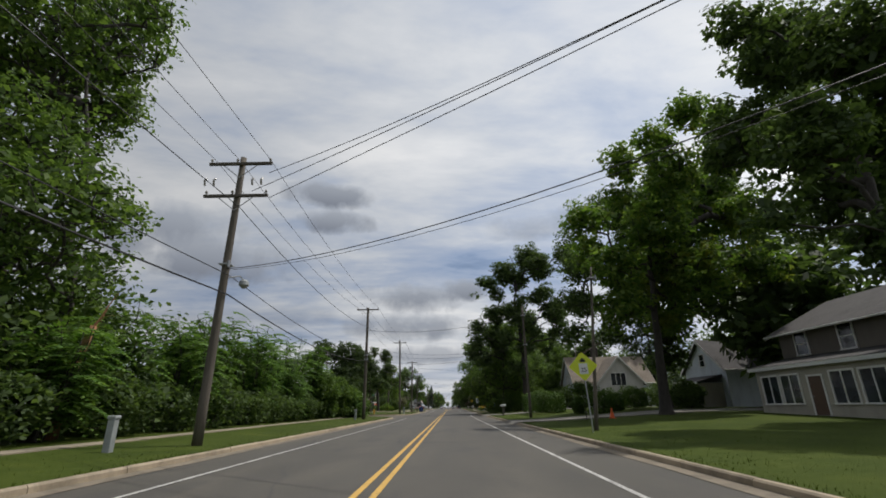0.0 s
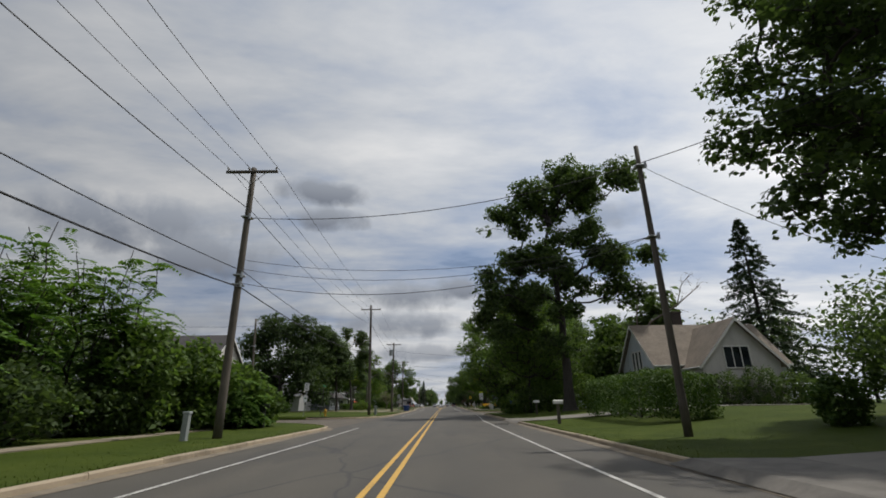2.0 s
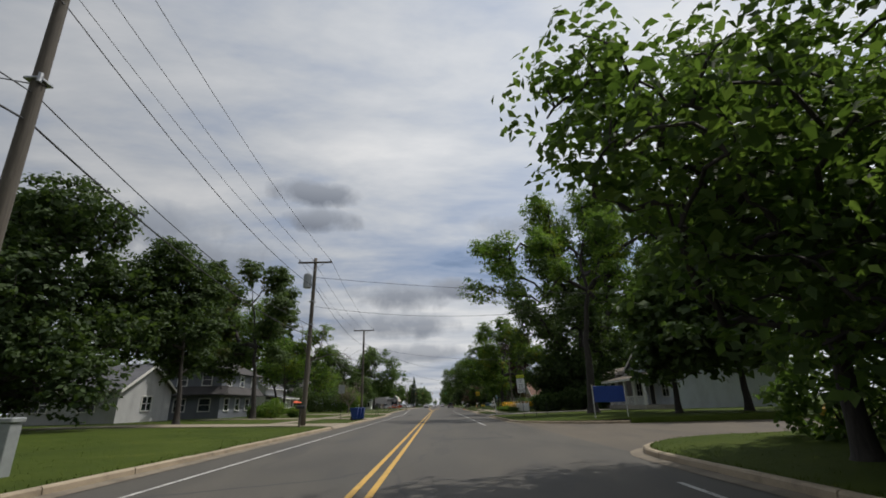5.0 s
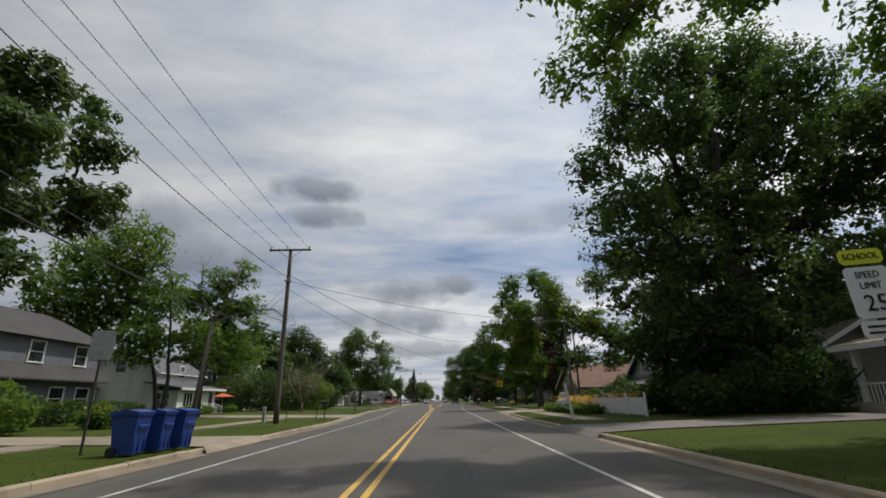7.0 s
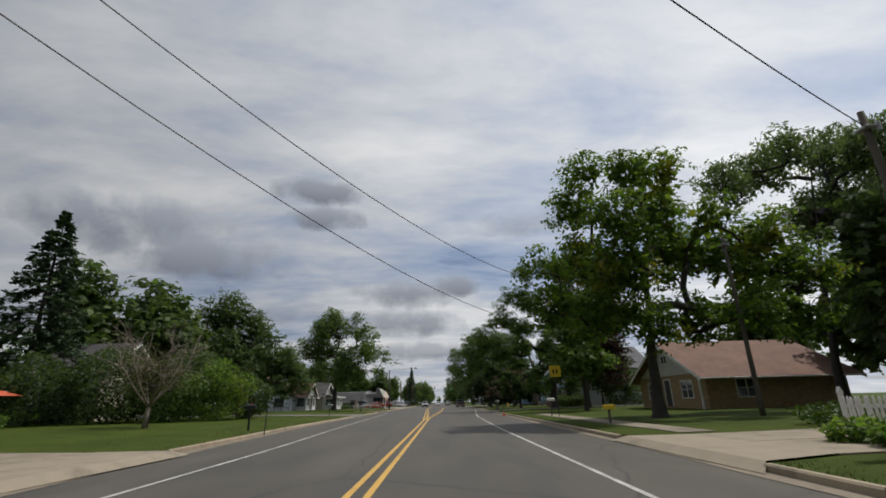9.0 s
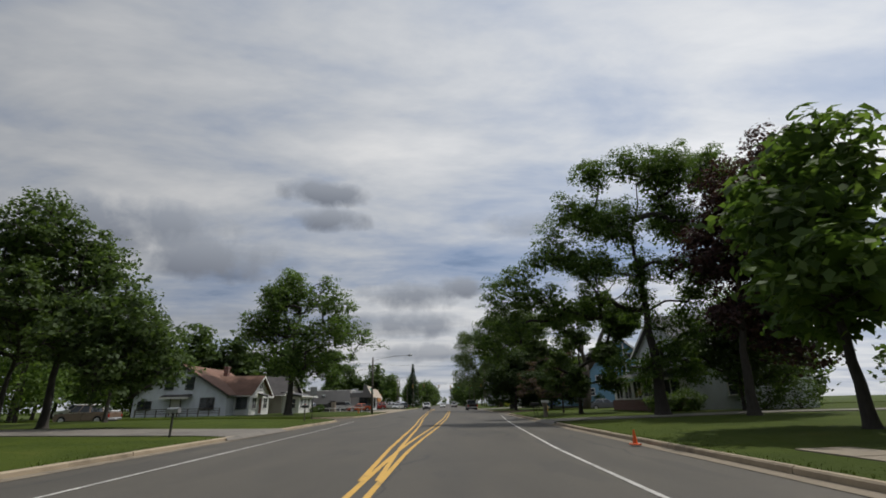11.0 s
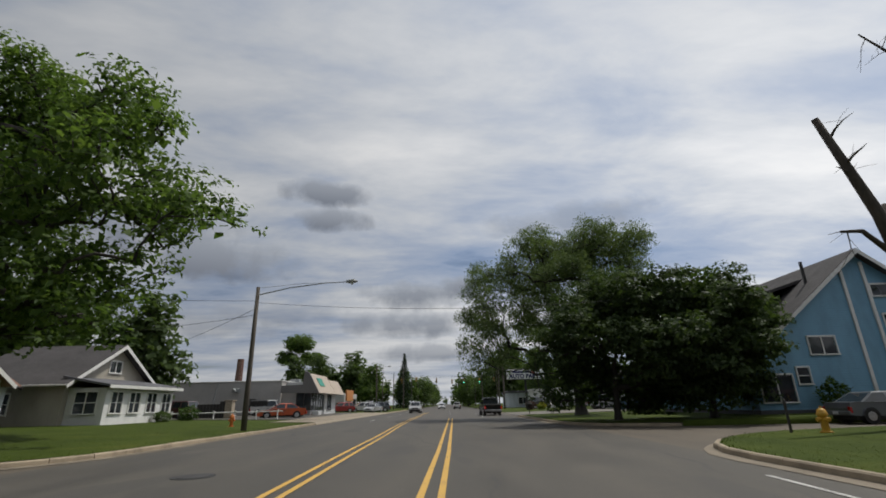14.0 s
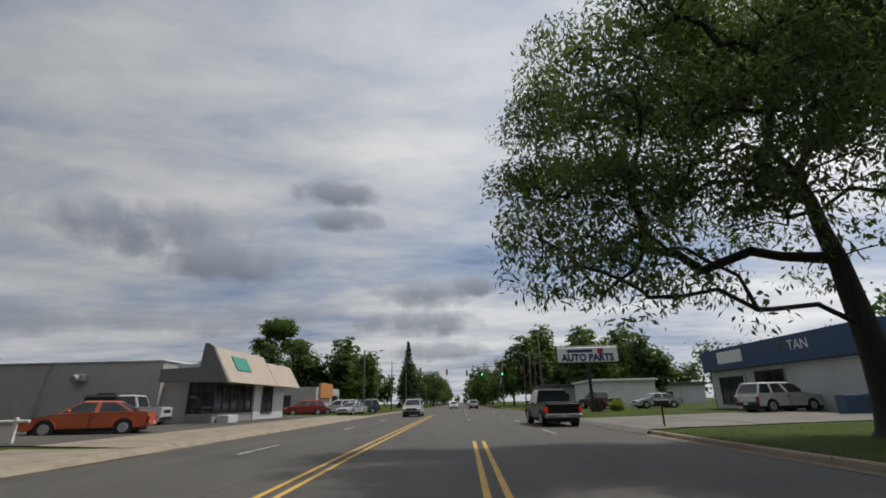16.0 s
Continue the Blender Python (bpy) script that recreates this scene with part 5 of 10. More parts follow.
    def door(self, face, at, u, z, w, h, mat, trim=None):
        sg = -1 if face in "WS" else 1
        trim = trim or TRIM

        def bx(s, a, b, c, d, n0, n1):
            lo, hi = sorted((at + sg * n0, at + sg * n1))
            if face in "WE":
                s.box(lo, hi, a, b, c, d, 0.006)
            else:
                s.box(a, b, lo, hi, c, d, 0.006)
        f = Shape()
        bx(f, u - w / 2 - 0.1, u - w / 2, z, z + h + 0.1, 0, 0.06)
        bx(f, u + w / 2, u + w / 2 + 0.1, z, z + h + 0.1, 0, 0.06)
        bx(f, u - w / 2, u + w / 2, z + h, z + h + 0.1, 0, 0.06)
        ob = self.add("door", f, trim)
        l = Shape()
        bx(l, u - w / 2 + 0.01, u + w / 2 - 0.01, z + 0.02, z + h - 0.01, 0.004, 0.03)
        self.add("door_leaf", l, mat, parent=ob)
        k = Shape()
        bx(k, u + w * 0.36, u + w * 0.42, z + 0.95, z + 1.05, 0.03, 0.09)
        self.add("door_handle", k, STEEL, parent=ob)

    def chimney(self, x, y, w, z0, z1, mat):
        s = Shape().box(x - w / 2, x + w / 2, y - w / 2, y + w / 2, z0, z1, 0.02)
        s.box(x - w / 2 - 0.06, x + w / 2 + 0.06, y - w / 2 - 0.06, y + w / 2 + 0.06, z1 - 0.22, z1 - 0.05, 0.02)
        self.add("chimney", s, mat)


# ---- vehicles ----
def vehicle(name, label, kind, paint, x, y, turn, lamps_on=False, z=None):
    """kind: sedan, suv, pickup or jeep; its front looks along +y before the turn."""
    L, W, H = {"sedan": (4.6, 1.80, 1.44), "suv": (4.6, 1.86, 1.72), "pickup": (5.5, 1.98, 1.86), "jeep": (4.4, 1.85, 1.85)}[kind]
    root = thing(name, 0, 0, 0, label, "pickup truck" if kind == "pickup" else "car")
    hl, hw = L / 2, W / 2
    wr = {"sedan": 0.32, "suv": 0.36, "pickup": 0.39, "jeep": 0.40}[kind]
    fy, ry = hl - 0.88, -hl + (1.05 if kind == "pickup" else 0.92)
    sill, belt = wr * 0.72, {"sedan": 0.92, "suv": 1.05, "pickup": 1.12, "jeep": 1.12}[kind]
    hood = belt - (0.08 if kind != "jeep" else 0.0)

    def arch(cy, r):
        return [(cy + r * cos(a), max(sill, wr + r * sin(a) * 1.0)) for a in np.linspace(pi, 0, 9)]
    low = [(-hl + 0.06, sill + 0.12)] + arch(ry, wr + 0.07) + arch(fy, wr + 0.07) + [(hl - 0.12, sill + 0.02), (hl - 0.01, sill + 0.22)]
    if kind == "sedan":
        top = [(hl - 0.03, hood - 0.24), (hl - 0.35, hood - 0.08), (hl - 1.25, hood + 0.06), (-hl + 0.75, belt + 0.05), (-hl + 0.1, belt + 0.02), (-hl, belt - 0.25)]
    elif kind == "suv":
        top = [(hl - 0.02, hood - 0.2), (hl - 0.25, hood - 0.03), (hl - 1.15, hood + 0.08), (-hl + 0.25, belt + 0.02), (-hl, belt - 0.1)]
    elif kind == "jeep":
        top = [(hl - 0.0, hood - 0.04), (hl - 0.12, hood + 0.0), (hl - 1.3, hood + 0.03), (-hl + 0.05, belt), (-hl, belt - 0.05)]
    else:
        top = [(hl - 0.01, hood - 0.16), (hl - 0.18, hood - 0.02), (hl - 1.35, hood + 0.05), (-hl + 0.02, belt + 0.02), (-hl, belt - 0.03)]
    side = low + top
    # the body tapers a little towards the belt and the ends
    body = Shape()
    xs = (-hw + 0.10, -hw + 0.015, hw - 0.015, hw - 0.10)
    k = len(side)
    vs, fs = [], []
    for i, xx in enumerate(xs):
        for (yy, zz) in side:
            f = 0.985 if i in (0, 3) else 1.0
            zt = zz if zz < belt - 0.3 else belt - 0.3 + (zz - belt + 0.3) * 1.0
            tuck = (0.06 if zz > belt - 0.08 else 0.0) + (0.05 if abs(yy) > hl - 0.2 else 0.0)
            vs.append((xx * (1 - tuck) if i in (1, 2) else xx, yy * f, zt))
    for i in range(3):
        for j in range(k):
            a, b = i * k + j, i * k + (j + 1) % k
            fs.append((a, b, b + k, a + k))
    fs += [tuple(range(k)), tuple(range(4 * k - 1, 3 * k - 1, -1))]
    body.push(vs, fs)
    if kind == "pickup":
        pass
    part("body", body, paint, root)
    # cabin
    if kind == "sedan":
        gb, gt = [(hl - 1.2, belt + 0.0), (-hl + 0.62, belt + 0.02)], [(hl - 2.0, H), (-hl + 1.35, H - 0.02)]
    elif kind == "suv":
        gb, gt = [(hl - 1.1, belt + 0.02), (-hl + 0.1, belt)], [(hl - 1.8, H - 0.02), (-hl + 0.42, H - 0.02)]
    elif kind == "jeep":
        gb, gt = [(hl - 1.32, belt), (-hl + 0.08, belt)], [(hl - 1.6, H), (-hl + 0.14, H)]
    else:
        gb, gt = [(hl - 1.3, belt + 0.02), (-hl + 1.92, belt)], [(hl - 2.05, H), (-hl + 2.12, H - 0.01)]
    wb, wt = hw - 0.06, hw - 0.24
    cab = Shape()
    cab.push([(-wb, gb[0][0], gb[0][1]), (wb, gb[0][0], gb[0][1]), (wb, gb[1][0], gb[1][1]), (-wb, gb[1][0], gb[1][1]),
              (-wt, gt[0][0], gt[0][1] - 0.05), (wt, gt[0][0], gt[0][1] - 0.05), (wt, gt[1][0], gt[1][1] - 0.05), (-wt, gt[1][0], gt[1][1] - 0.05),
              (-wt + 0.1, gt[0][0] - 0.1, gt[0][1]), (wt - 0.1, gt[0][0] - 0.1, gt[0][1]), (wt - 0.1, gt[1][0] + 0.08, gt[1][1]), (-wt + 0.1, gt[1][0] + 0.08, gt[1][1])],
             [(0, 1, 5, 4), (1, 2, 6, 5), (2, 3, 7, 6), (3, 0, 4, 7), (4, 5, 9, 8), (5, 6, 10, 9), (6, 7, 11, 10), (7, 4, 8, 11), (8, 9, 10, 11)])
    part("cabin", cab, paint, root)
    if kind == "jeep":
        part("soft_top", Shape().box(-hw + 0.04, hw - 0.04, -hl + 0.02, -0.25, belt + 0.02, H + 0.03, 0.12), BLACK, root, "black fabric top")

    def pane(nm, a, b, c, d, grow=0.006):
        """A pane on a cabin face, given by the face's corners, inset."""
        a, b, c, d = (Vector(q) for q in (a, b, c, d))
        mid = (a + b + c + d) / 4
        nrm = (b - a).cross(d - a).normalized()
        if nrm.dot(mid - Vector((0, mid.y * 0.6, belt))) < 0:
            nrm = -nrm
        q = [mid + (p - mid) * 0.88 + nrm * grow for p in (a, b, c, d)]
        s = Shape().push([tuple(p) for p in q] + [tuple(p - nrm * 0.02) for p in q], [(0, 1, 2, 3), (7, 6, 5, 4), (0, 1, 5, 4), (1, 2, 6, 5), (2, 3, 7, 6), (3, 0, 4, 7)])
        part(nm, s, GLASS, root)
    v = [(-wb, *gb[0]), (wb, *gb[0]), (wb, *gb[1]), (-wb, *gb[1]), (-wt, gt[0][0], gt[0][1] - 0.05), (wt, gt[0][0], gt[0][1] - 0.05), (wt, gt[1][0], gt[1][1] - 0.05), (-wt, gt[1][0], gt[1][1] - 0.05)]
    pane("windscreen", v[0], v[1], v[5], v[4])
    pane("rear_window", v[3], v[2], v[6], v[7])
    for a, b, c, d in ((1, 2, 6, 5), (0, 3, 7, 4)):
        A, B, C, D = (Vector(v[i]) for i in (a, b, c, d))
        cuts = (0, 0.5, 1) if kind != "suv" else (0, 0.4, 0.72, 1)
        for t0, t1 in zip(cuts, cuts[1:]):
            pane("side_window", A.lerp(B, t0 + 0.01), A.lerp(B, t1 - 0.01), D.lerp(C, t1 - 0.01), D.lerp(C, t0 + 0.01))
    # wheels
    for sx in (-1, 1):
        for cy in (fy, ry):
            xo, xi = sx * (hw - 0.02), sx * (hw - 0.24)
            t = Shape().tube([(xi, cy, wr), (xi + sx * 0.02, cy, wr), (xo - sx * 0.02, cy, wr), (xo, cy, wr)], [wr - 0.04, wr, wr, wr - 0.03], 20)
            w = part("wheel", t, RUBBER, root, "black tyre")
            r = Shape().tube([(xo - sx * 0.03, cy, wr), (xo + sx * 0.006, cy, wr), (xo + sx * 0.012, cy, wr)], [wr * 0.66, wr * 0.64, wr * 0.2], 14)
            for q in range(5):
                a = 2 * pi * q / 5
                r.tube([(xo + sx * 0.012, cy + wr * 0.15 * cos(a), wr + wr * 0.15 * sin(a)), (xo + sx * 0.012, cy + wr * 0.6 * cos(a), wr + wr * 0.6 * sin(a))], 0.02, 4)
            part("rim", r, ALLOY, w, "pale alloy rim")
            part("wheel_well", Shape().tube([(xi - sx * 0.08, cy, wr), (xo - sx * 0.015, cy, wr)], wr + 0.05, 16), BLACK, root)
    # bumpers, lamps, mirrors, plate
    bm = BLACK if kind in ("jeep", "suv") else (STEEL if kind == "pickup" else paint)
    part("front_bumper", Shape().box(-hw + 0.1, hw - 0.1, hl - 0.14, hl + 0.05, sill + 0.06, sill + 0.28, 0.05), bm if kind != "pickup" else paint, root)
    part("rear_bumper", Shape().box(-hw + 0.06, hw - 0.06, -hl - 0.07, -hl + 0.12, sill + 0.12, sill + 0.34, 0.05), bm, root)
    part("grille", Shape().box(-hw * 0.55, hw * 0.55, hl - 0.1, hl + 0.012, hood - 0.36, hood - 0.16, 0.02), BLACK, root)
    for sx in (-1, 1):
        part("headlight", Shape().box(sx * (hw - 0.28) - 0.17, sx * (hw - 0.28) + 0.17, hl - 0.2, hl - 0.01, hood - 0.33, hood - 0.17, 0.04), CLEARLAMP, root)
        tz = belt - 0.30
        part("tail_light", Shape().box(sx * (hw - 0.13) - 0.08, sx * (hw - 0.13) + 0.08, -hl - 0.018, -hl + 0.1, tz - 0.16, tz + 0.13, 0.02), BRAKE if lamps_on else REDLAMP, root)
        my = gb[0][0] - 0.45
        part("mirror", Shape().box(sx * (hw + 0.08) - 0.09, sx * (hw + 0.08) + 0.09, my - 0.05, my + 0.05, belt + 0.02, belt + 0.16, 0.03), paint if kind != "pickup" else BLACK, root)
        part("door_seam", Shape().box(sx * (hw - 0.012) - 0.006, sx * (hw - 0.012) + 0.006, -0.12, -0.10, sill + 0.1, belt - 0.05), BLACK, root)
        part("door_handle", Shape().box(sx * (hw + 0.0) - 0.018, sx * (hw + 0.0) + 0.018, -0.02 - 0.3, 0.15 - 0.3, belt - 0.17, belt - 0.13, 0.008), BLACK, root)
    part("number_plate", Shape().box(-0.16, 0.16, -hl - 0.09, -hl - 0.065, sill + 0.17, sill + 0.31), PLATE, root)
    part("chassis", Shape().box(-hw + 0.2, hw - 0.2, -hl + 0.3, hl - 0.3, sill - 0.08, sill + 0.2), BLACK, root)
    if kind == "pickup":
        part("tailgate", Shape().box(-hw + 0.18, hw - 0.18, -hl - 0.02, -hl + 0.05, sill + 0.36, belt - 0.02, 0.02), paint, root)
        part("tailgate_handle", Shape().box(-0.13, 0.13, -hl - 0.035, -hl - 0.015, belt - 0.16, belt - 0.09, 0.01), BLACK, root)
        part("tonneau_cover", Shape().box(-hw + 0.14, hw - 0.14, -hl + 0.05, -hl + 1.9, belt + 0.02, belt + 0.06, 0.02), BLACK, root, "black bed cover")
    if kind == "jeep":
        part("spare_wheel", Shape().tube([(0, -hl - 0.22, 0.98), (0, -hl - 0.02, 0.98)], [wr * 0.95, wr], 18), RUBBER, root)
    root.matrix_basis = pose(x, y, (lawn_z(x, y) if z is None else z) - 0.005, 0, 0, turn)
    return root


# ---- the ground ----
far_ground()
road()
verges()
drives_and_walks()
markings()

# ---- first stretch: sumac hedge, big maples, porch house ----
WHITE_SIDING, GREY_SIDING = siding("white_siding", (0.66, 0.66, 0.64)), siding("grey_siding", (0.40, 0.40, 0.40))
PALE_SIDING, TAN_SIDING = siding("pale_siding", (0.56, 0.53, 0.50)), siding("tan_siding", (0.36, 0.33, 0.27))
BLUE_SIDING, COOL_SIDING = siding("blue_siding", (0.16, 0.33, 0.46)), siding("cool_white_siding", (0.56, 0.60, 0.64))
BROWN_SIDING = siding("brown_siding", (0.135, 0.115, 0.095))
GREY_ROOF, BROWN_ROOF, DARK_ROOF = shingle("grey_shingle", (0.115, 0.115, 0.125)), shingle("brown_shingle", (0.19, 0.105, 0.075)), shingle("dark_shingle", (0.065, 0.06, 0.06))
TAN_ROOF = shingle("tan_shingle", (0.20, 0.165, 0.13))
RED_BRICK, TAN_BRICK, STONE = brick("red_brick", (0.15, 0.06, 0.045)), brick("tan_brick", (0.36, 0.23, 0.11)), brick("stone_wall", (0.36, 0.30, 0.22))
PAINTED_BLOCK = plain("painted_block", (0.42, 0.405, 0.39), 0.8, vary=0.1, scale=0.8)
WHITE_RENDER = plain("white_render", (0.52, 0.53, 0.53), 0.8, vary=0.08, scale=0.8)
CREAM = plain("cream_panel", (0.42, 0.35, 0.28), 0.7, vary=0.08, scale=0.9)

tree("maple_tree", "large dense dark green maple beside the road", -17, 32,
     [(-5, -1.7, 21.2, 4.5, 4.4), (-4.2, 2.4, 25.2, 3.9, 3.7), (0.9, -0.8, 24, 1.7, 1.6), (-6.1, 3.9, 20.4, 3.8, 3.7), (-1.9, -3.2, 13.2, 3.2, 3.1), (-3.3, 3.5, 20.2, 1.8, 1.7), (2, -4.6, 8.9, 2.8, 2.7), (-1.3, 3.3, 11.6, 1.5, 1.4), (-0.3, -2, 6, 2.7, 2.6), (-1.3, 3.1, 8.5, 1.3, 1.3), (-10, -1.4, 20.8, 4.2, 4.1), (-14, 3.3, 17.1, 4.8, 4.6), (-4.5, -2.3, 8.1, 3.1, 3), (-2.7, 1.4, 4.2, 2.2, 2.1), (-3, -1.8, 4, 2.7, 2.6), (-0.2, 1.8, 5.4, 1.4, 1.3)],
     0.5, 3.2, 33100, 0.218, MAPLE, seed=11)
dead_tree("broken_trunk", "orange-brown split stub of a broken trunk in the shrubs", -13.6, 28.4, [([(0, 0, 0), (0.1, 0, 2.4), (0.35, 0.1, 3.5), (0.55, 0.1, 4.3)], 0.22, 0.12, 2)], 3, bark("split_wood", (0.34, 0.17, 0.09)))
k = 0
for x, y, h, r in ((-13.2, 27, 3.6, 2.0), (-14.2, 31.5, 4.6, 2.2), (-13.4, 36, 4.4, 2.2), (-14.4, 40.5, 5.6, 2.3), (-13.4, 44.5, 6.4, 2.3), (-14.0, 48.5, 6.9, 2.4), (-13.4, 52.4, 4.0, 1.7), (-14.2, 56.6, 6.9, 2.3),
                   (-13.4, 59.5, 6.7, 2.1), (-13.6, 63.0, 5.0, 1.9), (-12.6, 66.0, 3.6, 1.6), (-11.0, 68.2, 2.9, 1.4), (-17.5, 34.5, 5.8, 2.6), (-17.8, 44, 6.6, 2.6), (-17.4, 52.5, 4.6, 2.2), (-17.0, 60.5, 6.8, 2.5), (-9.6, 66.0, 2.1, 1.1)):
    k += 1
    frond_shrub("sumac_shrub", "bright green sumac shrub with long drooping fronds", x, y, h * 1.2, r * 1.1, 40 + k, int(150 + 75 * r))
for k, (x, y, r, h) in enumerate(((-12.3, 30, 1.5, 1.7), (-12.6, 34.2, 1.5, 1.5), (-12.2, 38.6, 1.6, 1.8), (-12.4, 43, 1.5, 1.5), (-12.1, 47, 1.4, 1.6), (-12.4, 51, 1.5, 1.4), (-12.0, 55.2, 1.4, 1.6), (-12.2, 59.4, 1.3, 1.5), (-11.6, 63.5, 1.3, 1.5), (-12.8, 25, 1.6, 1.6), (-13.0, 20.5, 1.7, 2.2))):
    bush("undergrowth", "dark green undergrowth below the sumac", x - 0.6, y, r * 1.2, h * 1.5, 70 + k, DARKLEAF, 2300, 0.16, group="undergrowth")
far_woods("thicket", "dark thicket behind the roadside shrubs", [(-21, 18, -20, 70, 13, 6.0, 8.5, 1100), (-17, 20, -16.4, 64, 12, 3.6, 5.2, 900)], 8, 0.30, DARKLEAF)

for k, (x, y, r, hh) in enumerate(((-12.2, 60.6, 1.9, 4.6), (-11.2, 63.6, 1.8, 4.2), (-10.6, 66.4, 1.6, 3.4), (-9.6, 68.0, 1.2, 2.3))):
    bush("vine_thicket", "thicket grown over with broad-leaved vines", x, y, r, hh, 310 + k, MAPLE, 4200, 0.2, group="vine thickets")
post("utility_marker", "short grey-green plastic utility marker post in the grass", "marker post", -8.2, 23.9, 0.85, 0.2, GREYMETAL, GREYMETAL)
post("pedestal", "short grey utility pedestal beside a pole", "marker post", -7.95, 57.3, 0.85, 0.2, GREYMETAL, GREYMETAL, lean=0.1)
mailbox("black mailbox on a black post at the street corner", -8.75, 66.6, BLACK, BLACK, 90, 1.0, 0.2)

# the house with the glazed porch
h = House("house", "brown two-storey house with a glazed white-framed porch", 27.0, 38, lawn_z(27, 38))
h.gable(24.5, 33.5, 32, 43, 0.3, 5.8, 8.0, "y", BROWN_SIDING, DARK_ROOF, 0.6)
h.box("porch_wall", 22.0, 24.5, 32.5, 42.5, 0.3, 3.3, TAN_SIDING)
h.shed(21.7, 24.6, 32.2, 42.8, 3.3, 4.0, "W", DARK_ROOF)
h.door("W", 22.0, 37.4, 0.55, 1.0, 2.1, plain("brown_door", (0.10, 0.055, 0.035), 0.5))
for u in (33.6, 35.5, 39.4, 41.2):
    h.window("W", 22.0, u, 1.2, 1.5, 1.6, panes=2, sash=False)
for u in (34, 37.4, 41):
    h.window("W", 24.5, u, 4.2, 1.0, 1.4)
h.window("S", 32, 29.0, 4.2, 1.0, 1.4)
h.window("S", 32.5, 23.2, 1.2, 1.5, 1.6, panes=2, sash=False)
h.box("front_step", 21.0, 22.0, 36.6, 38.2, 0.2, 0.5, CONCRETE)

h = House("house", "pale house with a dark roof behind tall trees", 32, 61, lawn_z(32, 61))
h.gable(28.5, 37, 57.0, 65.0, 0.8, 4.6, 7.6, "x", COOL_SIDING, DARK_ROOF)
h.box("porch_wall", 26.2, 28.5, 58, 64, 0.8, 3.2, TAN_SIDING)
h.shed(25.9, 28.6, 57.8, 64.2, 3.2, 3.9, "W", DARK_ROOF)
for u in (59.3, 61, 62.7):
    h.window("W", 26.2, u, 1.7, 1.0, 1.2)
h.window("W", 28.5, 61, 5.0, 0.9, 1.2)
h.window("S", 57.0, 32, 1.9, 1.0, 1.3)

tree("maple_tree", "tall spreading maple shading the lawn", 16.5, 44.5,
     [(5.4, -0.9, 24.3, 1.5, 1.4), (9.4, 1.8, 25, 1.5, 1.4), (1.5, -2.4, 20.4, 1.5, 1.5), (1.2, 3.1, 21.5, 1.8, 1.7), (2, -2.8, 17.2, 2.1, 2), (10.4, 2.8, 21.9, 2.1, 2.1), (-5, -3.2, 13.4, 1.3, 1.2), (0.9, 3, 17.3, 2.2, 2.1), (0.6, -2.1, 13.3, 2.4, 2.3), (8.1, 3, 16.8, 2.8, 2.7), (7.7, -1.5, 14.3, 1.8, 1.7), (-3.3, 2.4, 12.8, 1.4, 1.4), (-3.3, -2.2, 10.1, 1.7, 1.6), (2.1, 1.7, 10.7, 2.6, 2.5), (3.1, -2.5, 9.6, 2.1, 2.1), (9.4, 0.9, 11.1, 1.8, 1.7), (-2.8, -1.5, 7.2, 1.5, 1.5), (1.8, 1, 7.1, 1.7, 1.6)],
     0.46, 3.4, 30100, 0.247, LIGHTLEAF, seed=21)
tree("maple_tree", "large old maple with a heavy dark crown", 21.5, 55.5,
     [(-7.4, -0.8, 16.4, 1.1, 1.1), (-3, 1.7, 20.6, 1.9, 1.8), (-2.7, -1.8, 19.1, 1.9, 1.8), (4.5, 2.2, 23.8, 2.8, 2.7), (4.1, -1.5, 21.4, 2.8, 2.7), (-6.9, 1.9, 14.2, 1.3, 1.3), (-7.1, -2.9, 12.8, 1.9, 1.8), (0.3, 2.4, 16.8, 2.6, 2.5), (0.7, -1.3, 14.7, 2.6, 2.4), (-8.2, 1.2, 10.3, 1.1, 1.1), (-7.2, -1.4, 9.5, 1.8, 1.7), (-1.2, 2.7, 11.5, 2.5, 2.4), (-1.6, -2, 9.5, 2.1, 2.1), (4.4, 1.2, 11.8, 2.5, 2.4), (-8.4, -1.6, 6.8, 1.1, 1), (-4, 1.3, 7.1, 1.5, 1.4), (-3.5, -1.7, 5.9, 1.3, 1.2), (1.4, 1, 6.5, 1.4, 1.4), (5.1, -1.7, 15.4, 2.7, 2.6), (6.8, 1.3, 10.7, 2.9, 2.7), (8, -0.4, 22, 2.7, 2.6), (1.8, 0.9, 4.9, 1.5, 1.5), (0.7, -1.8, 7.2, 1.9, 1.9), (0.4, 1.7, 4.2, 0.9, 0.9)],
     0.6, 3.6, 42000, 0.205, DARKLEAF, seed=22)
tree("maple_tree", "broad dark maple overhanging the lawn", 20.4, 29.4,
     [(-3.7, -0.3, 19.4, 1.2, 1.1), (0.6, 2.4, 19.9, 2.7, 2.6), (-0.8, -2.4, 16.2, 2.2, 2.1), (-1.9, 3.2, 15.3, 2, 1.9), (-4.7, -2.9, 10.9, 2, 1.9), (4, 3.6, 14.1, 2.8, 2.7), (-6.7, -3.5, 7.3, 0.9, 0.9), (1.4, 3, 10.8, 2, 1.9), (-1, -1.3, 7.3, 1.3, 1.2), (-3.7, 2.4, 13.5, 1.1, 1), (2.9, -1.5, 15.6, 2.3, 2.2), (6.7, 2.8, 12.6, 3, 2.8), (0.8, -0.9, 6.7, 1.5, 1.5)],
     0.5, 4.2, 33100, 0.233, DARKLEAF, seed=23)
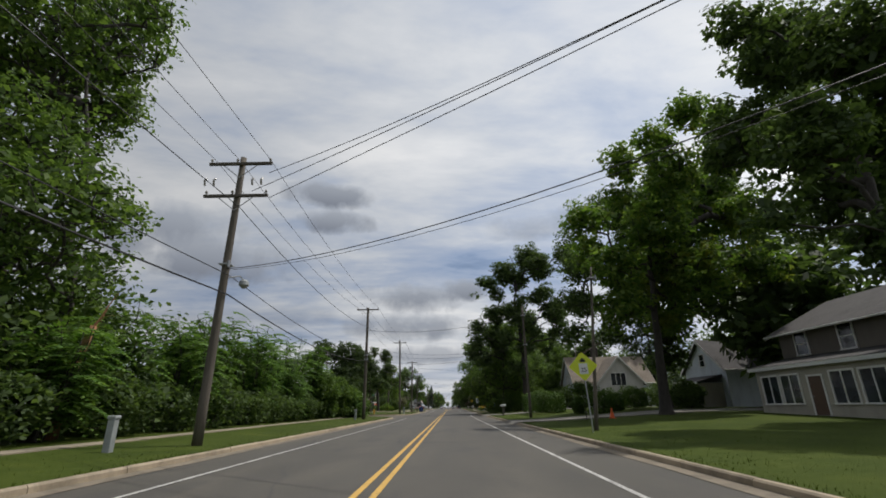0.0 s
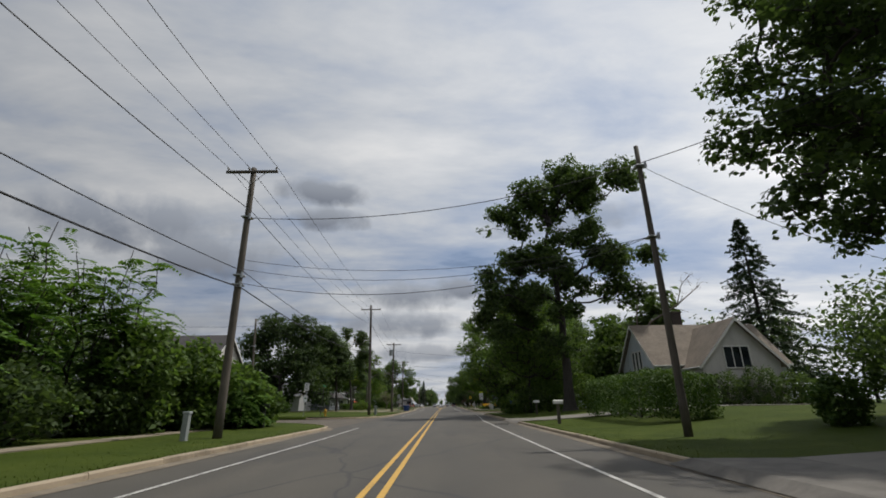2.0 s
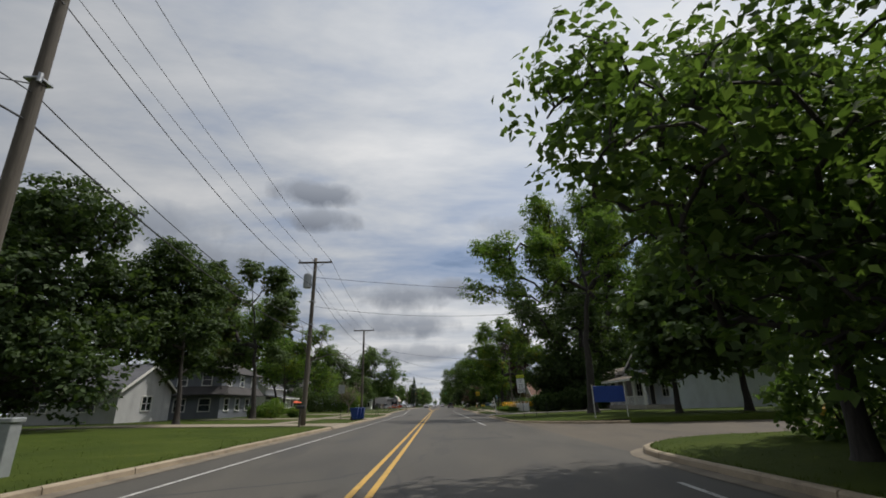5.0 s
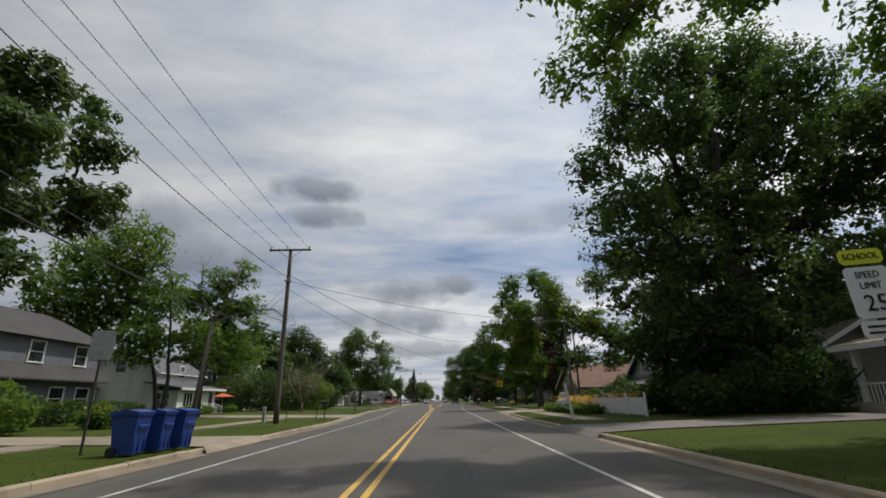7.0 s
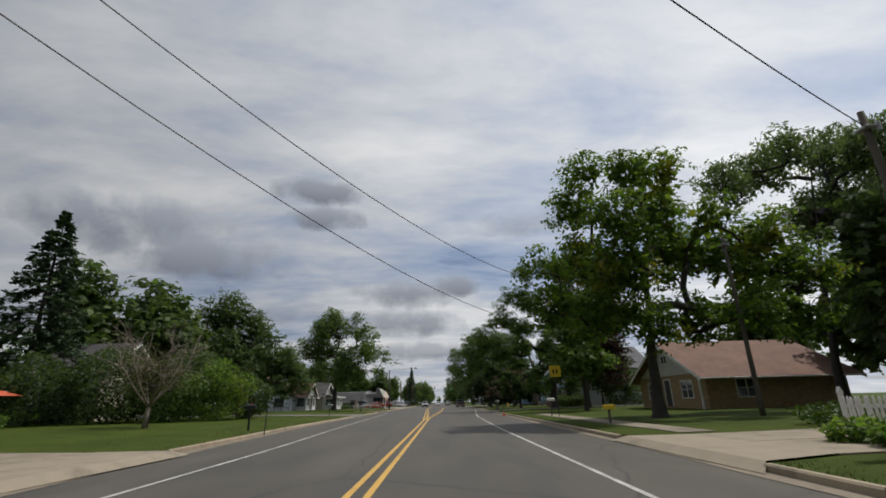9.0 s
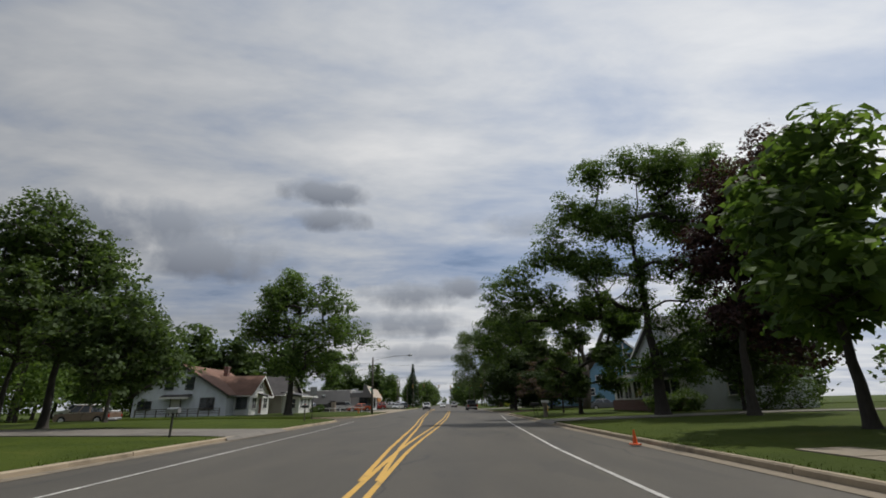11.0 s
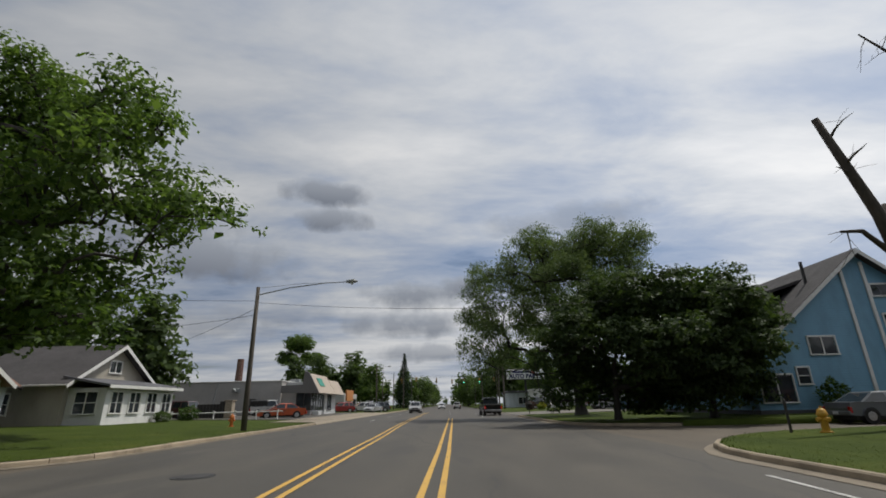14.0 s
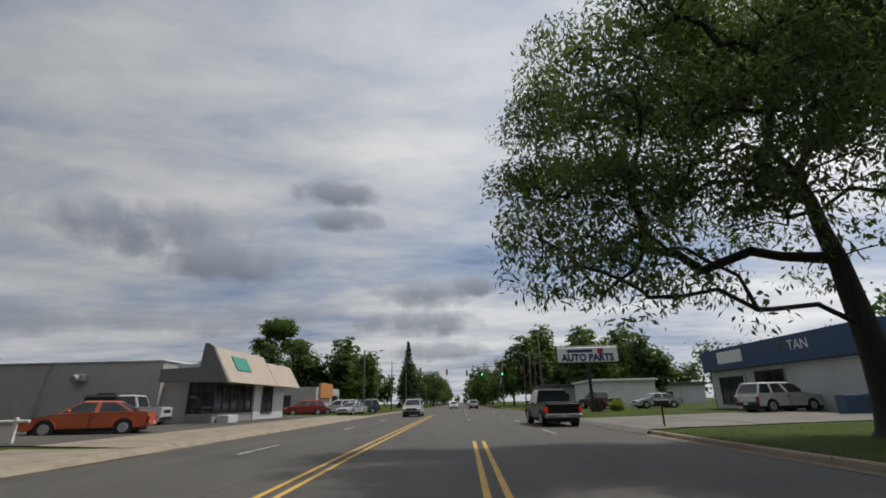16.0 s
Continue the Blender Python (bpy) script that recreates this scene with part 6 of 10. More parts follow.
sign("yellow diamond limit-ahead sign on a leaning steel post", 7.4, 31.3,
     [(2.75, 0.9, 0.9, SIGNYEL, 45, [("arrow", 0, 0.24, 1, SIGNBLK), ("plate", 0.19, -0.1, 1, SIGNWHT), ("25", 0.26, -0.16, 1.0, SIGNBLK)])], 3.1, turn=-4, lean=-3)
for k, (x, y, r, hh) in enumerate(((14.5, 52.5, 1.3, 1.9), (16.5, 54.8, 1.1, 1.5), (18.8, 56, 1.2, 2.0), (13.2, 55.0, 0.7, 1.5))):
    bush("clipped_bush", "rounded clipped green bush on the lawn", x, y, r, hh, 90 + k, HEDGE, 2600, 0.11, group="clipped bushes")
bush("hedge", "long clipped green hedge in front of a white house", 12.2, 67.5, 1, 2.25, 97, HEDGE, 15000, 0.10, "hedge", box=(1.6, 5.8))
s = thing("traffic_cone", 12.5, 44.0, lawn_z(12.5, 44) - 0.01, "small orange cone on the lawn", "traffic cone")
part("cone", Shape().tube([(0, 0, 0.03), (0, 0, 0.7)], [0.16, 0.03], 12), ORANGE, s)
part("base", Shape().box(-0.2, 0.2, -0.2, 0.2, 0, 0.035, 0.01), ORANGE, s)

tree("umbrella_tree", "small clipped tree with an umbrella-shaped crown", 10.9, 44.6, [(0, 0, 2.05, 0.85, 0.35), (0.3, 0.2, 2.2, 0.6, 0.3), (-0.35, -0.1, 2.1, 0.55, 0.3)], 0.05, 1.5, 2600, 0.07, HEDGE, seed=58, clump=0.35, category="shrub")
for k, (x, y, r, hh) in enumerate(((24.2, 57.2, 1.5, 2.6), (25.4, 60.0, 1.4, 2.2), (24.8, 63.0, 1.6, 2.8), (22.6, 53.4, 1.4, 2.2))):
    bush("yard_shrub", "dark leafy shrub in a shaded front yard", x, y, r, hh, 320 + k, DARKLEAF, 2400, 0.15, group="yard shrubs")

# ---- the white house behind the hedge ----
h = House("house", "white house with a brown roof, dark chimney and cross gable", 25.5, 86, lawn_z(25, 86))
h.gable(20.3, 32.0, 82.6, 90.4, 0.5, 4.6, 8.4, "x", COOL_SIDING, TAN_ROOF, 0.4)
h.gable(22.8, 29.4, 79.6, 86.0, 0.5, 4.3, 7.9, "y", PALE_SIDING, TAN_ROOF, 0.4, trim=TRIM)
for u in (85.7, 86.5, 87.3):
    h.window("W", 20.3, u, 4.2, 0.5, 1.7, sash=False)
h.window("S", 79.6, 25.9, 3.9, 2.1, 1.7, TRIM, panes=3, sash=False)
h.chimney(25.2, 87.4, 0.9, 6.5, 10.1, plain("sooty_brick", (0.06, 0.045, 0.04), 0.9))
for k, (x, y, r, hh) in enumerate(((23.6, 78.4, 1.5, 2.6), (26.4, 78.2, 1.6, 2.9), (29.4, 78.6, 1.5, 2.6), (20.6, 79.6, 1.4, 2.8), (19.2, 82.6, 1.5, 3.2), (19.0, 85.4, 1.5, 3.0), (18.9, 88.2, 1.5, 3.2))):
    bush("foundation_bush", "dark round bush against a white house", x, y, r, hh, 260 + k, DARKLEAF, 2200, 0.14, group="foundation bushes")
for k, (x, y, r, hh) in enumerate(((10.4, 91.6, 1.7, 2.6), (12.6, 92.8, 1.9, 3.4), (16.4, 91.6, 2.0, 3.6), (18.4, 92.6, 1.9, 3.0), (8.8, 94.8, 1.5, 2.2), (14.6, 96.4, 2.0, 3.0), (20.2, 90.6, 1.8, 3.2), (11.4, 101.2, 1.6, 2.0), (16.4, 101.4, 1.8, 2.4), (20.6, 101.0, 1.9, 2.6), (25.2, 100.6, 2.0, 2.8))):
    bush("wild_shrub", "leafy wild shrub at the foot of tall trees", x, y, r, hh, 280 + k, MAPLE if k % 3 else DARKLEAF, 1800, 0.17, group="wild shrubs")
mailbox("white mailbox on a thick wooden post", 7.55, 67.6, TRIM, POLE, 90, 1.05, 0.16)
post("driveway_marker", "thin dark driveway marker rod", "marker post", 7.2, 76.0, 0.95, 0.02, DARKTRIM, round_=True, lean=-0.1)
conifer("spruce_tree", "tall dark spruce behind the white house", 35.2, 89, 20.5, 6.6, 31)
tree("maple_tree", "very tall dark tree with open layered crown", 13.6, 88,
     [(-2.3, -0.9, 22.8, 2.1, 2), (2.2, 1.6, 26.2, 2.3, 2.2), (3.4, -1.5, 24, 1.9, 1.8), (9, 1.3, 26.8, 2.1, 2), (9.5, -0.6, 24.8, 1, 1), (4.6, 2.4, 23.9, 2, 1.9), (-4.8, -2.5, 20.1, 0.9, 0.9), (-5.6, 1.8, 21.6, 1.2, 1.2), (-4.3, -1.2, 18.8, 1.2, 1.2), (0.2, 2.1, 22.3, 1.9, 1.8), (-7.8, -0.9, 18.7, 0.4, 0.4), (5.2, 2.8, 19.9, 1.3, 1.2), (3.6, -1.8, 18.9, 0.8, 0.8), (-4.3, 1.2, 15.6, 1.8, 1.8), (-7.6, -1.6, 12.9, 1.2, 1.1), (-1.2, 1.7, 16.2, 1.8, 1.7), (-0.4, -2.1, 14.2, 1.4, 1.4), (6.3, 1.4, 16.3, 2, 1.9), (5.7, -2.2, 14.8, 1.6, 1.5), (10.5, 1.1, 16.4, 1.2, 1.2), (8.3, -0.8, 11.9, 1, 0.9), (6.9, 1.3, 13, 1.6, 1.6), (1.8, -2.4, 12, 1, 1), (8.1, 1.6, 10.9, 0.7, 0.7), (-7.7, -1.5, 10.6, 1.5, 1.5), (-4.3, 1.8, 11.6, 2.2, 2.1), (-3.2, -2.4, 11.1, 1.4, 1.3), (-8.2, 0.4, 9.1, 1.2, 1.1), (-6.4, -1.1, 7.6, 1.4, 1.3), (-3.2, 1.9, 9.1, 1.2, 1.2), (-2.2, -1.2, 6.8, 0.8, 0.7), (6, 2.5, 12.1, 0.9, 0.9), (-0.4, -2.1, 9.3, 0.9, 0.8), (1.4, 2.8, 13.9, 1.6, 1.5), (-0.9, -1.3, 5.9, 0.9, 0.8), (4.8, 1.8, 17, 1.2, 1.1), (0.2, -1.5, 17.6, 1, 1), (3.7, 3.2, 19.1, 1.4, 1.4), (-2.4, -2.6, 15.9, 0.8, 0.8), (0.7, 2.7, 10.3, 1, 0.9), (0.7, -2.5, 9.7, 0.8, 0.8)],
     0.66, 8.0, 42100, 0.24, DARKLEAF, seed=24, axis=(-0.9, 0.4), reach=0.95)
dead_tree("bare_tree", "pale bare branches of a dead tree", 22.5, 94, [([(0, 0, 0), (0.3, 0, 4.5), (1.2, -0.5, 7.5)], 0.3, 0.2, 0), ([(1.2, -0.5, 7.5), (2.6, -1.2, 9.4), (5.6, -2, 11.2), (8.0, -3, 13.2)], 0.15, 0.04, 12), ([(1.2, -0.5, 7.5), (1.6, 0, 10.5), (2.6, 0.3, 13.6)], 0.12, 0.03, 10), ([(5.6, -2, 11.2), (6.4, -2, 13.4), (7.6, -2.2, 14.8)], 0.06, 0.02, 8)], 9)
oak = tree("oak_tree", "dense dark green tree beside the side street", 26.0, 108.0, [(0, 0, 7.6, 3.4, 3.0), (-2.2, 1, 5.0, 2.6, 2.2), (2.0, -1, 5.4, 2.8, 2.4), (0.4, 1, 10.2, 2.6, 2.4), (0.2, 0.4, 4.0, 2.8, 2.2)], 0.32, 2.0, 3000, 0.56, DARKLEAF, seed=25, clump=1.35)
ash = tree("ash_tree", "full green ash tree behind a house", 34.0, 125.0, [(-1.8, 0, 8.6, 3.0, 2.8), (1.6, 1, 9.6, 3.2, 2.8), (-3.2, -1, 6.0, 2.6, 2.2), (0.6, -1, 12.4, 2.8, 2.4), (2.6, 0.5, 5.8, 2.6, 2.0)], 0.34, 2.8, 4600, 0.44, MAPLE, seed=26, long=1.6, clump=1.35)
tree("oak_tree", "dense green tree filling the space under a tall maple", 10.4, 92.0, [(-1.6, 0, 8.6, 2.4, 1.9), (0.8, 0.6, 9.4, 2.4, 2.0), (-2.6, 0.4, 6.0, 2.2, 1.8), (0.2, 0, 5.4, 2.6, 2.0), (3.2, 0.8, 7.6, 2.4, 1.9), (3.6, 0.6, 4.8, 2.4, 1.9)], 0.2, 2.0, 12000, 0.157, MAPLE, seed=89)
tree("oak_tree", "low dense green tree under a tall maple", 8.6, 97.5, [(-3.7, 0.3, 7.9, 1.5, 1.4), (-2.4, -1.2, 5.3, 2.3, 2.3), (0.5, 1.3, 7.3, 2.9, 2.9), (-0.7, -0.7, 3.4, 2.4, 2.3), (2.4, 1.1, 5.5, 3.1, 3.0), (2.7, -0.7, 2.6, 2.0, 1.9)], 0.24, 1.6, 12000, 0.178, MAPLE, seed=81)
tree("oak_tree", "dense green tree in a roadside thicket", 16.0, 99.0, [(-1.4, 0.7, 7.3, 3.2, 3.1), (0.7, -1.3, 8.6, 2.4, 2.4), (1.9, 1.6, 5.6, 3.5, 3.4), (-1.6, -0.7, 3.4, 2.5, 2.4), (3.4, 0.9, 3.8, 2.6, 2.5)], 0.26, 1.6, 12000, 0.178, MAPLE, seed=82)
tree("oak_tree", "dense mid-green tree beside a white house", 23.0, 96.0, [(-1.1, 0.5, 8.2, 2.2, 2.1), (-2.6, -1.4, 4.8, 2.6, 2.5), (1.8, 1.2, 6.2, 2.6, 2.5), (2.0, -0.6, 4.4, 2.3, 2.2), (0.2, 0.8, 2.6, 2.2, 2.1), (-3.4, -0.7, 2.6, 1.9, 1.8)], 0.22, 1.4, 13600, 0.247, MAPLE, seed=83)
for x, y, sc, tn in ((31, 50.5, 1.25, 40), (39, 57, 1.3, 190), (40, 44, 1.35, 75), (22, 121, 1.0, 120), (28, 100, 1.1, 200), (17.5, 121.5, 0.85, 290)):
    place_tree(oak, x, y, sc, tn)
far_woods("woods", "dark woods behind the lawns", [(31, 97, 34, 103, 3, 9, 13, 1900), (34, 118, 60, 122, 7, 9, 14, 1700), (42, 60, 44, 98, 7, 9, 14, 1900)], 12, 0.4, DARKLEAF)
hydrant("yellow fire hydrant at the side street corner", 12.2, 102.6, HYDRANT)
mailbox("white mailbox with bars of lettering beside a dark lawn", 9.6, 84.6, TRIM, POLE, 90, 1.05, 0.12)
b = thing("banner_frame", 12.2, 119.6, lawn_z(12.2, 119.6), "blue banner on a white frame by the street", "banner")
part("panel", Shape().box(-1.0, 1.0, -0.02, 0.02, 0.9, 1.9, 0.01), plain("blue_banner", (0.02, 0.06, 0.28), 0.5), b)
for sx in (-1.05, 1.05):
    part("leg", Shape().tube([(sx, 0, -0.05), (sx, 0, 2.0)], 0.03, 8), TRIM, b)

# ---- far side of the left street: grey house, pole, signs ----
h = House("house", "white and grey two-storey house with a wrap-around porch", -33, 102, lawn_z(-33, 102))
h.gable(-37.0, -27.8, 98.6, 106.4, 0.4, 7.2, 10.3, "x", PALE_SIDING, DARK_ROOF, 0.45)
h.gable(-46.0, -37.0, 96.0, 105.5, 0.4, 7.0, 10.0, "y", GREY_SIDING, GREY_ROOF, 0.45)
# the south porch wall's shade is put into a darker siding colour
h.box("porch_wall", -40.0, -25.6, 96.2, 98.6, 0.4, 3.7, siding("shaded_porch_siding", (0.27, 0.29, 0.32)))
h.box("porch_wall", -27.8, -25.61, 98.6, 107.4, 0.4, 3.7, WHITE_SIDING)
h.shed(-40.3, -27.9, 95.8, 98.7, 3.75, 4.75, "S", GREY_ROOF)
h.shed(-27.9, -25.1, 98.7, 107.8, 3.75, 4.75, "E", GREY_ROOF)
h.add("hip_roof", Shape().push([(-27.9, 98.7, 4.78), (-25.1, 98.7, 3.78), (-25.1, 95.8, 3.78), (-27.9, 95.8, 3.78), (-27.9, 98.7, 3.7), (-25.1, 98.7, 3.7), (-25.1, 95.8, 3.7), (-27.9, 95.8, 3.7)],
                               [(0, 1, 2), (0, 2, 3), (1, 5, 6, 2), (2, 6, 7, 3), (7, 6, 5, 4)]), GREY_ROOF)
for u in (-38.2, -33.6, -29.0):
    h.window("S", 96.2, u, 1.5, 1.0, 1.6)
for u in (-35.0, -30.6):
    h.window("S", 98.6, u, 5.2, 0.9, 1.5)
for u in (100.8, 103.9):
    h.window("E", -27.8, u, 5.2, 0.85, 1.5)
for u in (100.2, 105.2):
    h.window("E", -25.6, u, 1.3, 1.3, 1.6, panes=2)
h.door("E", -25.6, 102.7, 0.6, 1.0, 2.1, TRIM)
h.window("S", 96.0, -41.5, 5.2, 1.0, 1.5)
h.chimney(-36.6, 103.4, 0.8, 8.5, 11.6, plain("grey_brick", (0.2, 0.19, 0.18), 0.9))
h.add("aerial", Shape().tube([(-36.9, 103.4, 11.5), (-36.6, 103.4, 14.2)], 0.02, 5).tube([(-37.1, 103.4, 13.0), (-36.3, 103.4, 13.1)], 0.012, 4).tube([(-37.0, 103.4, 13.7), (-36.3, 103.4, 13.8)], 0.012, 4), STEEL)
for k, (x, y, r, hh) in enumerate(((-24.6, 99.5, 1.1, 1.4), (-24.4, 102, 1.0, 1.2), (-24.3, 104.5, 1.3, 1.7), (-23.6, 107, 1.5, 2.0), (-29, 95.2, 0.9, 1.0), (-33, 95.1, 0.9, 1.1), (-37, 95.2, 1.0, 1.1), (-21.6, 108, 1.1, 1.5))):
    bush("porch_bush", "leafy green bush against a porch", x, y, r, hh, 110 + k, HEDGE if k % 2 else LIGHTLEAF, 1500, 0.13, group="porch bushes")
sign("white limit sign on a steel post at the corner", -13.3, 89.8, [(2.9, 0.6, 0.75, SIGNWHT, 0, [("SPEED", 0.13, 0.25, 0.9, SIGNBLK), ("LIMIT", 0.13, 0.09, 0.9, SIGNBLK), ("25", 0.34, -0.17, 0.9, SIGNBLK)]), (1.75, 0.5, 0.6, SIGNWHT, 0, [("arrow", 0, 0.0, 1, plain("green_symbol", (0.03, 0.16, 0.05), 0.5))])], 3.3, turn=-25, lean=4)
sign("small street sign on a thin leaning post", -11.9, 91.0, [(3.05, 0.5, 0.16, plain("green_sign", (0.02, 0.14, 0.06), 0.5), 0, [])], 3.1, DARKTRIM, turn=60, lean=6)
hydrant("yellow fire hydrant at the corner lawn", -11.6, 91.9, HYDRANT)
post("guy_guard", "slanting pale guy-wire guard", "guy wire", -22.3, 94.0, 2.4, 0.06, TRIM, round_=True, lean=-0.35)
post("pedestal", "pale grey utility pedestal beside a pole", "marker post", -7.2, 98.6, 0.95, 0.28, GREYMETAL, GREYMETAL)
tree("maple_tree", "big round dark green maple beside a grey house", -25.5, 117,
     [(2.8, -1.5, 12.4, 2.7, 2.6), (-3.1, 2.7, 13.3, 2.8, 2.7), (6.1, -1.5, 12, 1.9, 1.8), (-5.9, 3.4, 10.8, 2.9, 2.8), (2.9, -3.2, 7.8, 3.1, 3), (3.8, 3.3, 8.8, 2.9, 2.8), (-2.1, -3.6, 6.4, 2, 1.9), (-3.2, 3.4, 5.6, 3.1, 2.9), (4.4, -2.2, 4.4, 2.7, 2.6), (5.7, 2.4, 5.8, 2.3, 2.2), (-2.3, -1.5, 3.2, 1.7, 1.6), (-0.4, 3.4, 2.5, 1.9, 1.8), (7, -1.8, 2.4, 1.7, 1.6), (-6.2, 0.9, 5.5, 1.2, 1.2)], 0.5, 2.4, 30100, 0.247, DEEPLEAF, seed=27)
tree("maple_tree", "round green tree on the lawn", -17.6, 124,
     [(-2.1, -0.5, 11.4, 2.3, 2.2), (-0.4, 1.4, 9.5, 2.1, 2), (-2.6, -1.4, 7.3, 2.7, 2.6), (-1.5, 1.8, 5.4, 2.2, 2.1), (1.8, -1.6, 6.5, 1.4, 1.3)], 0.28, 2.2, 16500, 0.218, DEEPLEAF, seed=28)
h = House("house", "small grey house half hidden behind trees", -31, 134, lawn_z(-31, 134))
h.gable(-35, -26, 130, 138, 0.4, 3.2, 5.4, "x", GREY_SIDING, GREY_ROOF)
for u in (-32.5, -28.5):
    h.window("S", 130, u, 1.4, 1.3, 1.2, panes=2)
h.window("E", -26, 134, 1.4, 1.4, 1.2, panes=2)

# ---- middle stretch, left: two houses under trees ----
SLATE_SIDING = siding("slate_siding", (0.13, 0.14, 0.16))
h = House("house", "grey two-storey house with a brown mansard band", -27, 149, lawn_z(-27, 149))
h.box("wall", -33, -23.5, 143.5, 154.5, 0.3, 5.4, SLATE_SIDING)
h.add("roof", Shape().prism([(-33.6, 5.4), (-23.0, 5.4), (-28.2, 7.9)], "y", 143.0, 155.0), DARK_ROOF)
h.add("mansard_band", Shape().prism([(-23.5, 3.9), (-22.7, 3.0), (-22.7, 2.9), (-23.5, 2.9)], "y", 143.2, 154.8), DARK_ROOF)
h.add("mansard_band", Shape().prism([(143.5, 3.9), (142.7, 3.0), (142.7, 2.9), (143.5, 2.9)], "x", -33, -22.7), DARK_ROOF)
for u in (145.2, 148.2, 151.2, 153.4):
    h.window("E", -23.5, u, 1.2, 1.1, 1.3)
for u in (145.4, 149.0, 152.6):
    h.window("E", -23.5, u, 4.0, 1.0, 1.2)
for u in (-31, -28, -25.2):
    h.window("S", 143.5, u, 1.2, 1.2, 1.3)
    h.window("S", 143.5, u, 4.0, 1.0, 1.2)
bush("hedge", "low clipped dark hedge before a house", -21.6, 152.5, 1, 1.3, 130, DARKLEAF, 4500, 0.11, "hedge", box=(0.8, 4.4))
bush("hedge", "short clipped green hedge on the lawn", -19.6, 146.2, 1, 1.2, 131, HEDGE, 2200, 0.11, "hedge", box=(1.4, 0.7))
for k, (x, y, r, hh) in enumerate(((-15.8, 139.0, 1.2, 2.0), (-17.5, 141.5, 0.9, 1.3), (-15.0, 143.5, 0.8, 1.1))):
    bush("garden_shrub", "loose green garden shrub on the lawn", x, y, r, hh, 135 + k, LIGHTLEAF, 1500, 0.13, group="garden shrubs")
mailbox("dark mailbox on a leaning wooden post", -7.2, 118.4, BLACK, POLE, 90, 1.05, 0.1)
sign("back of a grey sign plate on a dark post", -7.6, 132.6, [(2.65, 0.55, 0.75, SIGNBACK, 0, [])], 3.0, DARKTRIM, turn=12)
for k, (x, y, tn) in enumerate(((-6.3, 132.3, 80), (-6.15, 133.1, 84), (-6.0, 133.9, 78))):
    wheelie_bin(x, y, tn + 8)
post("utility_marker", "short grey-green utility marker post", "marker post", -9.1, 148.7, 0.8, 0.16, GREYMETAL, GREYMETAL)
h = House("house", "white house with a low porch roof and white stair rails", -29.5, 172.5, lawn_z(-29, 172))
h.gable(-35.0, -27.2, 168.0, 176.8, 0.3, 4.6, 7.0, "y", WHITE_SIDING, GREY_ROOF)
h.box("porch_wall", -28.0, -24.9, 168.1, 176.0, 0.3, 2.75, WHITE_SIDING)
h.shed(-28.2, -24.3, 167.5, 177.3, 2.85, 3.5, "E", GREY_ROOF)
h.add("wing", Shape().box(-40, -33, 160, 168, 0.3, 3.0, 0.02), WHITE_SIDING)
h.add("wing_roof", Shape().prism([(-40.4, 3.0), (-32.6, 3.0), (-36.5, 5.4)], "y", 159.6, 168), GREY_ROOF)
h.window("E", -24.9, 170.0, 1.2, 1.7, 1.3, panes=3, sash=False)
h.window("E", -24.9, 172.6, 1.4, 0.5, 1.0)
h.door("E", -24.9, 174.8, 0.6, 0.95, 2.05, DARKTRIM)
h.window("S", 168.1, -26.5, 1.2, 1.5, 1.3, panes=2)
h.window("E", -27.2, 172.4, 4.2, 0.9, 1.1)
h.window("S", 168.0, -31, 4.6, 1.0, 1.2)
h.window("E", -33, 162.5, 1.1, 0.9, 1.2)
h.window("E", -33, 166.0, 0.9, 0.9, 1.9)
st = Shape()
for i in range(4):
    st.box(-24.9 + 0.28 * i, -24.62 + 0.28 * i, 174.2, 175.5, 0.1, 0.62 - 0.13 * i)
h.add("steps", st, CONCRETE)
for yy in (174.2, 175.5):
    h.add("stair_rail", Shape().tube([(-24.8, yy, 1.5), (-23.7, yy, 1.0)], 0.035, 6), TRIM)
    for i in range(6):
        h.add("baluster", Shape().tube([(-24.8 + 0.22 * i, yy, 0.35), (-24.8 + 0.22 * i, yy, 1.5 - 0.1 * i)], 0.022, 5), TRIM)
u = thing("garden_umbrella", -25.2, 178.6, lawn_z(-25, 178), "orange garden umbrella beside the white house", "umbrella")
part("pole", Shape().tube([(0, 0, -0.05), (0, 0, 2.2)], 0.025, 7), TRIM, u)
part("canopy", Shape().tube([(0, 0, 1.8), (0, 0, 2.2)], [1.35, 0.05], 8), plain("orange_canvas", (0.62, 0.12, 0.05), 0.8), u)
for k, (x, y, r, hh) in enumerate(((-24.2, 169.2, 0.6, 1.0), (-24.0, 171.2, 0.8, 1.0), (-24.1, 172.9, 0.6, 0.8), (-24.2, 167.5, 0.6, 0.7), (-23.2, 176.6, 0.7, 0.9))):
    bush("flower_bush", "small bush with pale blooms by the porch", x, y, r, hh, 140 + k, LIGHTLEAF, 900, 0.1, group="porch bushes")
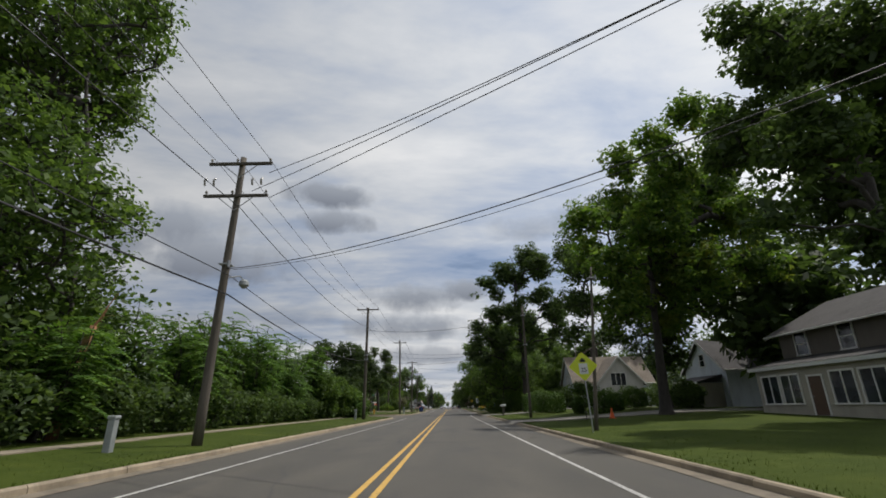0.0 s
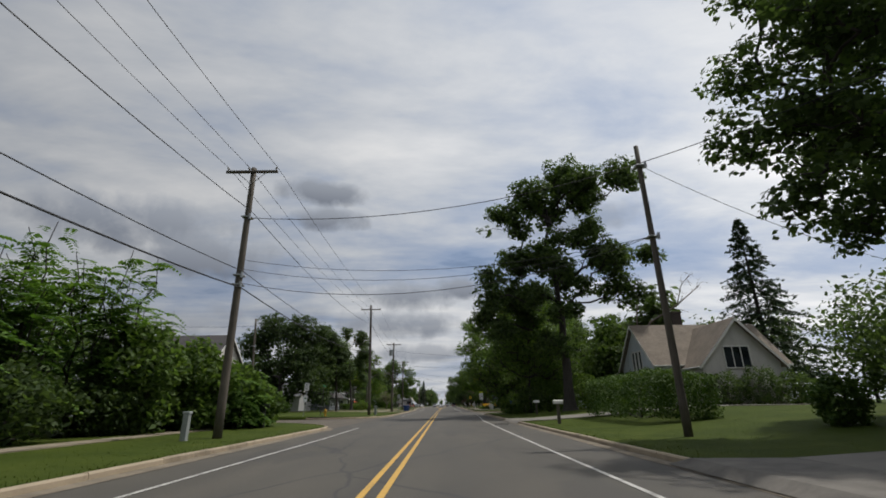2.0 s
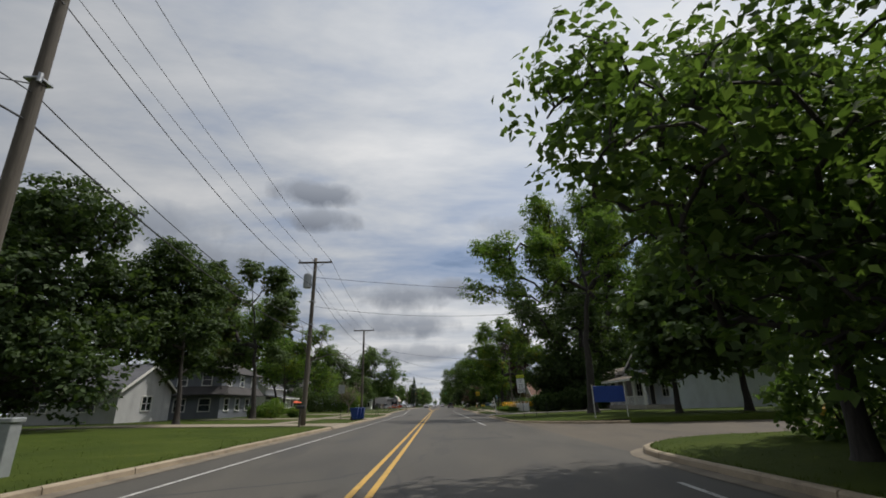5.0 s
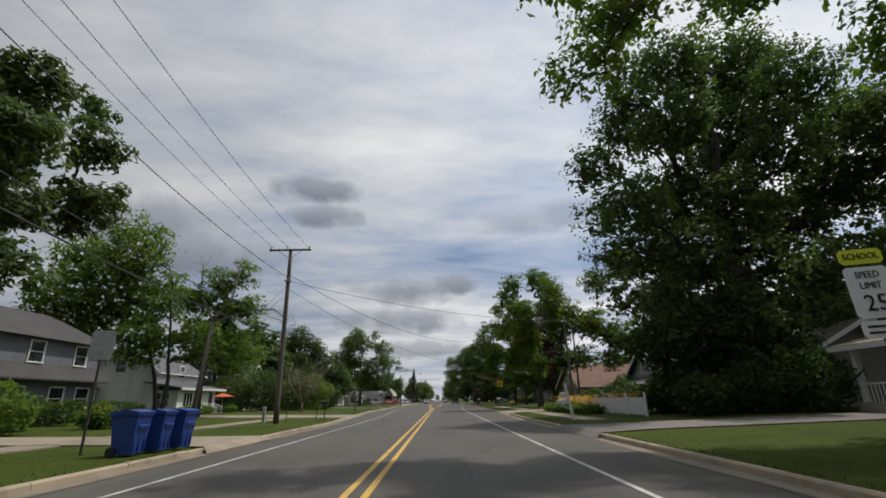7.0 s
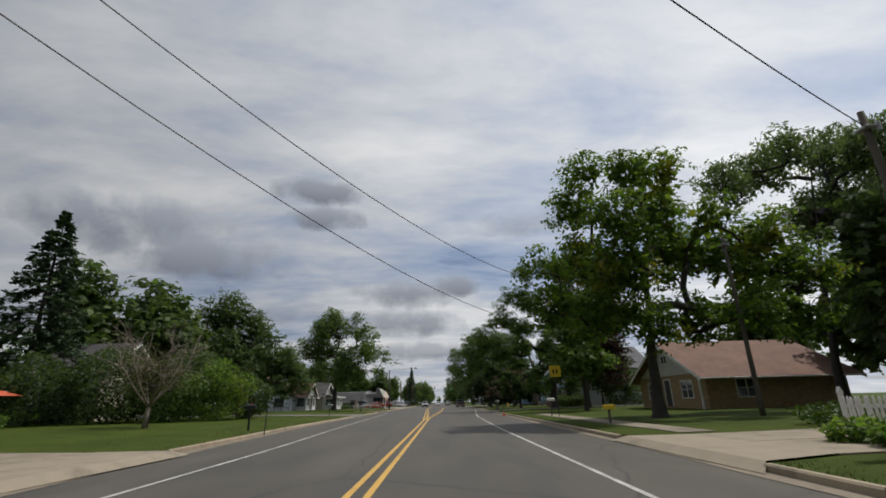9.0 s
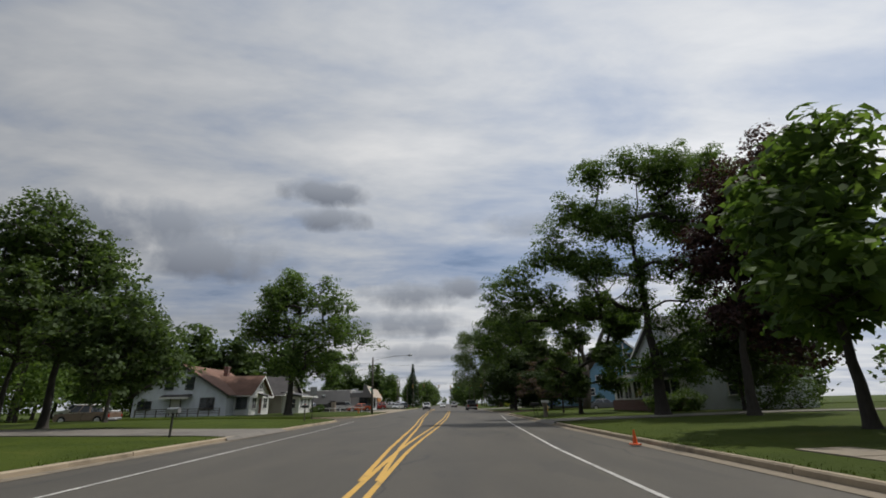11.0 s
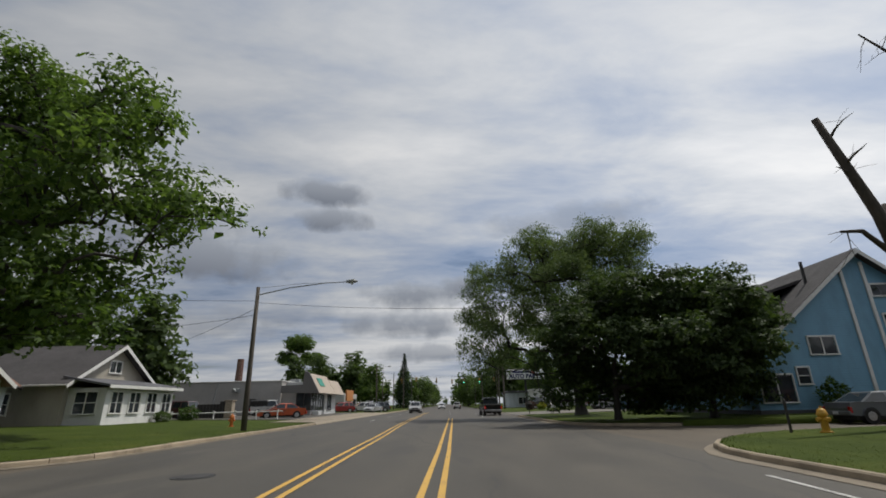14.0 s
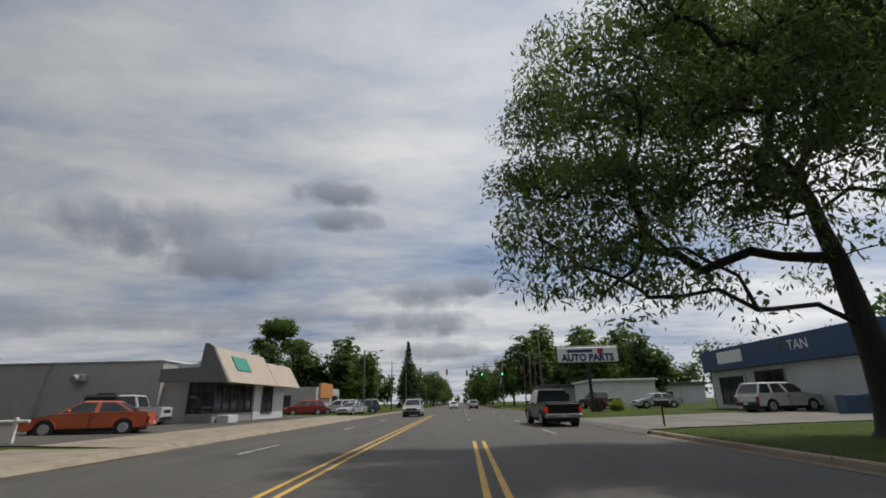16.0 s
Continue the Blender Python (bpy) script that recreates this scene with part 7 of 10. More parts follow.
tree("walnut_tree", "spreading green tree with rusty tips in front of a grey house", -18, 139.2,
     [(-1.5, -1.1, 15.3, 1.1, 1.1), (-6.8, 1.9, 16.2, 1.5, 1.5), (1.7, -1.8, 14.1, 1.2, 1.2), (1.4, 1.6, 15.7, 0.8, 0.8), (-4.4, -2, 11.9, 1.4, 1.3), (-5.3, 2.8, 13.6, 2, 1.9), (2.8, -3.2, 11, 1.3, 1.2), (1.9, 1.8, 13.4, 0.8, 0.8), (-5.7, -0.8, 9.5, 1.4, 1.3), (-5.3, 2.3, 10.1, 1.9, 1.8), (1.3, -1.7, 8.8, 1.3, 1.3), (1.4, 2.2, 10.4, 1.4, 1.3), (-4.4, -0.9, 6.1, 1.5, 1.5), (-2.8, 1.1, 6.5, 1.5, 1.4), (2.6, -1.9, 6.2, 1, 0.9), (-3.1, 0, 4.3, 0.7, 0.7)], 0.36, 2.6, 26000, 0.185, RUSTY, seed=33, long=2.0)
tree("cedar_tree", "drooping yellow-green tree with a twin trunk by a white house", -22.2, 160.5, [(-9.3, 0.6, 13.8, 2.7, 2.6), (-3.4, -1.5, 14.1, 2.9, 2.8), (-6.9, 1.7, 10.8, 3.8, 3.7), (-9.3, -0.9, 9.8, 3.1, 3.0), (-1.6, 0.9, 10.5, 2.5, 2.4), (-1.8, -0.8, 6.2, 2.4, 2.3), (2.0, 0.9, 6.4, 2.2, 2.2), (6.5, -1.0, 4.7, 2.1, 2.1), (-7.2, 0.5, 7.0, 2.5, 2.4)], 0.34, 2.6, 21100, 0.19, LIGHTLEAF, seed=34, stems=2, droop=1.2, long=1.9)
dead_tree("half_dead_tree", "half-dead tree with bare crooked tips", -18.0, 158.0, [([(0, 0, 0), (0.2, 0.2, 4), (0.5, 0.2, 7.5)], 0.22, 0.14, 0), ([(0.5, 0.2, 7.5), (1.8, 0.3, 9.6), (2.2, 0.3, 12.2)], 0.12, 0.03, 12), ([(0.5, 0.2, 7.5), (3.0, 0.5, 8.4), (5.2, 0.8, 8.6), (6.4, 1, 7.6)], 0.1, 0.03, 14), ([(0.5, 0.2, 7.5), (-1, 0.5, 10), (-1.2, 0.6, 12.6)], 0.1, 0.03, 10)], 19)
tree("walnut_tree", "patchy green crown on a half-dead tree", -18.2, 159.2, [(0.4, 0, 11.0, 1.4, 1.0), (2.6, 0, 8.6, 1.6, 0.9), (-1.6, 0, 9.4, 1.6, 1.2), (2.2, 0.5, 11.8, 0.9, 0.8)], 0.16, 5.0, 4100, 0.174, LIGHTLEAF, seed=35)
conifer("spruce_tree", "tall dark spruce on the lawn", -29.8, 185.5, 16.8, 5.6, 36, n_spray=34)
conifer("spruce_tree", "dark spruce in a garden row", -36.5, 181, 12.6, 3.8, 37)
tree("maple_tree", "dense green tree at the edge of a lawn", -22.0, 207.0, [(2.1, 0.3, 8.6, 1.4, 1.4), (4.4, -1.1, 5.7, 2.0, 2.0), (4.9, 0.7, 4.7, 1.6, 1.5), (4.2, -0.6, 3.3, 2.2, 2.1), (6.4, 0.4, 3.1, 1.2, 1.1), (1.8, -0.9, 5.3, 2.4, 2.3), (-3.6, 0, 12.0, 3.0, 2.6), (-0.6, 1.4, 10.4, 2.4, 2.0), (-3.0, -1.2, 7.4, 3.0, 2.4)], 0.3, 1.8, 18100, 0.204, DARKLEAF, seed=84)
airy = tree("honey_locust_tree", "airy pale green tree with feathery crown", -29.5, 212.0, [(0, 0, 9.4, 3.4, 2.6), (-3.4, 1, 7.6, 3.0, 2.2), (3.0, 0, 7.4, 3.0, 2.2), (0.5, 1, 6.0, 3.2, 1.8)], 0.26, 2.2, 9600, 0.146, WILLOWLEAF, seed=38)
place_tree(oak, -31, 203, 1.15, 80)
place_tree(oak, -36, 199, 1.2, 150)
place_tree(oak, -27.5, 199, 0.95, 30)
place_tree(airy, -27, 219, 0.9, 100)
dead_tree("small_bare_tree", "small multi-stemmed tree with dry twigs", -15.2, 177.2, [([(0, 0, 0), (0.1, 0, 1.2)], 0.12, 0.1, 0)] + [([(0.1, 0, 1.1), (0.1 + 0.8 * cos(a), 0.8 * sin(a), 2.1), (0.1 + 1.7 * cos(a), 1.7 * sin(a), 3.4), (0.1 + 1.9 * cos(a), 1.9 * sin(a), 4.4)], 0.06, 0.015, 14) for a in (0.2, 1.3, 2.4, 3.5, 4.6, 5.6)], 41, bark("grey_twigs", (0.24, 0.2, 0.16)))
tree("small_dry_crown", "thin dry brownish foliage of a small tree", -15.6, 178.2, [(0, 0, 3.2, 1.7, 1.1), (0.8, 0, 2.6, 1.3, 0.8), (-0.8, 0.4, 2.5, 1.3, 0.8)], 0.06, 1.0, 1900, 0.0946, DRYTWIG, seed=42, category="shrub")
for k, (x, y, r, hh, mt) in enumerate(((-25.5, 181.5, 2.4, 3.4, DARKLEAF), (-22.0, 183.6, 2.4, 3.8, DARKLEAF), (-19.2, 186, 2.2, 3.2, HEDGE), (-23.8, 187, 2.6, 4.4, DARKLEAF), (-17.2, 189.5, 2.2, 3.6, LIGHTLEAF), (-20.4, 192, 2.6, 4.6, DARKLEAF), (-16.4, 193.5, 1.9, 3.0, DARKLEAF))):
    bush("lilac_bush", "large dark green bush in a dense row", x, y, r * 1.15, hh * 1.3, 150 + k, DEEPLEAF if mt is DARKLEAF else mt, 4200, 0.17, group="dense bushes")
h = House("house", "dark house whose white gable shows above the bushes", -31, 194, lawn_z(-31, 194))
h.gable(-35, -27.5, 190.5, 197.5, 0.4, 4.6, 7.0, "x", TAN_SIDING, DARK_ROOF)
h.window("E", -27.5, 194, 4.3, 1.0, 1.0)
for k, (x, y) in enumerate(((-8.4, 150.6), (-7.0, 152.4), (-7.0, 173.0))):
    post("driveway_marker", "thin dark marker rod beside a driveway", "marker post", x, y, 1.15, 0.05, DARKTRIM, round_=True, lean=0.03)
mailbox("black mailbox on a thin black post", -6.9, 154.2, BLACK, BLACK, 90, 1.0, 0.06)
mailbox("black mailbox on a black post with a red flag", -8.4, 174.6, BLACK, BLACK, 90, 1.0, 0.09, True)

# ---- middle stretch, right: picket fences, bungalows ----
tree("maple_tree", "tall tree with drooping light foliage over the road", 14.6, 130.5,
     [(-7.8, -1.5, 14.3, 1.1, 1), (-8.3, 2.2, 15.6, 1.1, 1), (-10, -2, 10.7, 0.5, 0.5), (-8.4, 2.1, 11.1, 0.7, 0.7), (-7.1, -2.4, 14.4, 1.1, 1.1), (-2.6, 2.8, 20.2, 1.6, 1.6), (-4.1, -3.5, 14.5, 1.3, 1.3), (3.2, 2.7, 20.4, 2.3, 2.2), (2.6, -1.5, 16.4, 2.1, 2), (9.2, 2, 18.8, 2.2, 2.1), (-6.8, -2, 12, 1.1, 1), (-1.2, 3.6, 16.6, 1.8, 1.7), (-2.3, -2.7, 11.9, 1.1, 1), (4, 1.8, 14.8, 1.3, 1.2), (2.8, -2.5, 11.5, 1.4, 1.4), (7, 1.3, 11, 1.2, 1.1), (1.4, -2.1, 9.4, 0.8, 0.8), (10.1, 0.8, 17, 2.5, 2.4), (5.8, -1.8, 10.3, 1.7, 1.6), (5, -0.4, 8, 1, 1), (-4.1, -3.4, 9.7, 0.9, 0.8), (2.4, 2, 12.4, 1.1, 1.1), (-6.7, -2.8, 9.7, 0.8, 0.8), (-6.7, 2.9, 13.7, 1.2, 1.1)], 0.5, 3.6, 44000, 0.143, LIGHTLEAF, seed=43, droop=0.8, long=1.7)
tree("maple_tree", "large dark maple arching over the lawn", 19.5, 148,
     [(-8.3, -1.7, 14.7, 1.5, 1.4), (-3.5, 2.8, 20.5, 2.6, 2.5), (-3.4, -3, 17.1, 2.4, 2.3), (4.6, 3.9, 20.5, 3.4, 3.2), (2.9, -3, 15.3, 2.6, 2.4), (-6.5, 3.2, 13.1, 1.5, 1.5), (-7.3, -4.2, 11.2, 2, 1.9), (0.3, 3.6, 15, 3.4, 3.2), (-0, -2.4, 11.5, 2.7, 2.6), (7.9, 3.6, 13, 2.9, 2.8), (-8.1, -1.9, 8.6, 1.2, 1.1), (-3, 3.7, 10.6, 2.4, 2.3), (-3.3, -2.8, 8.5, 2.2, 2.1), (3.3, 2, 8.8, 2.6, 2.5), (-7.6, -2.3, 6.1, 1.1, 1.1), (-2.8, 2, 6.9, 1.8, 1.7), (-2.4, -2.3, 5.1, 1.6, 1.6), (3.1, 1.5, 4.9, 1.7, 1.6), (-5.8, -2.5, 4.2, 1, 0.9), (11.1, 3, 15.4, 2.9, 2.8), (3.6, -3.2, 7.3, 1.8, 1.7), (-3.6, 1.4, 23.5, 2.1, 2), (-2, -2.1, 22.1, 2.5, 2.4), (6.1, 2.8, 26.1, 3.5, 3.3), (5.1, -2.7, 20.1, 2.8, 2.7), (12.6, 2.5, 20.4, 2.8, 2.7), (10.8, -2, 18.3, 2.4, 2.3), (14.4, 2.7, 15.2, 2.7, 2.6), (7.4, -2.1, 8.6, 1.8, 1.7), (7.9, 2.3, 5.3, 1.4, 1.3), (13.4, -1.3, 16.2, 2.6, 2.4)], 0.6, 3.6, 52000, 0.2, DARKLEAF, seed=44, core=1.6)
sign("white school zone limit sign with a yellow top plate", 8.0, 127.3, [(3.12, 0.62, 0.24, SIGNYEL, 0, [("SCHOOL", 0.15, 0.0, 0.85, SIGNBLK)]), (2.55, 0.62, 0.8, SIGNWHT, 0, [("SPEED", 0.15, 0.27, 0.85, SIGNBLK), ("LIMIT", 0.15, 0.1, 0.85, SIGNBLK), ("25", 0.36, -0.18, 0.95, SIGNBLK)]), (1.98, 0.62, 0.26, SIGNWHT, 0, [("bars", 0.09, 0, 1, SIGNBLK)])], 3.3, DARKTRIM, turn=-10, lean=-2)
for x, y in ((9.2, 128.4), (10.4, 129.6)):
    post("driveway_marker", "thin dark rod in the shaded lawn", "marker post", x, y, 1.0, 0.05, DARKTRIM, round_=True, lean=-0.06)
picket_fence("white picket fence along a flower garden", 11.8, 145.2, 163.0)
h = House("house", "pale house with a white-columned open porch", 25.6, 138, lawn_z(25.6, 138))
h.gable(23.1, 32.6, 132.5, 142.5, 0.3, 4.6, 7.2, "x", COOL_SIDING, GREY_ROOF)
h.box("porch_floor", 20.2, 23.1, 132.8, 142.2, 0.2, 0.75, TAN_SIDING)
h.shed(19.8, 23.2, 132.4, 142.6, 3.1, 3.9, "W", TAN_ROOF)
for u in (133.1, 135.4, 137.6, 139.8, 141.9):
    h.box("column", 20.3, 20.55, u - 0.12, u + 0.12, 0.75, 3.1, TRIM)
h.add("railing", Shape().box(20.38, 20.46, 133, 142, 1.5, 1.58), TRIM)
for i in range(44):
    h.add("baluster", Shape().box(20.4, 20.44, 133.1 + 0.2 * i, 133.14 + 0.2 * i, 0.75, 1.5), TRIM)
for u in (134.5, 140.4):
    h.window("W", 23.1, u, 1.5, 1.3, 1.4, panes=2)
h.window("W", 23.1, 137.5, 5.2, 1.2, 1.4)
h.door("W", 23.1, 137.4, 0.75, 1.0, 2.1, DARKTRIM)
h = House("house", "bungalow with a wide weathered tan roof", 26, 154, lawn_z(26, 154))
h.gable(22.0, 32, 148.6, 159.2, 0.3, 2.8, 5.3, "y", BROWN_SIDING, TAN_ROOF, 0.7)
for u in (150.4, 153.8, 157.4):
    h.window("W", 22.0, u, 1.2, 1.5, 1.2, panes=2)
h.door("W", 22.0, 155.6, 0.5, 1.0, 2.1, DARKTRIM)
h = House("house", "grey-green gabled bungalow with a triple attic window", 25, 164, lawn_z(25, 164))
h.gable(20.4, 30, 160.2, 168.0, 0.3, 2.9, 5.2, "x", siding("green_grey_siding", (0.28, 0.31, 0.28)), DARK_ROOF, 0.6)
h.window("W", 20.4, 164.1, 3.3, 1.6, 0.8, panes=3, sash=False)
for u in (161.8, 166.4):
    h.window("W", 20.4, u, 1.0, 1.4, 1.2, panes=2)
h.shed(18.6, 20.5, 160.6, 167.6, 2.3, 2.8, "W", DARK_ROOF)
for u in (160.9, 164.1, 167.3):
    h.box("column", 18.75, 18.95, u - 0.1, u + 0.1, 0.3, 2.3, TRIM)
h = House("house", "tan brick bungalow with a low brown gable roof", 25, 191, lawn_z(25, 191))
h.gable(20.6, 31, 185.0, 196.5, 0.3, 2.8, 5.6, "x", TAN_BRICK, BROWN_ROOF, 0.8)
h.add("gable_panel", Shape().prism([(185.4, 2.95), (196.1, 2.95), (190.75, 5.35)], "x", 20.52, 20.6), PALE_SIDING)
h.window("W", 20.52, 190.75, 4.0, 1.0, 0.6, panes=2, sash=False)
h.window("W", 20.6, 187.8, 1.2, 1.6, 1.2, panes=2)
h.window("W", 20.6, 194.0, 1.2, 1.4, 1.2, panes=2)
h.door("W", 20.6, 191.0, 0.5, 1.0, 2.1, DARKTRIM)
h.window("S", 185.0, 23.5, 1.2, 1.4, 1.2, panes=2)
h.box("awning_post", 20.2, 20.35, 185.2, 185.35, 0.3, 2.7, TRIM)
h.chimney(25.5, 192.8, 0.7, 4.2, 6.2, RED_BRICK)
rngf = np.random.default_rng(77)
for k in range(9):
    x, y = 10.8 + 0.25 * rngf.normal(), 150.9 + k * 1.3
    bush("garden_plant", "tall leafy garden plant before the fence", x, y, rngf.uniform(0.5, 0.75), rngf.uniform(0.5, 0.8), 170 + k, LIGHTLEAF if k % 3 else HEDGE, 1000, 0.10, group="garden plants")
for k, (x, y, r, hh, mt) in enumerate(((12.5, 148.6, 0.5, 0.55, FLOWER), (12.6, 150.0, 0.6, 0.6, FLOWER), (11.1, 152.2, 0.55, 0.5, FLOWER), (11.0, 154.4, 0.7, 0.55, FLOWER), (10.9, 156.6, 0.75, 0.6, FLOWER), (11.1, 158.8, 0.7, 0.55, FLOWER), (12.5, 152.4, 0.5, 0.5, PINKFLOWER))):
    z = lawn_z(x, y)
    rr = np.random.default_rng(190 + k)
    root = thing("flower_clump", x, y, z, "clump of %s flowers on green stalks" % ("orange-yellow" if mt is FLOWER else "pink"), "flowers", "garden flowers")
    p = np.stack([rr.normal(size=260) * r * 0.55, rr.normal(size=260) * r * 0.55, 0.82 + rr.uniform(-0.25, 0.32, 260)], 1)
    v, f = leaf_quads(rr, p, 0.085, 1.1, 0, 1.2)
    part("bloom", raw_mesh("bloom", v, f, mt), mt, root)["kind"] = "stuff"
    st = Shape()
    for q in p[:40]:
        st.tube([(q[0] * 0.6, q[1] * 0.6, -0.02), tuple(q)], 0.008, 3, cap=False)
    part("stalk", st, HEDGE, root)["kind"] = "stuff"
b = thing("mailbox", 8.0, 145.2, lawn_z(8, 145), "white ornamental mailbox on a tall leaning white post", "mailbox")
b.rotation_euler = (0, radians(-9), 0)
part("post", Shape().box(-0.06, 0.06, -0.06, 0.06, -0.15, 1.62, 0.012).prism([(-0.07, 1.62), (0.07, 1.62), (0, 1.80)], "y", -0.07, 0.07), PICKET, b)
part("arm", Shape().box(-0.50, -0.06, -0.045, 0.045, 0.78, 0.86, 0.01).tube([(-0.42, 0, 0.78), (-0.06, 0, 0.50)], 0.025, 6), PICKET, b)
part("box", Shape().prism([(-0.10, 0.87), (0.10, 0.87), (0.10, 1.0), (0.07, 1.06), (0, 1.085), (-0.07, 1.06), (-0.10, 1.0)], "x", -0.58, -0.10), TRIM, b)
part("plaque", Shape().box(-0.36, -0.07, -0.03, 0.03, 1.22, 1.40, 0.02), TRIM, b)
tree("maple_tree", "broad maple turning yellow at its tips", 12.9, 176.2,
     [(-2.5, -0.2, 14.7, 1, 0.9), (1.2, 1.7, 15.2, 1.6, 1.5), (1.7, -1.7, 13.8, 1.1, 1), (-2.7, 2.3, 13.5, 1.5, 1.4), (-1.8, -2.5, 10.3, 1.7, 1.6), (3.7, 3, 12.9, 2, 1.9), (-6.2, -2.7, 7.7, 0.8, 0.8), (-2.3, 2.6, 9.6, 1.9, 1.8), (-1.3, -1.7, 7.6, 1.8, 1.7), (4.2, 2.9, 9.9, 2.2, 2.1), (4, -1.8, 10.6, 1, 1), (7.8, 3.1, 9.9, 1.9, 1.9), (6.5, -2, 9.3, 1.3, 1.2), (9.9, 1, 8.1, 1.7, 1.6), (9.5, -1.2, 7.5, 0.9, 0.8), (-2.1, 1.3, 5.6, 1.7, 1.6), (-0.6, -1.8, 4.7, 1.4, 1.3), (4, 1.3, 5.5, 1.6, 1.5), (4.7, -2.2, 5.2, 1.4, 1.4), (8.9, 0.2, 5.2, 1.2, 1.2), (-5.8, -1.4, 5.9, 1.2, 1.2)], 0.42, 2.6, 28600, 0.19, TURNING, seed=46)
tree("willow_tree", "grey-green loose tree behind the bungalows", 27.5, 181.5,
     [(-5, -0.6, 15.7, 1.8, 1.7), (0.3, 1.9, 18.4, 2, 1.9), (-0.5, -2.1, 17.6, 1.5, 1.5), (7, 2.7, 19.8, 2.4, 2.3), (5.4, -2.1, 18, 2.1, 2), (6.9, 2.7, 15.1, 2.7, 2.6), (3.4, -3.1, 12.2, 2, 1.9), (3.6, 2.4, 14.1, 2.3, 2.2), (3.7, -0.7, 8.9, 1.9, 1.9), (11.8, 1.9, 18.1, 2.7, 2.6), (7.3, -1.2, 11.2, 2.3, 2.2)], 0.4, 3.0, 30000, 0.16, WILLOWLEAF, seed=47, wood=WILLOW_BARK, droop=0.9, long=2.2, core=0.8, hang=0.5, puff=1.5)
for src, x, y, sc, tn in ((ash, 14.5, 194.5, 0.72, 30), (oak, 36, 170, 1.1, 20), (oak, 35, 160, 1.0, 140), (oak, 31, 178, 1.0, 75), (oak, 36, 186, 1.0, 200), (oak, 35, 150, 1.1, 260), (oak, 36, 200, 1.1, 310)):
    place_tree(src, x, y, sc, tn)
sign("yellow school crossing sign with two dark figures", 9.0, 182.5, [(2.95, 0.75, 0.75, SIGNAMB, 0, [("figures", 0, 0, 1, SIGNBLK)])], 3.2, DARKTRIM, turn=-3)
mailbox("yellow mailbox on a low post", 9.0, 172.8, SIGNAMB, POLE, 90, 0.62, 0.1)
mailbox("white mailbox on a post by the verge", 9.0, 184.6, TRIM, POLE, 90, 1.0, 0.09)
post("sapling_stake", "dark stake in the lawn beside a driveway", "marker post", 9.6, 156.2, 1.1, 0.05, DARKTRIM, round_=True)
# shrubs added to darken house fronts that lie in tree shade
for k, (x, y, r, hh) in enumerate(((14.6, 147.0, 1.5, 2.4), (17.2, 147.5, 1.8, 3.6), (16.0, 150.5, 1.6, 2.8), (19.6, 149.4, 1.7, 3.4), (14.8, 154.4, 1.3, 1.9), (18.8, 165.6, 1.6, 2.8), (19.4, 143.2, 1.6, 3.0), (13.6, 158.6, 1.1, 1.6))):
    bush("yard_shrub", "dark leafy shrub in a shaded front yard", x, y, r, hh, 240 + k, DARKLEAF if k % 3 else HEDGE, 2400, 0.15, group="yard shrubs")
tree("lilac_tree", "dense dark small tree at the end of a picket fence", 15.8, 146.4, [(0, 0, 4.2, 2.4, 1.9), (-2.0, 0.6, 3.4, 1.8, 1.5), (2.6, 0, 4.8, 2.4, 2.0), (1.0, 0.6, 2.4, 2.4, 1.5), (4.6, 0.4, 3.4, 2.2, 1.8)], 0.16, 1.2, 13600, 0.19, DEEPLEAF, seed=88)
# dark shrubs added to hide the house where deep shade lies
for k, (x, y, r, hh) in enumerate(((14.0, 143.6, 1.3, 2.0), (16.4, 143.8, 1.5, 2.4), (18.8, 144.6, 1.7, 3.0), (14.0, 147.8, 1.1, 1.8))):
    bush("fence_shrub", "dark shrub added to fill the shade behind a picket fence", x, y, r, hh, 300 + k, DEEPLEAF, 2200, 0.15, group="fence shrubs")
bush("low_shrub", "low round shrub on the lawn", 14.5, 166.8, 1.1, 0.7, 201, HEDGE, 900, 0.1)

# ---- last stretch, left: white houses, big tree, shops ----
h = House("house", "white house with a reddish-brown roof and dark window frames", -30, 244, lawn_z(-30, 244))
h.gable(-38.4, -26.6, 239.4, 251.0, 0.3, 3.0, 6.5, "y", COOL_SIDING, BROWN_ROOF, 0.5, trim=DARKTRIM)
h.gable(-32.0, -24.6, 241.6, 248.4, 0.3, 3.0, 5.3, "x", WHITE_SIDING, BROWN_ROOF, 0.5)
for u in (-34.1, -31.5):
    h.window("S", 239.4, u, 3.7, 0.95, 1.4, DARKTRIM)
h.window("S", 239.4, -36.9, 1.3, 1.6, 0.9, DARKTRIM, panes=2)
h.window("S", 239.4, -29.0, 1.2, 1.7, 1.3, DARKTRIM, panes=2)
h.window("S", 241.6, -25.6, 1.2, 1.3, 1.3, DARKTRIM, panes=2)
h.door("S", 239.4, -33.0, 0.5, 1.2, 2.0, TRIM, DARKTRIM)
h.shed(-34.6, -31.0, 238.4, 239.4, 2.6, 2.9, "S", DARK_ROOF)
h.window("E", -24.6, 243.2, 1.2, 1.3, 1.3, panes=2)
h.window("E", -24.6, 247.0, 1.2, 1.3, 1.3, panes=2)
h.door("E", -24.6, 245.2, 0.5, 0.95, 2.05, plain("rust_door", (0.22, 0.07, 0.03), 0.6))
h.shed(-24.6, -23.2, 244.2, 246.2, 2.6, 3.0, "E", DARK_ROOF)
h.window("E", -24.6, 245.0, 3.7, 1.0, 0.8, panes=2, sash=False)
h.chimney(-30.2, 246.2, 0.6, 5.2, 6.9, RED_BRICK)
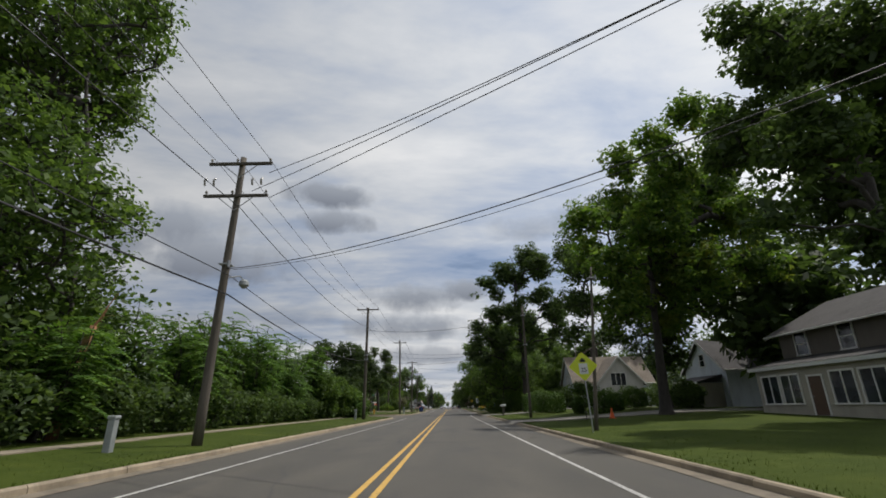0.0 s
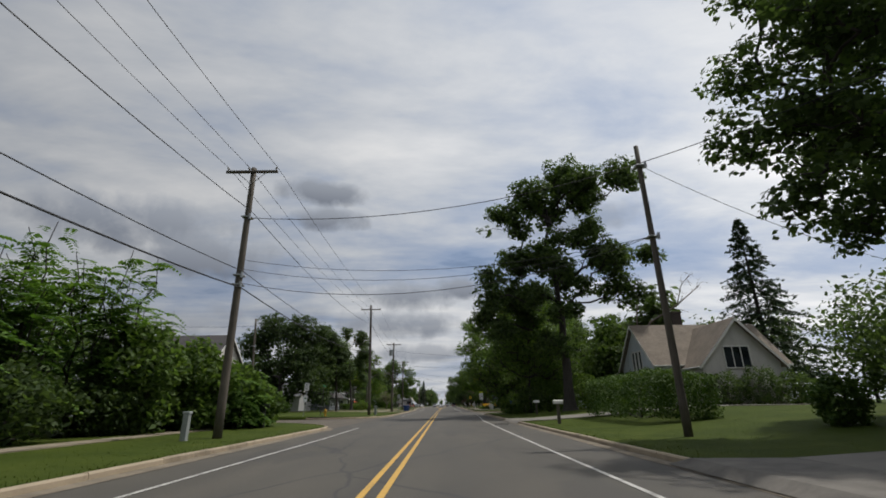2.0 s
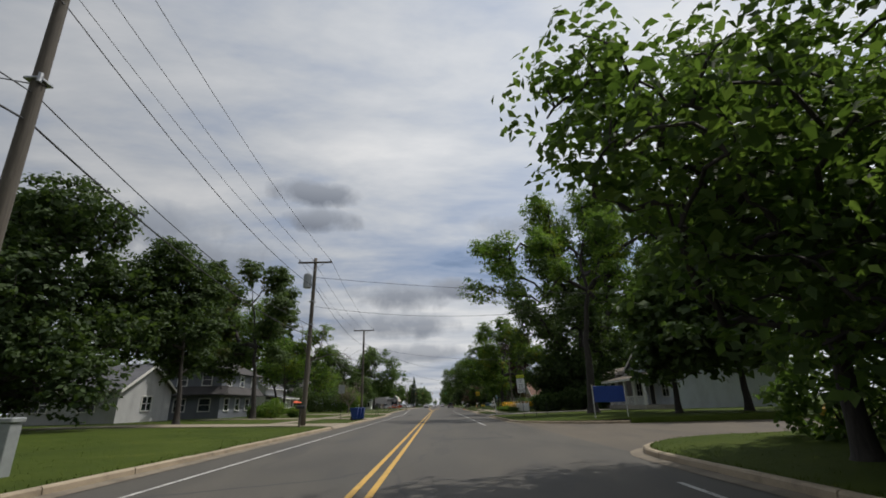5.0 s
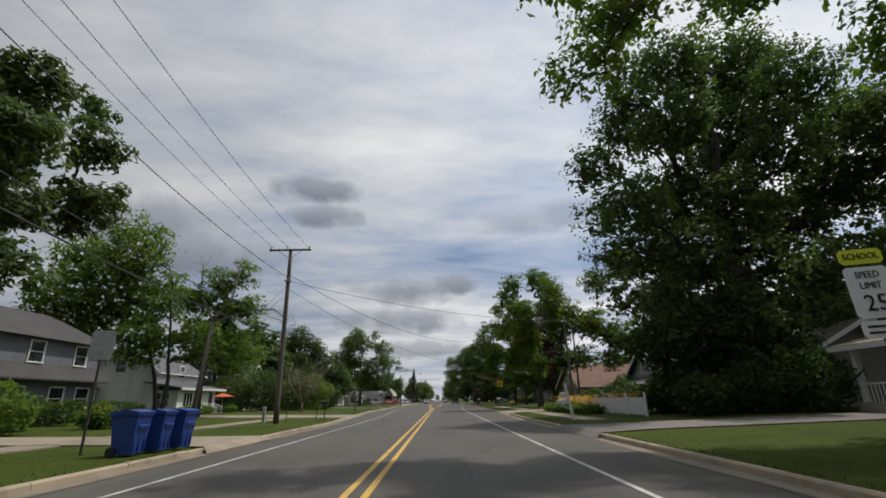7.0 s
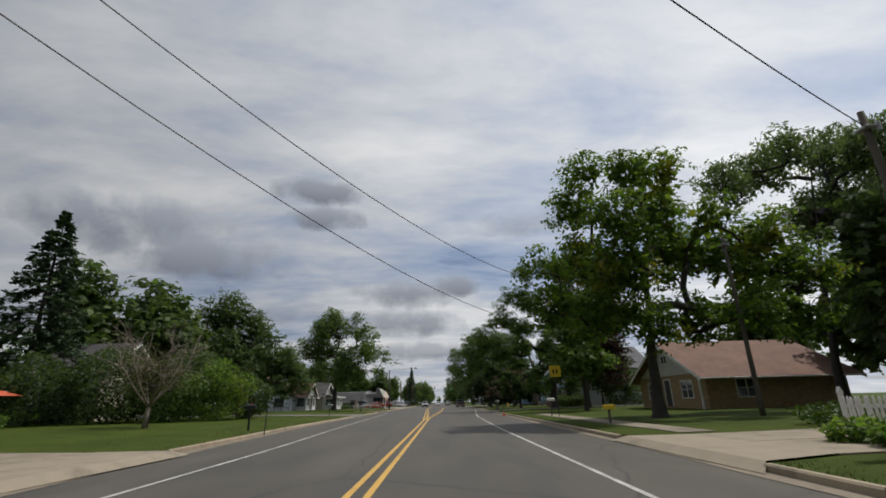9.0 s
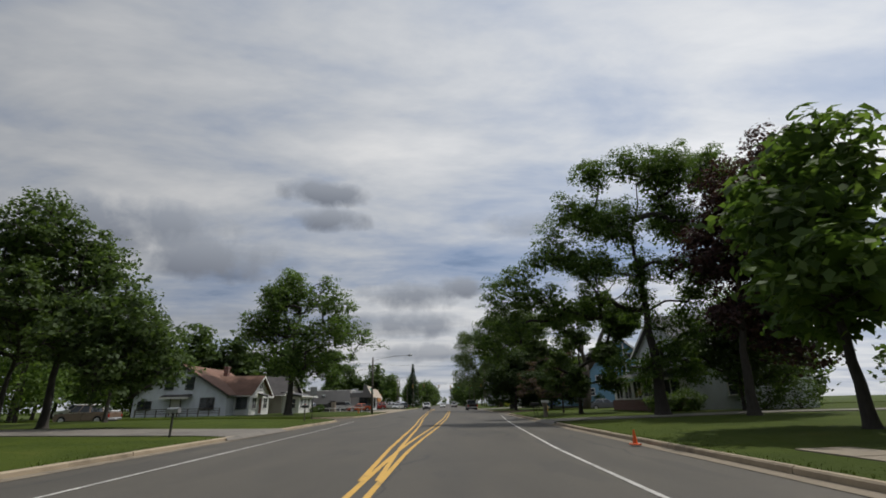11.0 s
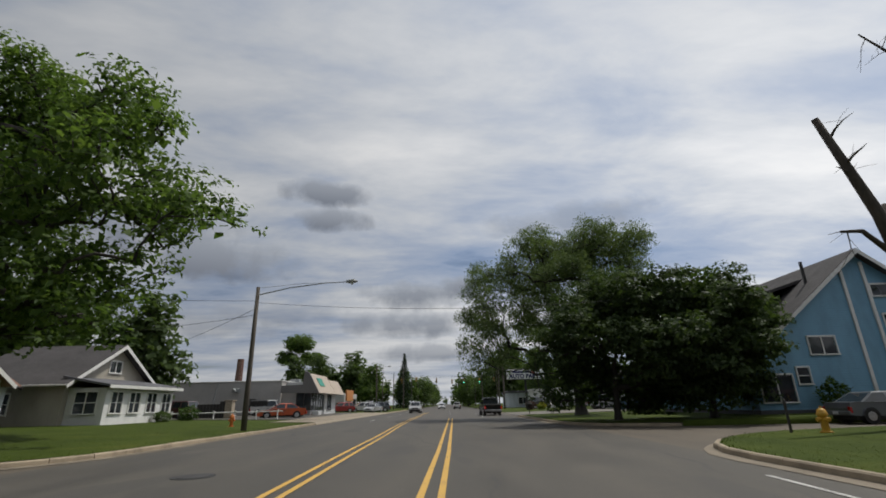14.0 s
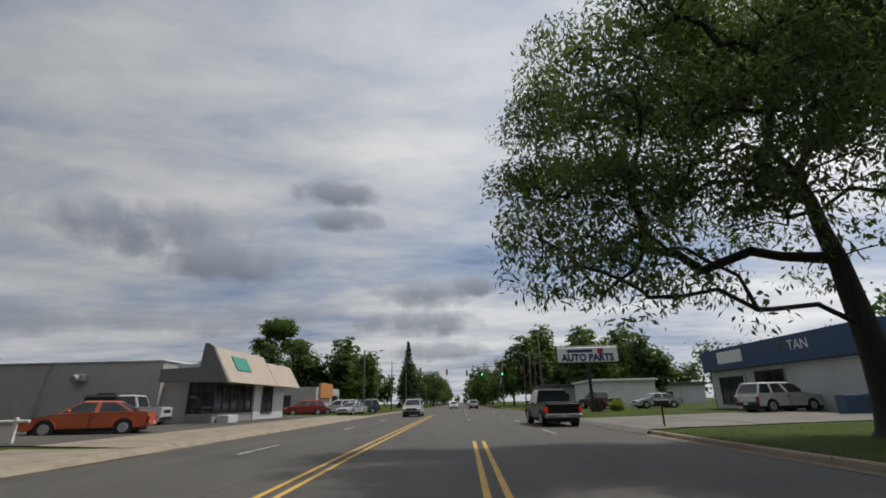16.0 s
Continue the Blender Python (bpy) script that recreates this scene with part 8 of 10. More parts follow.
f = thing("ramp_rail", -32, 238.2, lawn_z(-32, 238), "grey wooden ramp railing in front of the house", "railing")
for i in range(9):
    part("rail_post", Shape().box(-5.2 + 1.3 * i, -5.1 + 1.3 * i, -0.05, 0.05, -0.05, 0.95, 0.008), POLE, f)
for z in (0.4, 0.65, 0.9):
    part("rail", Shape().box(-5.2, 5.3, -0.03, 0.03, z - 0.04, z + 0.04, 0.008), POLE, f)
tree("silver_maple_tree", "big loose silver maple beside the side street", -19, 240.4,
     [(-0.9, -0.7, 17.1, 1.4, 1.4), (-1.7, 2.4, 17.8, 1.9, 1.8), (5.4, -2.3, 14.6, 0.9, 0.8), (2.9, 3, 17.6, 1.2, 1.1), (8.2, -2.4, 13.3, 0.4, 0.4), (-3.9, 3, 15.6, 2.2, 2.1), (6.4, -4, 10.4, 1.4, 1.4), (2.8, 3.1, 14.7, 1.3, 1.2), (7.9, -1.9, 10.5, 0.7, 0.7), (-1.7, 3.1, 11.3, 2.1, 2), (6.1, -2.2, 8.8, 1.1, 1.1), (4.3, 3.6, 11.8, 1.1, 1.1), (9.9, -2.4, 8.6, 0.7, 0.7), (9.3, 1.4, 10.3, 0.8, 0.8), (12, -1.9, 8.3, 0.3, 0.3), (6.6, 2, 9.1, 0.9, 0.8), (8.3, -2.4, 6.7, 0.6, 0.6), (6.9, 1.6, 7.2, 0.4, 0.4), (5.5, -3.1, 6.1, 1.2, 1.1), (0.8, 1.5, 5.2, 1.5, 1.4), (6.2, -2.2, 4.4, 1, 0.9), (5.2, 0.9, 4, 0.6, 0.6), (-2.6, -1.3, 14.4, 2.3, 2.2), (-5.7, 2.6, 11.9, 2.8, 2.7), (1.3, -2, 6.3, 1.6, 1.5), (-2.4, -0.7, 15.1, 2.1, 2), (0.2, 1.9, 15.2, 2.6, 2.5), (5.8, -1.6, 13.5, 2, 1.9), (-4.1, 2.6, 11.5, 2.8, 2.7), (3, -2.3, 9.3, 2.7, 2.6), (6.3, 1.8, 10.6, 2.1, 2), (0.8, -2.6, 6, 2.4, 2.3), (3, 1.9, 6.5, 2.4, 2.3), (-3.1, -0.7, 7.4, 1.7, 1.6)], 0.55, 2.8, 30100, 0.182, MAPLE, seed=48, droop=0.7, long=1.7)
h = House("house", "small cream bungalow with a white glazed porch", -26, 256, lawn_z(-26, 256))
h.gable(-31.5, -24.2, 252.6, 261.4, 0.3, 3.2, 5.9, "x", TAN_SIDING, DARK_ROOF, 0.6)
h.box("porch_wall", -24.2, -21.6, 253.0, 260.8, 0.3, 2.75, WHITE_SIDING)
h.shed(-24.4, -21.1, 252.5, 261.3, 2.8, 3.4, "E", GREY_ROOF)
for u in (254.1, 256.0, 258.0, 259.9):
    h.window("E", -21.6, u, 1.1, 1.1, 1.35, panes=2)
h.window("S", 253.0, -22.9, 1.1, 1.5, 1.35, panes=2)
h.window("S", 252.6, -28.5, 1.1, 1.5, 1.3, panes=2)
h.window("E", -24.2, 257.0, 4.0, 1.2, 0.8, panes=2, sash=False)
bush("porch_bush", "small bush before the bungalow", -20.8, 262.2, 0.8, 1.2, 210, HEDGE, 1000, 0.11)
bush("porch_bush", "small dark bush before the bungalow", -20.9, 258.6, 0.6, 0.8, 211, DARKLEAF, 700, 0.11)
sign("back of a white sign on a dark post near the corner", -10.9, 222.6, [(2.4, 0.62, 0.8, SIGNBACK, 0, [])], 2.8, DARKTRIM, turn=20)
mailbox("dark double mailbox on a wooden stand with a red box", -10.2, 218.0, BLACK, POLE, 90, 1.0, 0.08, True)
mailbox("grey metal mailbox on a dark bent post", -10.2, 199.4, STEEL, DARKTRIM, 80, 0.95, 0.07)
hydrant("orange fire hydrant beside a lamp pole", -12.0, 251.0, HYDRANTR)

b = House("shop", "long grey painted block shop with a tan mansard front", -30, 286, 0.1, "shop")
b.box("wall", -42.0, -19.2, 279.5, 296.0, 0.0, 4.3, PAINTED_BLOCK)
b.box("parapet", -42.1, -19.1, 279.4, 296.1, 4.3, 4.42, TRIM, 0.03)
b.box("side_wall", -19.2, -17.35, 279.9, 292.0, 0.0, 2.95, PAINTED_BLOCK)
b.box("rear_parapet", -19.2, -15.9, 281.2, 281.45, 3.0, 4.25, WHITE_RENDER)
b.box("plinth", -17.35, -15.5, 279.75, 285.7, 0.0, 0.85, plain("grey_plinth", (0.26, 0.26, 0.265), 0.8))
b.add("shopfront_glass", Shape().box(-17.3, -15.56, 279.82, 285.6, 0.85, 2.9), GLASS)
for u in (279.85, 281.0, 282.15, 283.3, 284.45, 285.55):
    b.box("mullion", -15.6, -15.5, u - 0.05, u + 0.05, 0.85, 2.9, DARKTRIM, 0.01)
for u in (-17.3, -16.4):
    b.box("mullion", u - 0.05, u + 0.05, 279.74, 279.84, 0.85, 2.9, DARKTRIM, 0.01)
b.box("shopfront_pier", -17.35, -15.4, 285.7, 292.0, 0.0, 2.9, WHITE_RENDER)
b.window("E", -15.4, 288.2, 0.85, 2.0, 1.9, DARKTRIM, panes=2, sash=False)
b.box("planter", -15.4, -14.6, 280.2, 281.6, 0.0, 0.75, WHITE_RENDER, 0.03)
b.add("mansard", Shape().prism([(-15.0, 2.85), (-14.4, 2.85), (-15.8, 5.2), (-16.1, 5.2), (-16.4, 2.95)], "y", 279.5, 287.6), CREAM)
b.add("mansard", Shape().prism([(-15.0, 2.85), (-14.38, 2.85), (-15.5, 4.75), (-16.1, 4.75), (-16.4, 2.95)], "y", 287.62, 293.2), CREAM)
b.add("mansard_end", Shape().prism([(-19.15, 2.9), (-14.42, 2.83), (-15.75, 5.2), (-16.15, 5.45), (-16.35, 5.4), (-16.5, 3.85), (-19.15, 3.75)], "y", 279.2, 279.48), plain("grey_fascia", (0.16, 0.155, 0.15), 0.8))
b.add("soffit", Shape().box(-17.3, -14.7, 279.5, 293.1, 2.88, 2.94), DARKTRIM)
b.add("logo_panel", Shape().push([(-14.85, 281.3, 3.75), (-14.85, 283.6, 3.75), (-15.44, 283.6, 4.73), (-15.44, 281.3, 4.73), (-14.9, 281.3, 3.72), (-14.9, 283.6, 3.72), (-15.49, 283.6, 4.70), (-15.49, 281.3, 4.70)],
                                 [(0, 1, 2, 3), (7, 6, 5, 4), (0, 1, 5, 4), (1, 2, 6, 5), (2, 3, 7, 6), (3, 0, 4, 7)]), plain("teal_panel", (0.03, 0.25, 0.18), 0.5))
b.add("wall_lamp", Shape().box(-25.1, -24.3, 279.1, 279.5, 3.05, 3.55, 0.05).tube([(-24.8, 279.1, 3.3), (-24.8, 278.85, 3.22)], 0.22, 12), GREYMETAL)
b.door("S", 279.5, -22.8, 0.1, 1.0, 2.1, plain("dark_door", (0.09, 0.085, 0.08), 0.6), DARKTRIM)
b.add("downpipe", Shape().tube([(-27.5, 279.4, 0.05), (-27.2, 279.4, 3.6), (-27.0, 279.4, 3.9), (-27.0, 279.4, 4.25)], 0.06, 8), GREYMETAL)
b.add("vent", Shape().box(-20.0, -18.8, 285, 286, 4.3, 4.8, 0.03), GREYMETAL)
c = thing("brick_chimney", -71.8, 385, 0, "tall brown brick chimney far behind the shop", "chimney")
part("chimney_shaft", Shape().tube([(0, 0, 0), (0, 0, 17.6)], [1.4, 1.1], 12), RED_BRICK, c)
h = House("shed", "low grey shop with an orange panel", -27, 318, 0.1, "shop")
h.box("wall", -36, -18.5, 312, 324, 0, 3.6, PAINTED_BLOCK)
h.box("sign_panel", -18.5, -18.2, 313, 319, 2.2, 4.2, plain("orange_panel", (0.5, 0.2, 0.06), 0.6))
h.window("E", -18.5, 321.5, 0.9, 3.0, 1.6, DARKTRIM, panes=3, sash=False)
h.window("S", 312, -24, 1.0, 4.0, 1.5, DARKTRIM, panes=3, sash=False)
r = thing("lot_rail", -19.4, 264.0, lawn_z(-19, 264), "white pipe rail with posts at the lot's edge", "railing")
for i in range(6):
    part("rail_post", Shape().box(-4.0 + 1.9 * i, -3.9 + 1.9 * i, -0.05, 0.05, -0.1, 0.75, 0.01), TRIM, r)
part("rail", Shape().tube([(-4.2, 0, 0.55), (6.0, 0, 0.62)], 0.05, 8), TRIM, r)
w = thing("dumpster_screen", -21.2, 267.2, 0.15, "stone and dark board bin enclosure", "enclosure")
part("stone_pier", Shape().box(1.2, 1.9, -0.35, 0.35, 0, 1.75, 0.04), STONE, w)
part("cap_stone", Shape().box(1.12, 1.98, -0.42, 0.42, 1.75, 1.85, 0.02), CONCRETE, w)
for i in range(9):
    part("board", Shape().box(-1.6 + 0.31 * i, -1.31 + 0.31 * i, -0.04, 0.04, 0.05, 1.5 + (0.25 if i > 6 else 0), 0.01), DARKTRIM, w)

# ---- last stretch, right ----
h = House("house", "white house with a dark red brick porch wall", 23, 226, lawn_z(23, 226))
h.gable(21.6, 31.5, 218.5, 229.5, 0.3, 5.6, 8.8, "x", COOL_SIDING, GREY_ROOF)
h.box("porch_wall", 18.4, 21.6, 219.0, 229.0, 0.3, 1.25, RED_BRICK)
h.box("porch_frame", 18.6, 21.6, 219.2, 228.8, 1.25, 3.0, WHITE_SIDING)
h.shed(18.0, 21.8, 218.6, 229.4, 3.1, 4.0, "W", GREY_ROOF)
for u in (220.4, 222.6, 224.9, 227.2):
    h.window("W", 18.6, u, 1.4, 1.7, 1.4, panes=2, sash=False)
for u in (221.2, 226.4):
    h.window("W", 21.6, u, 4.3, 1.1, 1.3)
h.window("S", 218.5, 25, 1.5, 1.2, 1.5)
h.window("S", 219.2, 20.0, 1.4, 1.6, 1.4, panes=2, sash=False)
tree("maple_tree", "big maple whose lower boughs reach over the road", 15.4, 211,
     [(-2.5, -0, 17.6, 1.1, 1), (0.4, 0.3, 18.6, 1.3, 1.3), (2.7, -0.5, 17.3, 2, 1.9), (6.9, 0.7, 18, 2, 1.9), (-5.3, -1.1, 14.1, 0.8, 0.8), (-2.9, 0.9, 14.1, 1.5, 1.5), (-1.7, -1.5, 12.9, 1.6, 1.5), (3.3, 1, 14.1, 1.8, 1.7), (4.7, -0, 13, 1.4, 1.4), (-6.1, 0.4, 13.2, 0.7, 0.7), (-7.5, -0.5, 10.6, 0.8, 0.8), (-5.2, 0.9, 10.9, 1.5, 1.4), (-3.6, -0.9, 9.6, 1.5, 1.4), (-0.2, 0.3, 10.2, 1.1, 1), (-10.3, -0.6, 8.8, 0.5, 0.5), (-8.9, 0.3, 9.2, 0.9, 0.9), (-11, -0.5, 7.6, 0.5, 0.5), (-8.1, 0.1, 7.8, 1.1, 1), (-6.8, -0.9, 6.9, 1.2, 1.2), (-3.8, 0.6, 7.2, 1.3, 1.2), (-10.1, -0.4, 7, 0.6, 0.6), (-11, 0.1, 5.7, 0.6, 0.6), (-9.4, -0.5, 5.5, 0.9, 0.9), (-12, -0.1, 4.7, 0.4, 0.4), (-10.7, -0.1, 4.1, 0.7, 0.7), (4.1, 0.8, 7.9, 0.9, 0.8), (8.9, 0.4, 15.7, 2, 2), (7.5, 0.6, 10.5, 1.6, 1.6), (-2.6, -0.8, 3, 0.7, 0.7), (-0.3, 0.6, 2.7, 0.8, 0.8), (1, -0.4, 3.9, 0.9, 0.8), (2.6, 0.5, 2.7, 0.9, 0.8), (0.1, -0.8, 5.7, 0.6, 0.6), (-0.8, 1.2, 7.1, 0.6, 0.6), (1.8, -1, 9.7, 0.9, 0.8), (4.5, 0.1, 9.5, 1.2, 1.1), (-0.1, -0.4, 8, 0.7, 0.7), (3.3, 1.1, 6.7, 0.9, 0.9), (2.3, -0.9, 5, 0.8, 0.8)], 0.5, 2.8, 96000, 0.108, MAPLE, seed=49, long=1.6)
tree("box_elder_tree", "dark green tree with a thin trunk on the lawn", 12.8, 221,
     [(1.4, -0.4, 8.5, 0.8, 0.7), (4.2, 0.9, 8.7, 1.1, 1), (-0, -1.5, 6.4, 0.8, 0.8), (4.7, 1.9, 7.4, 1.1, 1), (-3.3, -1.5, 5.1, 0.4, 0.4), (-0.3, 1.6, 6.1, 0.7, 0.7), (-2.1, -2.5, 4.4, 0.6, 0.6), (3.4, 1.9, 5.3, 1, 1), (-2.6, -0.6, 4, 0.5, 0.5), (0.1, 1.4, 3.8, 0.8, 0.7), (-0.5, -1.1, 3, 0.6, 0.6), (-1.9, 1.2, 2.9, 0.5, 0.5), (-2.4, -1.1, 2.1, 0.5, 0.5), (0.1, 0.6, 2, 0.6, 0.6), (-0, -1.2, 2.1, 0.6, 0.6), (4.9, 0.2, 8.1, 1.4, 1.3), (2.6, -1.1, 4.7, 1.1, 1.1), (3.1, 0.2, 2.5, 0.8, 0.8), (-5.4, -3.3, 6.4, 0.3, 0.3), (-4.7, -3.2, 6.9, 0.4, 0.4), (-4.2, -3.9, 6.8, 0.4, 0.4), (-4.9, -2.7, 5.9, 0.3, 0.3), (-4.9, -4.3, 5.4, 0.4, 0.4), (-2.2, -2.9, 7.4, 0.5, 0.5), (-4, -4.5, 5.3, 0.5, 0.5), (-0.8, -2.8, 8.3, 0.5, 0.5), (0.7, -2.9, 8.6, 0.6, 0.6), (-1.5, -3.5, 6.6, 0.5, 0.5), (-3.9, -3.6, 5, 0.4, 0.4)], 0.22, 2.2, 42000, 0.125, DARKLEAF, seed=50, clump=0.62)
tree("plum_tree", "dark purple-leaved tree beside the houses", 18.2, 206.0, [(2.2, 0, 12.8, 2.6, 2.4), (4.6, 0, 15.6, 2.2, 2.0), (0.6, 0.5, 9.6, 2.5, 2.2), (2.6, -0.5, 7.6, 2.4, 2.0), (5.0, 1, 10.6, 2.6, 2.4), (1.4, 0.2, 5.4, 2.2, 1.8), (3.8, 0.5, 6.4, 2.2, 1.9), (3.0, -0.6, 3.8, 1.8, 1.3)], 0.36, 2.4, 18100, 0.19, PURPLE, seed=51)
tree("dogwood_tree", "dark leafy tree against a white porch house", 22.6, 214.0, [(0, 0, 5.6, 2.2, 1.9), (-2.0, 0.4, 4.4, 1.8, 1.6), (2.4, 0.2, 5.0, 2.0, 1.8), (0.4, -0.4, 3.0, 2.2, 1.6), (3.8, 0.6, 3.2, 1.9, 1.5), (1.4, 0.3, 7.4, 1.8, 1.5)], 0.16, 1.6, 13600, 0.174, DARKLEAF, seed=86)
for k, (x, y, r, hh) in enumerate(((18.0, 216.6, 1.2, 1.5), (20.0, 216.9, 1.3, 1.7), (25.8, 216.8, 1.6, 2.6), (28.6, 216.6, 1.6, 2.8))):
    bush("porch_shrub", "dark shrub beside a brick porch", x, y, r, hh, 270 + k, DARKLEAF, 1700, 0.14, group="porch shrubs")
# a brown mailbox; white trim paint stands in for the glare on it
mailbox("mailbox on a gnarled stump with a small frame, glare as white", 8.9, 216.8, TRIM, POLE, 90, 1.0, 0.1, stump=True)
c = thing("traffic_cone", 6.75, 193.6, 0.02, "orange cone at the road's edge", "traffic cone")
c.scale = (0.7, 0.7, 0.85)
part("cone", Shape().tube([(0, 0, 0.02), (0, 0, 0.48)], [0.11, 0.025], 12), ORANGE, c)
part("base", Shape().box(-0.19, 0.19, -0.19, 0.19, -0.01, 0.035, 0.01), ORANGE, c)
hydrant("yellow fire hydrant on a grassy street corner", 13.0, 236.4, HYDRANT)
post("driveway_marker", "dark marker post by the corner", "marker post", 12.2, 236.8, 1.0, 0.07, DARKTRIM)
box = thing("newspaper_box", 8.55, 218.7, lawn_z(8.55, 218.7) - 0.04, "dark newspaper box on two leaning thin posts", "newspaper box")
part("case", Shape().box(-0.48, 0.24, -0.13, 0.13, 0.86, 1.1, 0.02), BLACK, box)
for dx in (-0.12, 0.12):
    part("post", Shape().tube([(dx, 0, 0), (dx - 0.16, 0, 0.87)], [0.022, 0.022], 8), BLACK, box)
dead_tree("dead_tree", "dead tree with a broken leader and bare branches", 18.1, 237.7,
          [([(0, 0, 0), (0.3, 0, 1.5), (0.45, 0.1, 3.4), (0.6, 0.1, 5.2)], 0.5, 0.4, 0), ([(0.6, 0.1, 5.0), (0.05, -0.1, 7.6), (-0.7, -0.2, 9.8), (-1.4, -0.3, 11.8)], 0.26, 0.13, 4), ([(0.1, 0, 6.1), (-0.9, -0.2, 6.9), (-1.8, -0.3, 6.85)], 0.12, 0.05, 2), ([(0.3, 0, 6.9), (0.5, 0, 8.06)], 0.14, 0.1, 0),
           ([(0.6, 0.1, 4.6), (1.5, 0, 5.7), (2.6, 0, 8.2), (3.8, -0.2, 10.6), (4.25, -0.3, 12.8)], 0.34, 0.16, 3), ([(4.25, -0.3, 12.8), (3.5, -0.4, 13.7), (2.4, -0.5, 15.0), (1.5, -0.5, 15.9)], 0.1, 0.03, 3), ([(4.25, -0.3, 12.8), (4.4, -0.3, 14.5), (3.45, -0.3, 16.0), (4.0, -0.3, 16.9)], 0.1, 0.03, 2), ([(4.4, -0.3, 14.4), (5.2, -0.3, 15.4), (6.2, -0.3, 16.6), (7.1, -0.3, 18.5)], 0.07, 0.02, 3),
           ([(4.25, -0.3, 12.7), (6.3, -0.3, 14.0), (7.6, -0.3, 15.3), (9.2, -0.3, 16.1)], 0.09, 0.025, 4), ([(4.1, -0.2, 12.1), (5.8, -0.2, 12.0)], 0.1, 0.04, 1)], 61, bark("dark_dead_wood", (0.075, 0.062, 0.05)))
tree("crab_apple_tree", "small crab apple with sparse purple-brown leaves", 12.5, 226,
     [(-1.4, -0.2, 5.2, 0.4, 0.4), (0.2, 0.7, 5.2, 0.4, 0.4), (-3, -0.9, 4.2, 0.4, 0.4), (-0.2, 1.5, 4.1, 0.6, 0.6), (-3, -1.3, 2.7, 0.5, 0.5), (0.2, 1.2, 3.2, 0.6, 0.6), (-3.9, -0.6, 2.1, 0.4, 0.4), (-1.9, 0.8, 1.9, 0.4, 0.4), (-0.7, -0.1, 1.9, 0.4, 0.4), (1.3, 0.6, 4.1, 0.4, 0.4), (0.3, -0.5, 2.4, 0.4, 0.4), (1.3, 0.7, 5.4, 0.4, 0.4), (1.3, -0.5, 4.9, 0.3, 0.3), (1.8, 0.1, 3.6, 0.4, 0.4), (-3.9, -0.4, 3.6, 0.2, 0.2)], 0.12, 1.6, 6000, 0.095, BRONZE, seed=53, core=0.1, clump=0.5)
h = House("house", "blue gabled house with white trim and a dormer", 27, 255, lawn_z(27, 255))
h.gable(19.6, 35.6, 249.6, 262.0, 0.2, 3.6, 10.0, "y", BLUE_SIDING, DARK_ROOF, 0.55)
h.add("dormer", Shape().box(20.4, 24.0, 252.5, 259.0, 4.6, 7.0, 0.02), BLUE_SIDING)
h.add("dormer_roof", Shape().prism([(19.9, 6.9), (26.4, 8.9), (26.4, 9.1), (19.9, 7.1)], "y", 252.0, 259.5), DARK_ROOF)
h.box("foundation", 19.5, 35.7, 249.5, 262.1, 0.1, 0.55, plain("dark_block", (0.08, 0.08, 0.085), 0.8))
h.box("corner_board", 26.5, 26.7, 249.5, 249.6, 0.5, 8.9, TRIM, 0.005)
h.box("corner_board", 27.9, 28.1, 249.5, 249.6, 0.5, 9.4, TRIM, 0.005)
h.window("S", 249.6, 24.2, 3.7, 1.6, 1.0, panes=2, sash=False)
h.window("S", 249.6, 22.6, 2.0, 0.7, 0.9)
h.window("S", 249.6, 20.9, 1.0, 1.9, 1.5, panes=2, sash=False)
h.window("S", 249.6, 29.0, 4.3, 1.1, 1.7)
h.window("S", 249.6, 28.8, 7.2, 1.2, 0.7, sash=False)
h.window("S", 249.6, 31.6, 1.2, 1.6, 1.5, panes=2)
h.add("flue", Shape().tube([(25.4, 251.0, 8.0), (25.4, 251.0, 9.9)], 0.1, 8), DARKTRIM)
bush("low_shrub", "slender shrub against the blue house", 23.3, 248.6, 0.7, 1.9, 220, HEDGE, 1100, 0.12)
h = House("outbuilding", "pale blue and white low building behind the lawn", 32, 240, lawn_z(32, 240), "house")
h.gable(28, 36, 236.5, 244.5, 0.3, 2.9, 4.8, "y", WHITE_SIDING, GREY_ROOF)
for u in (238.4, 240.4, 242.4):
    h.window("W", 28, u, 1.1, 1.4, 1.3, panes=2)
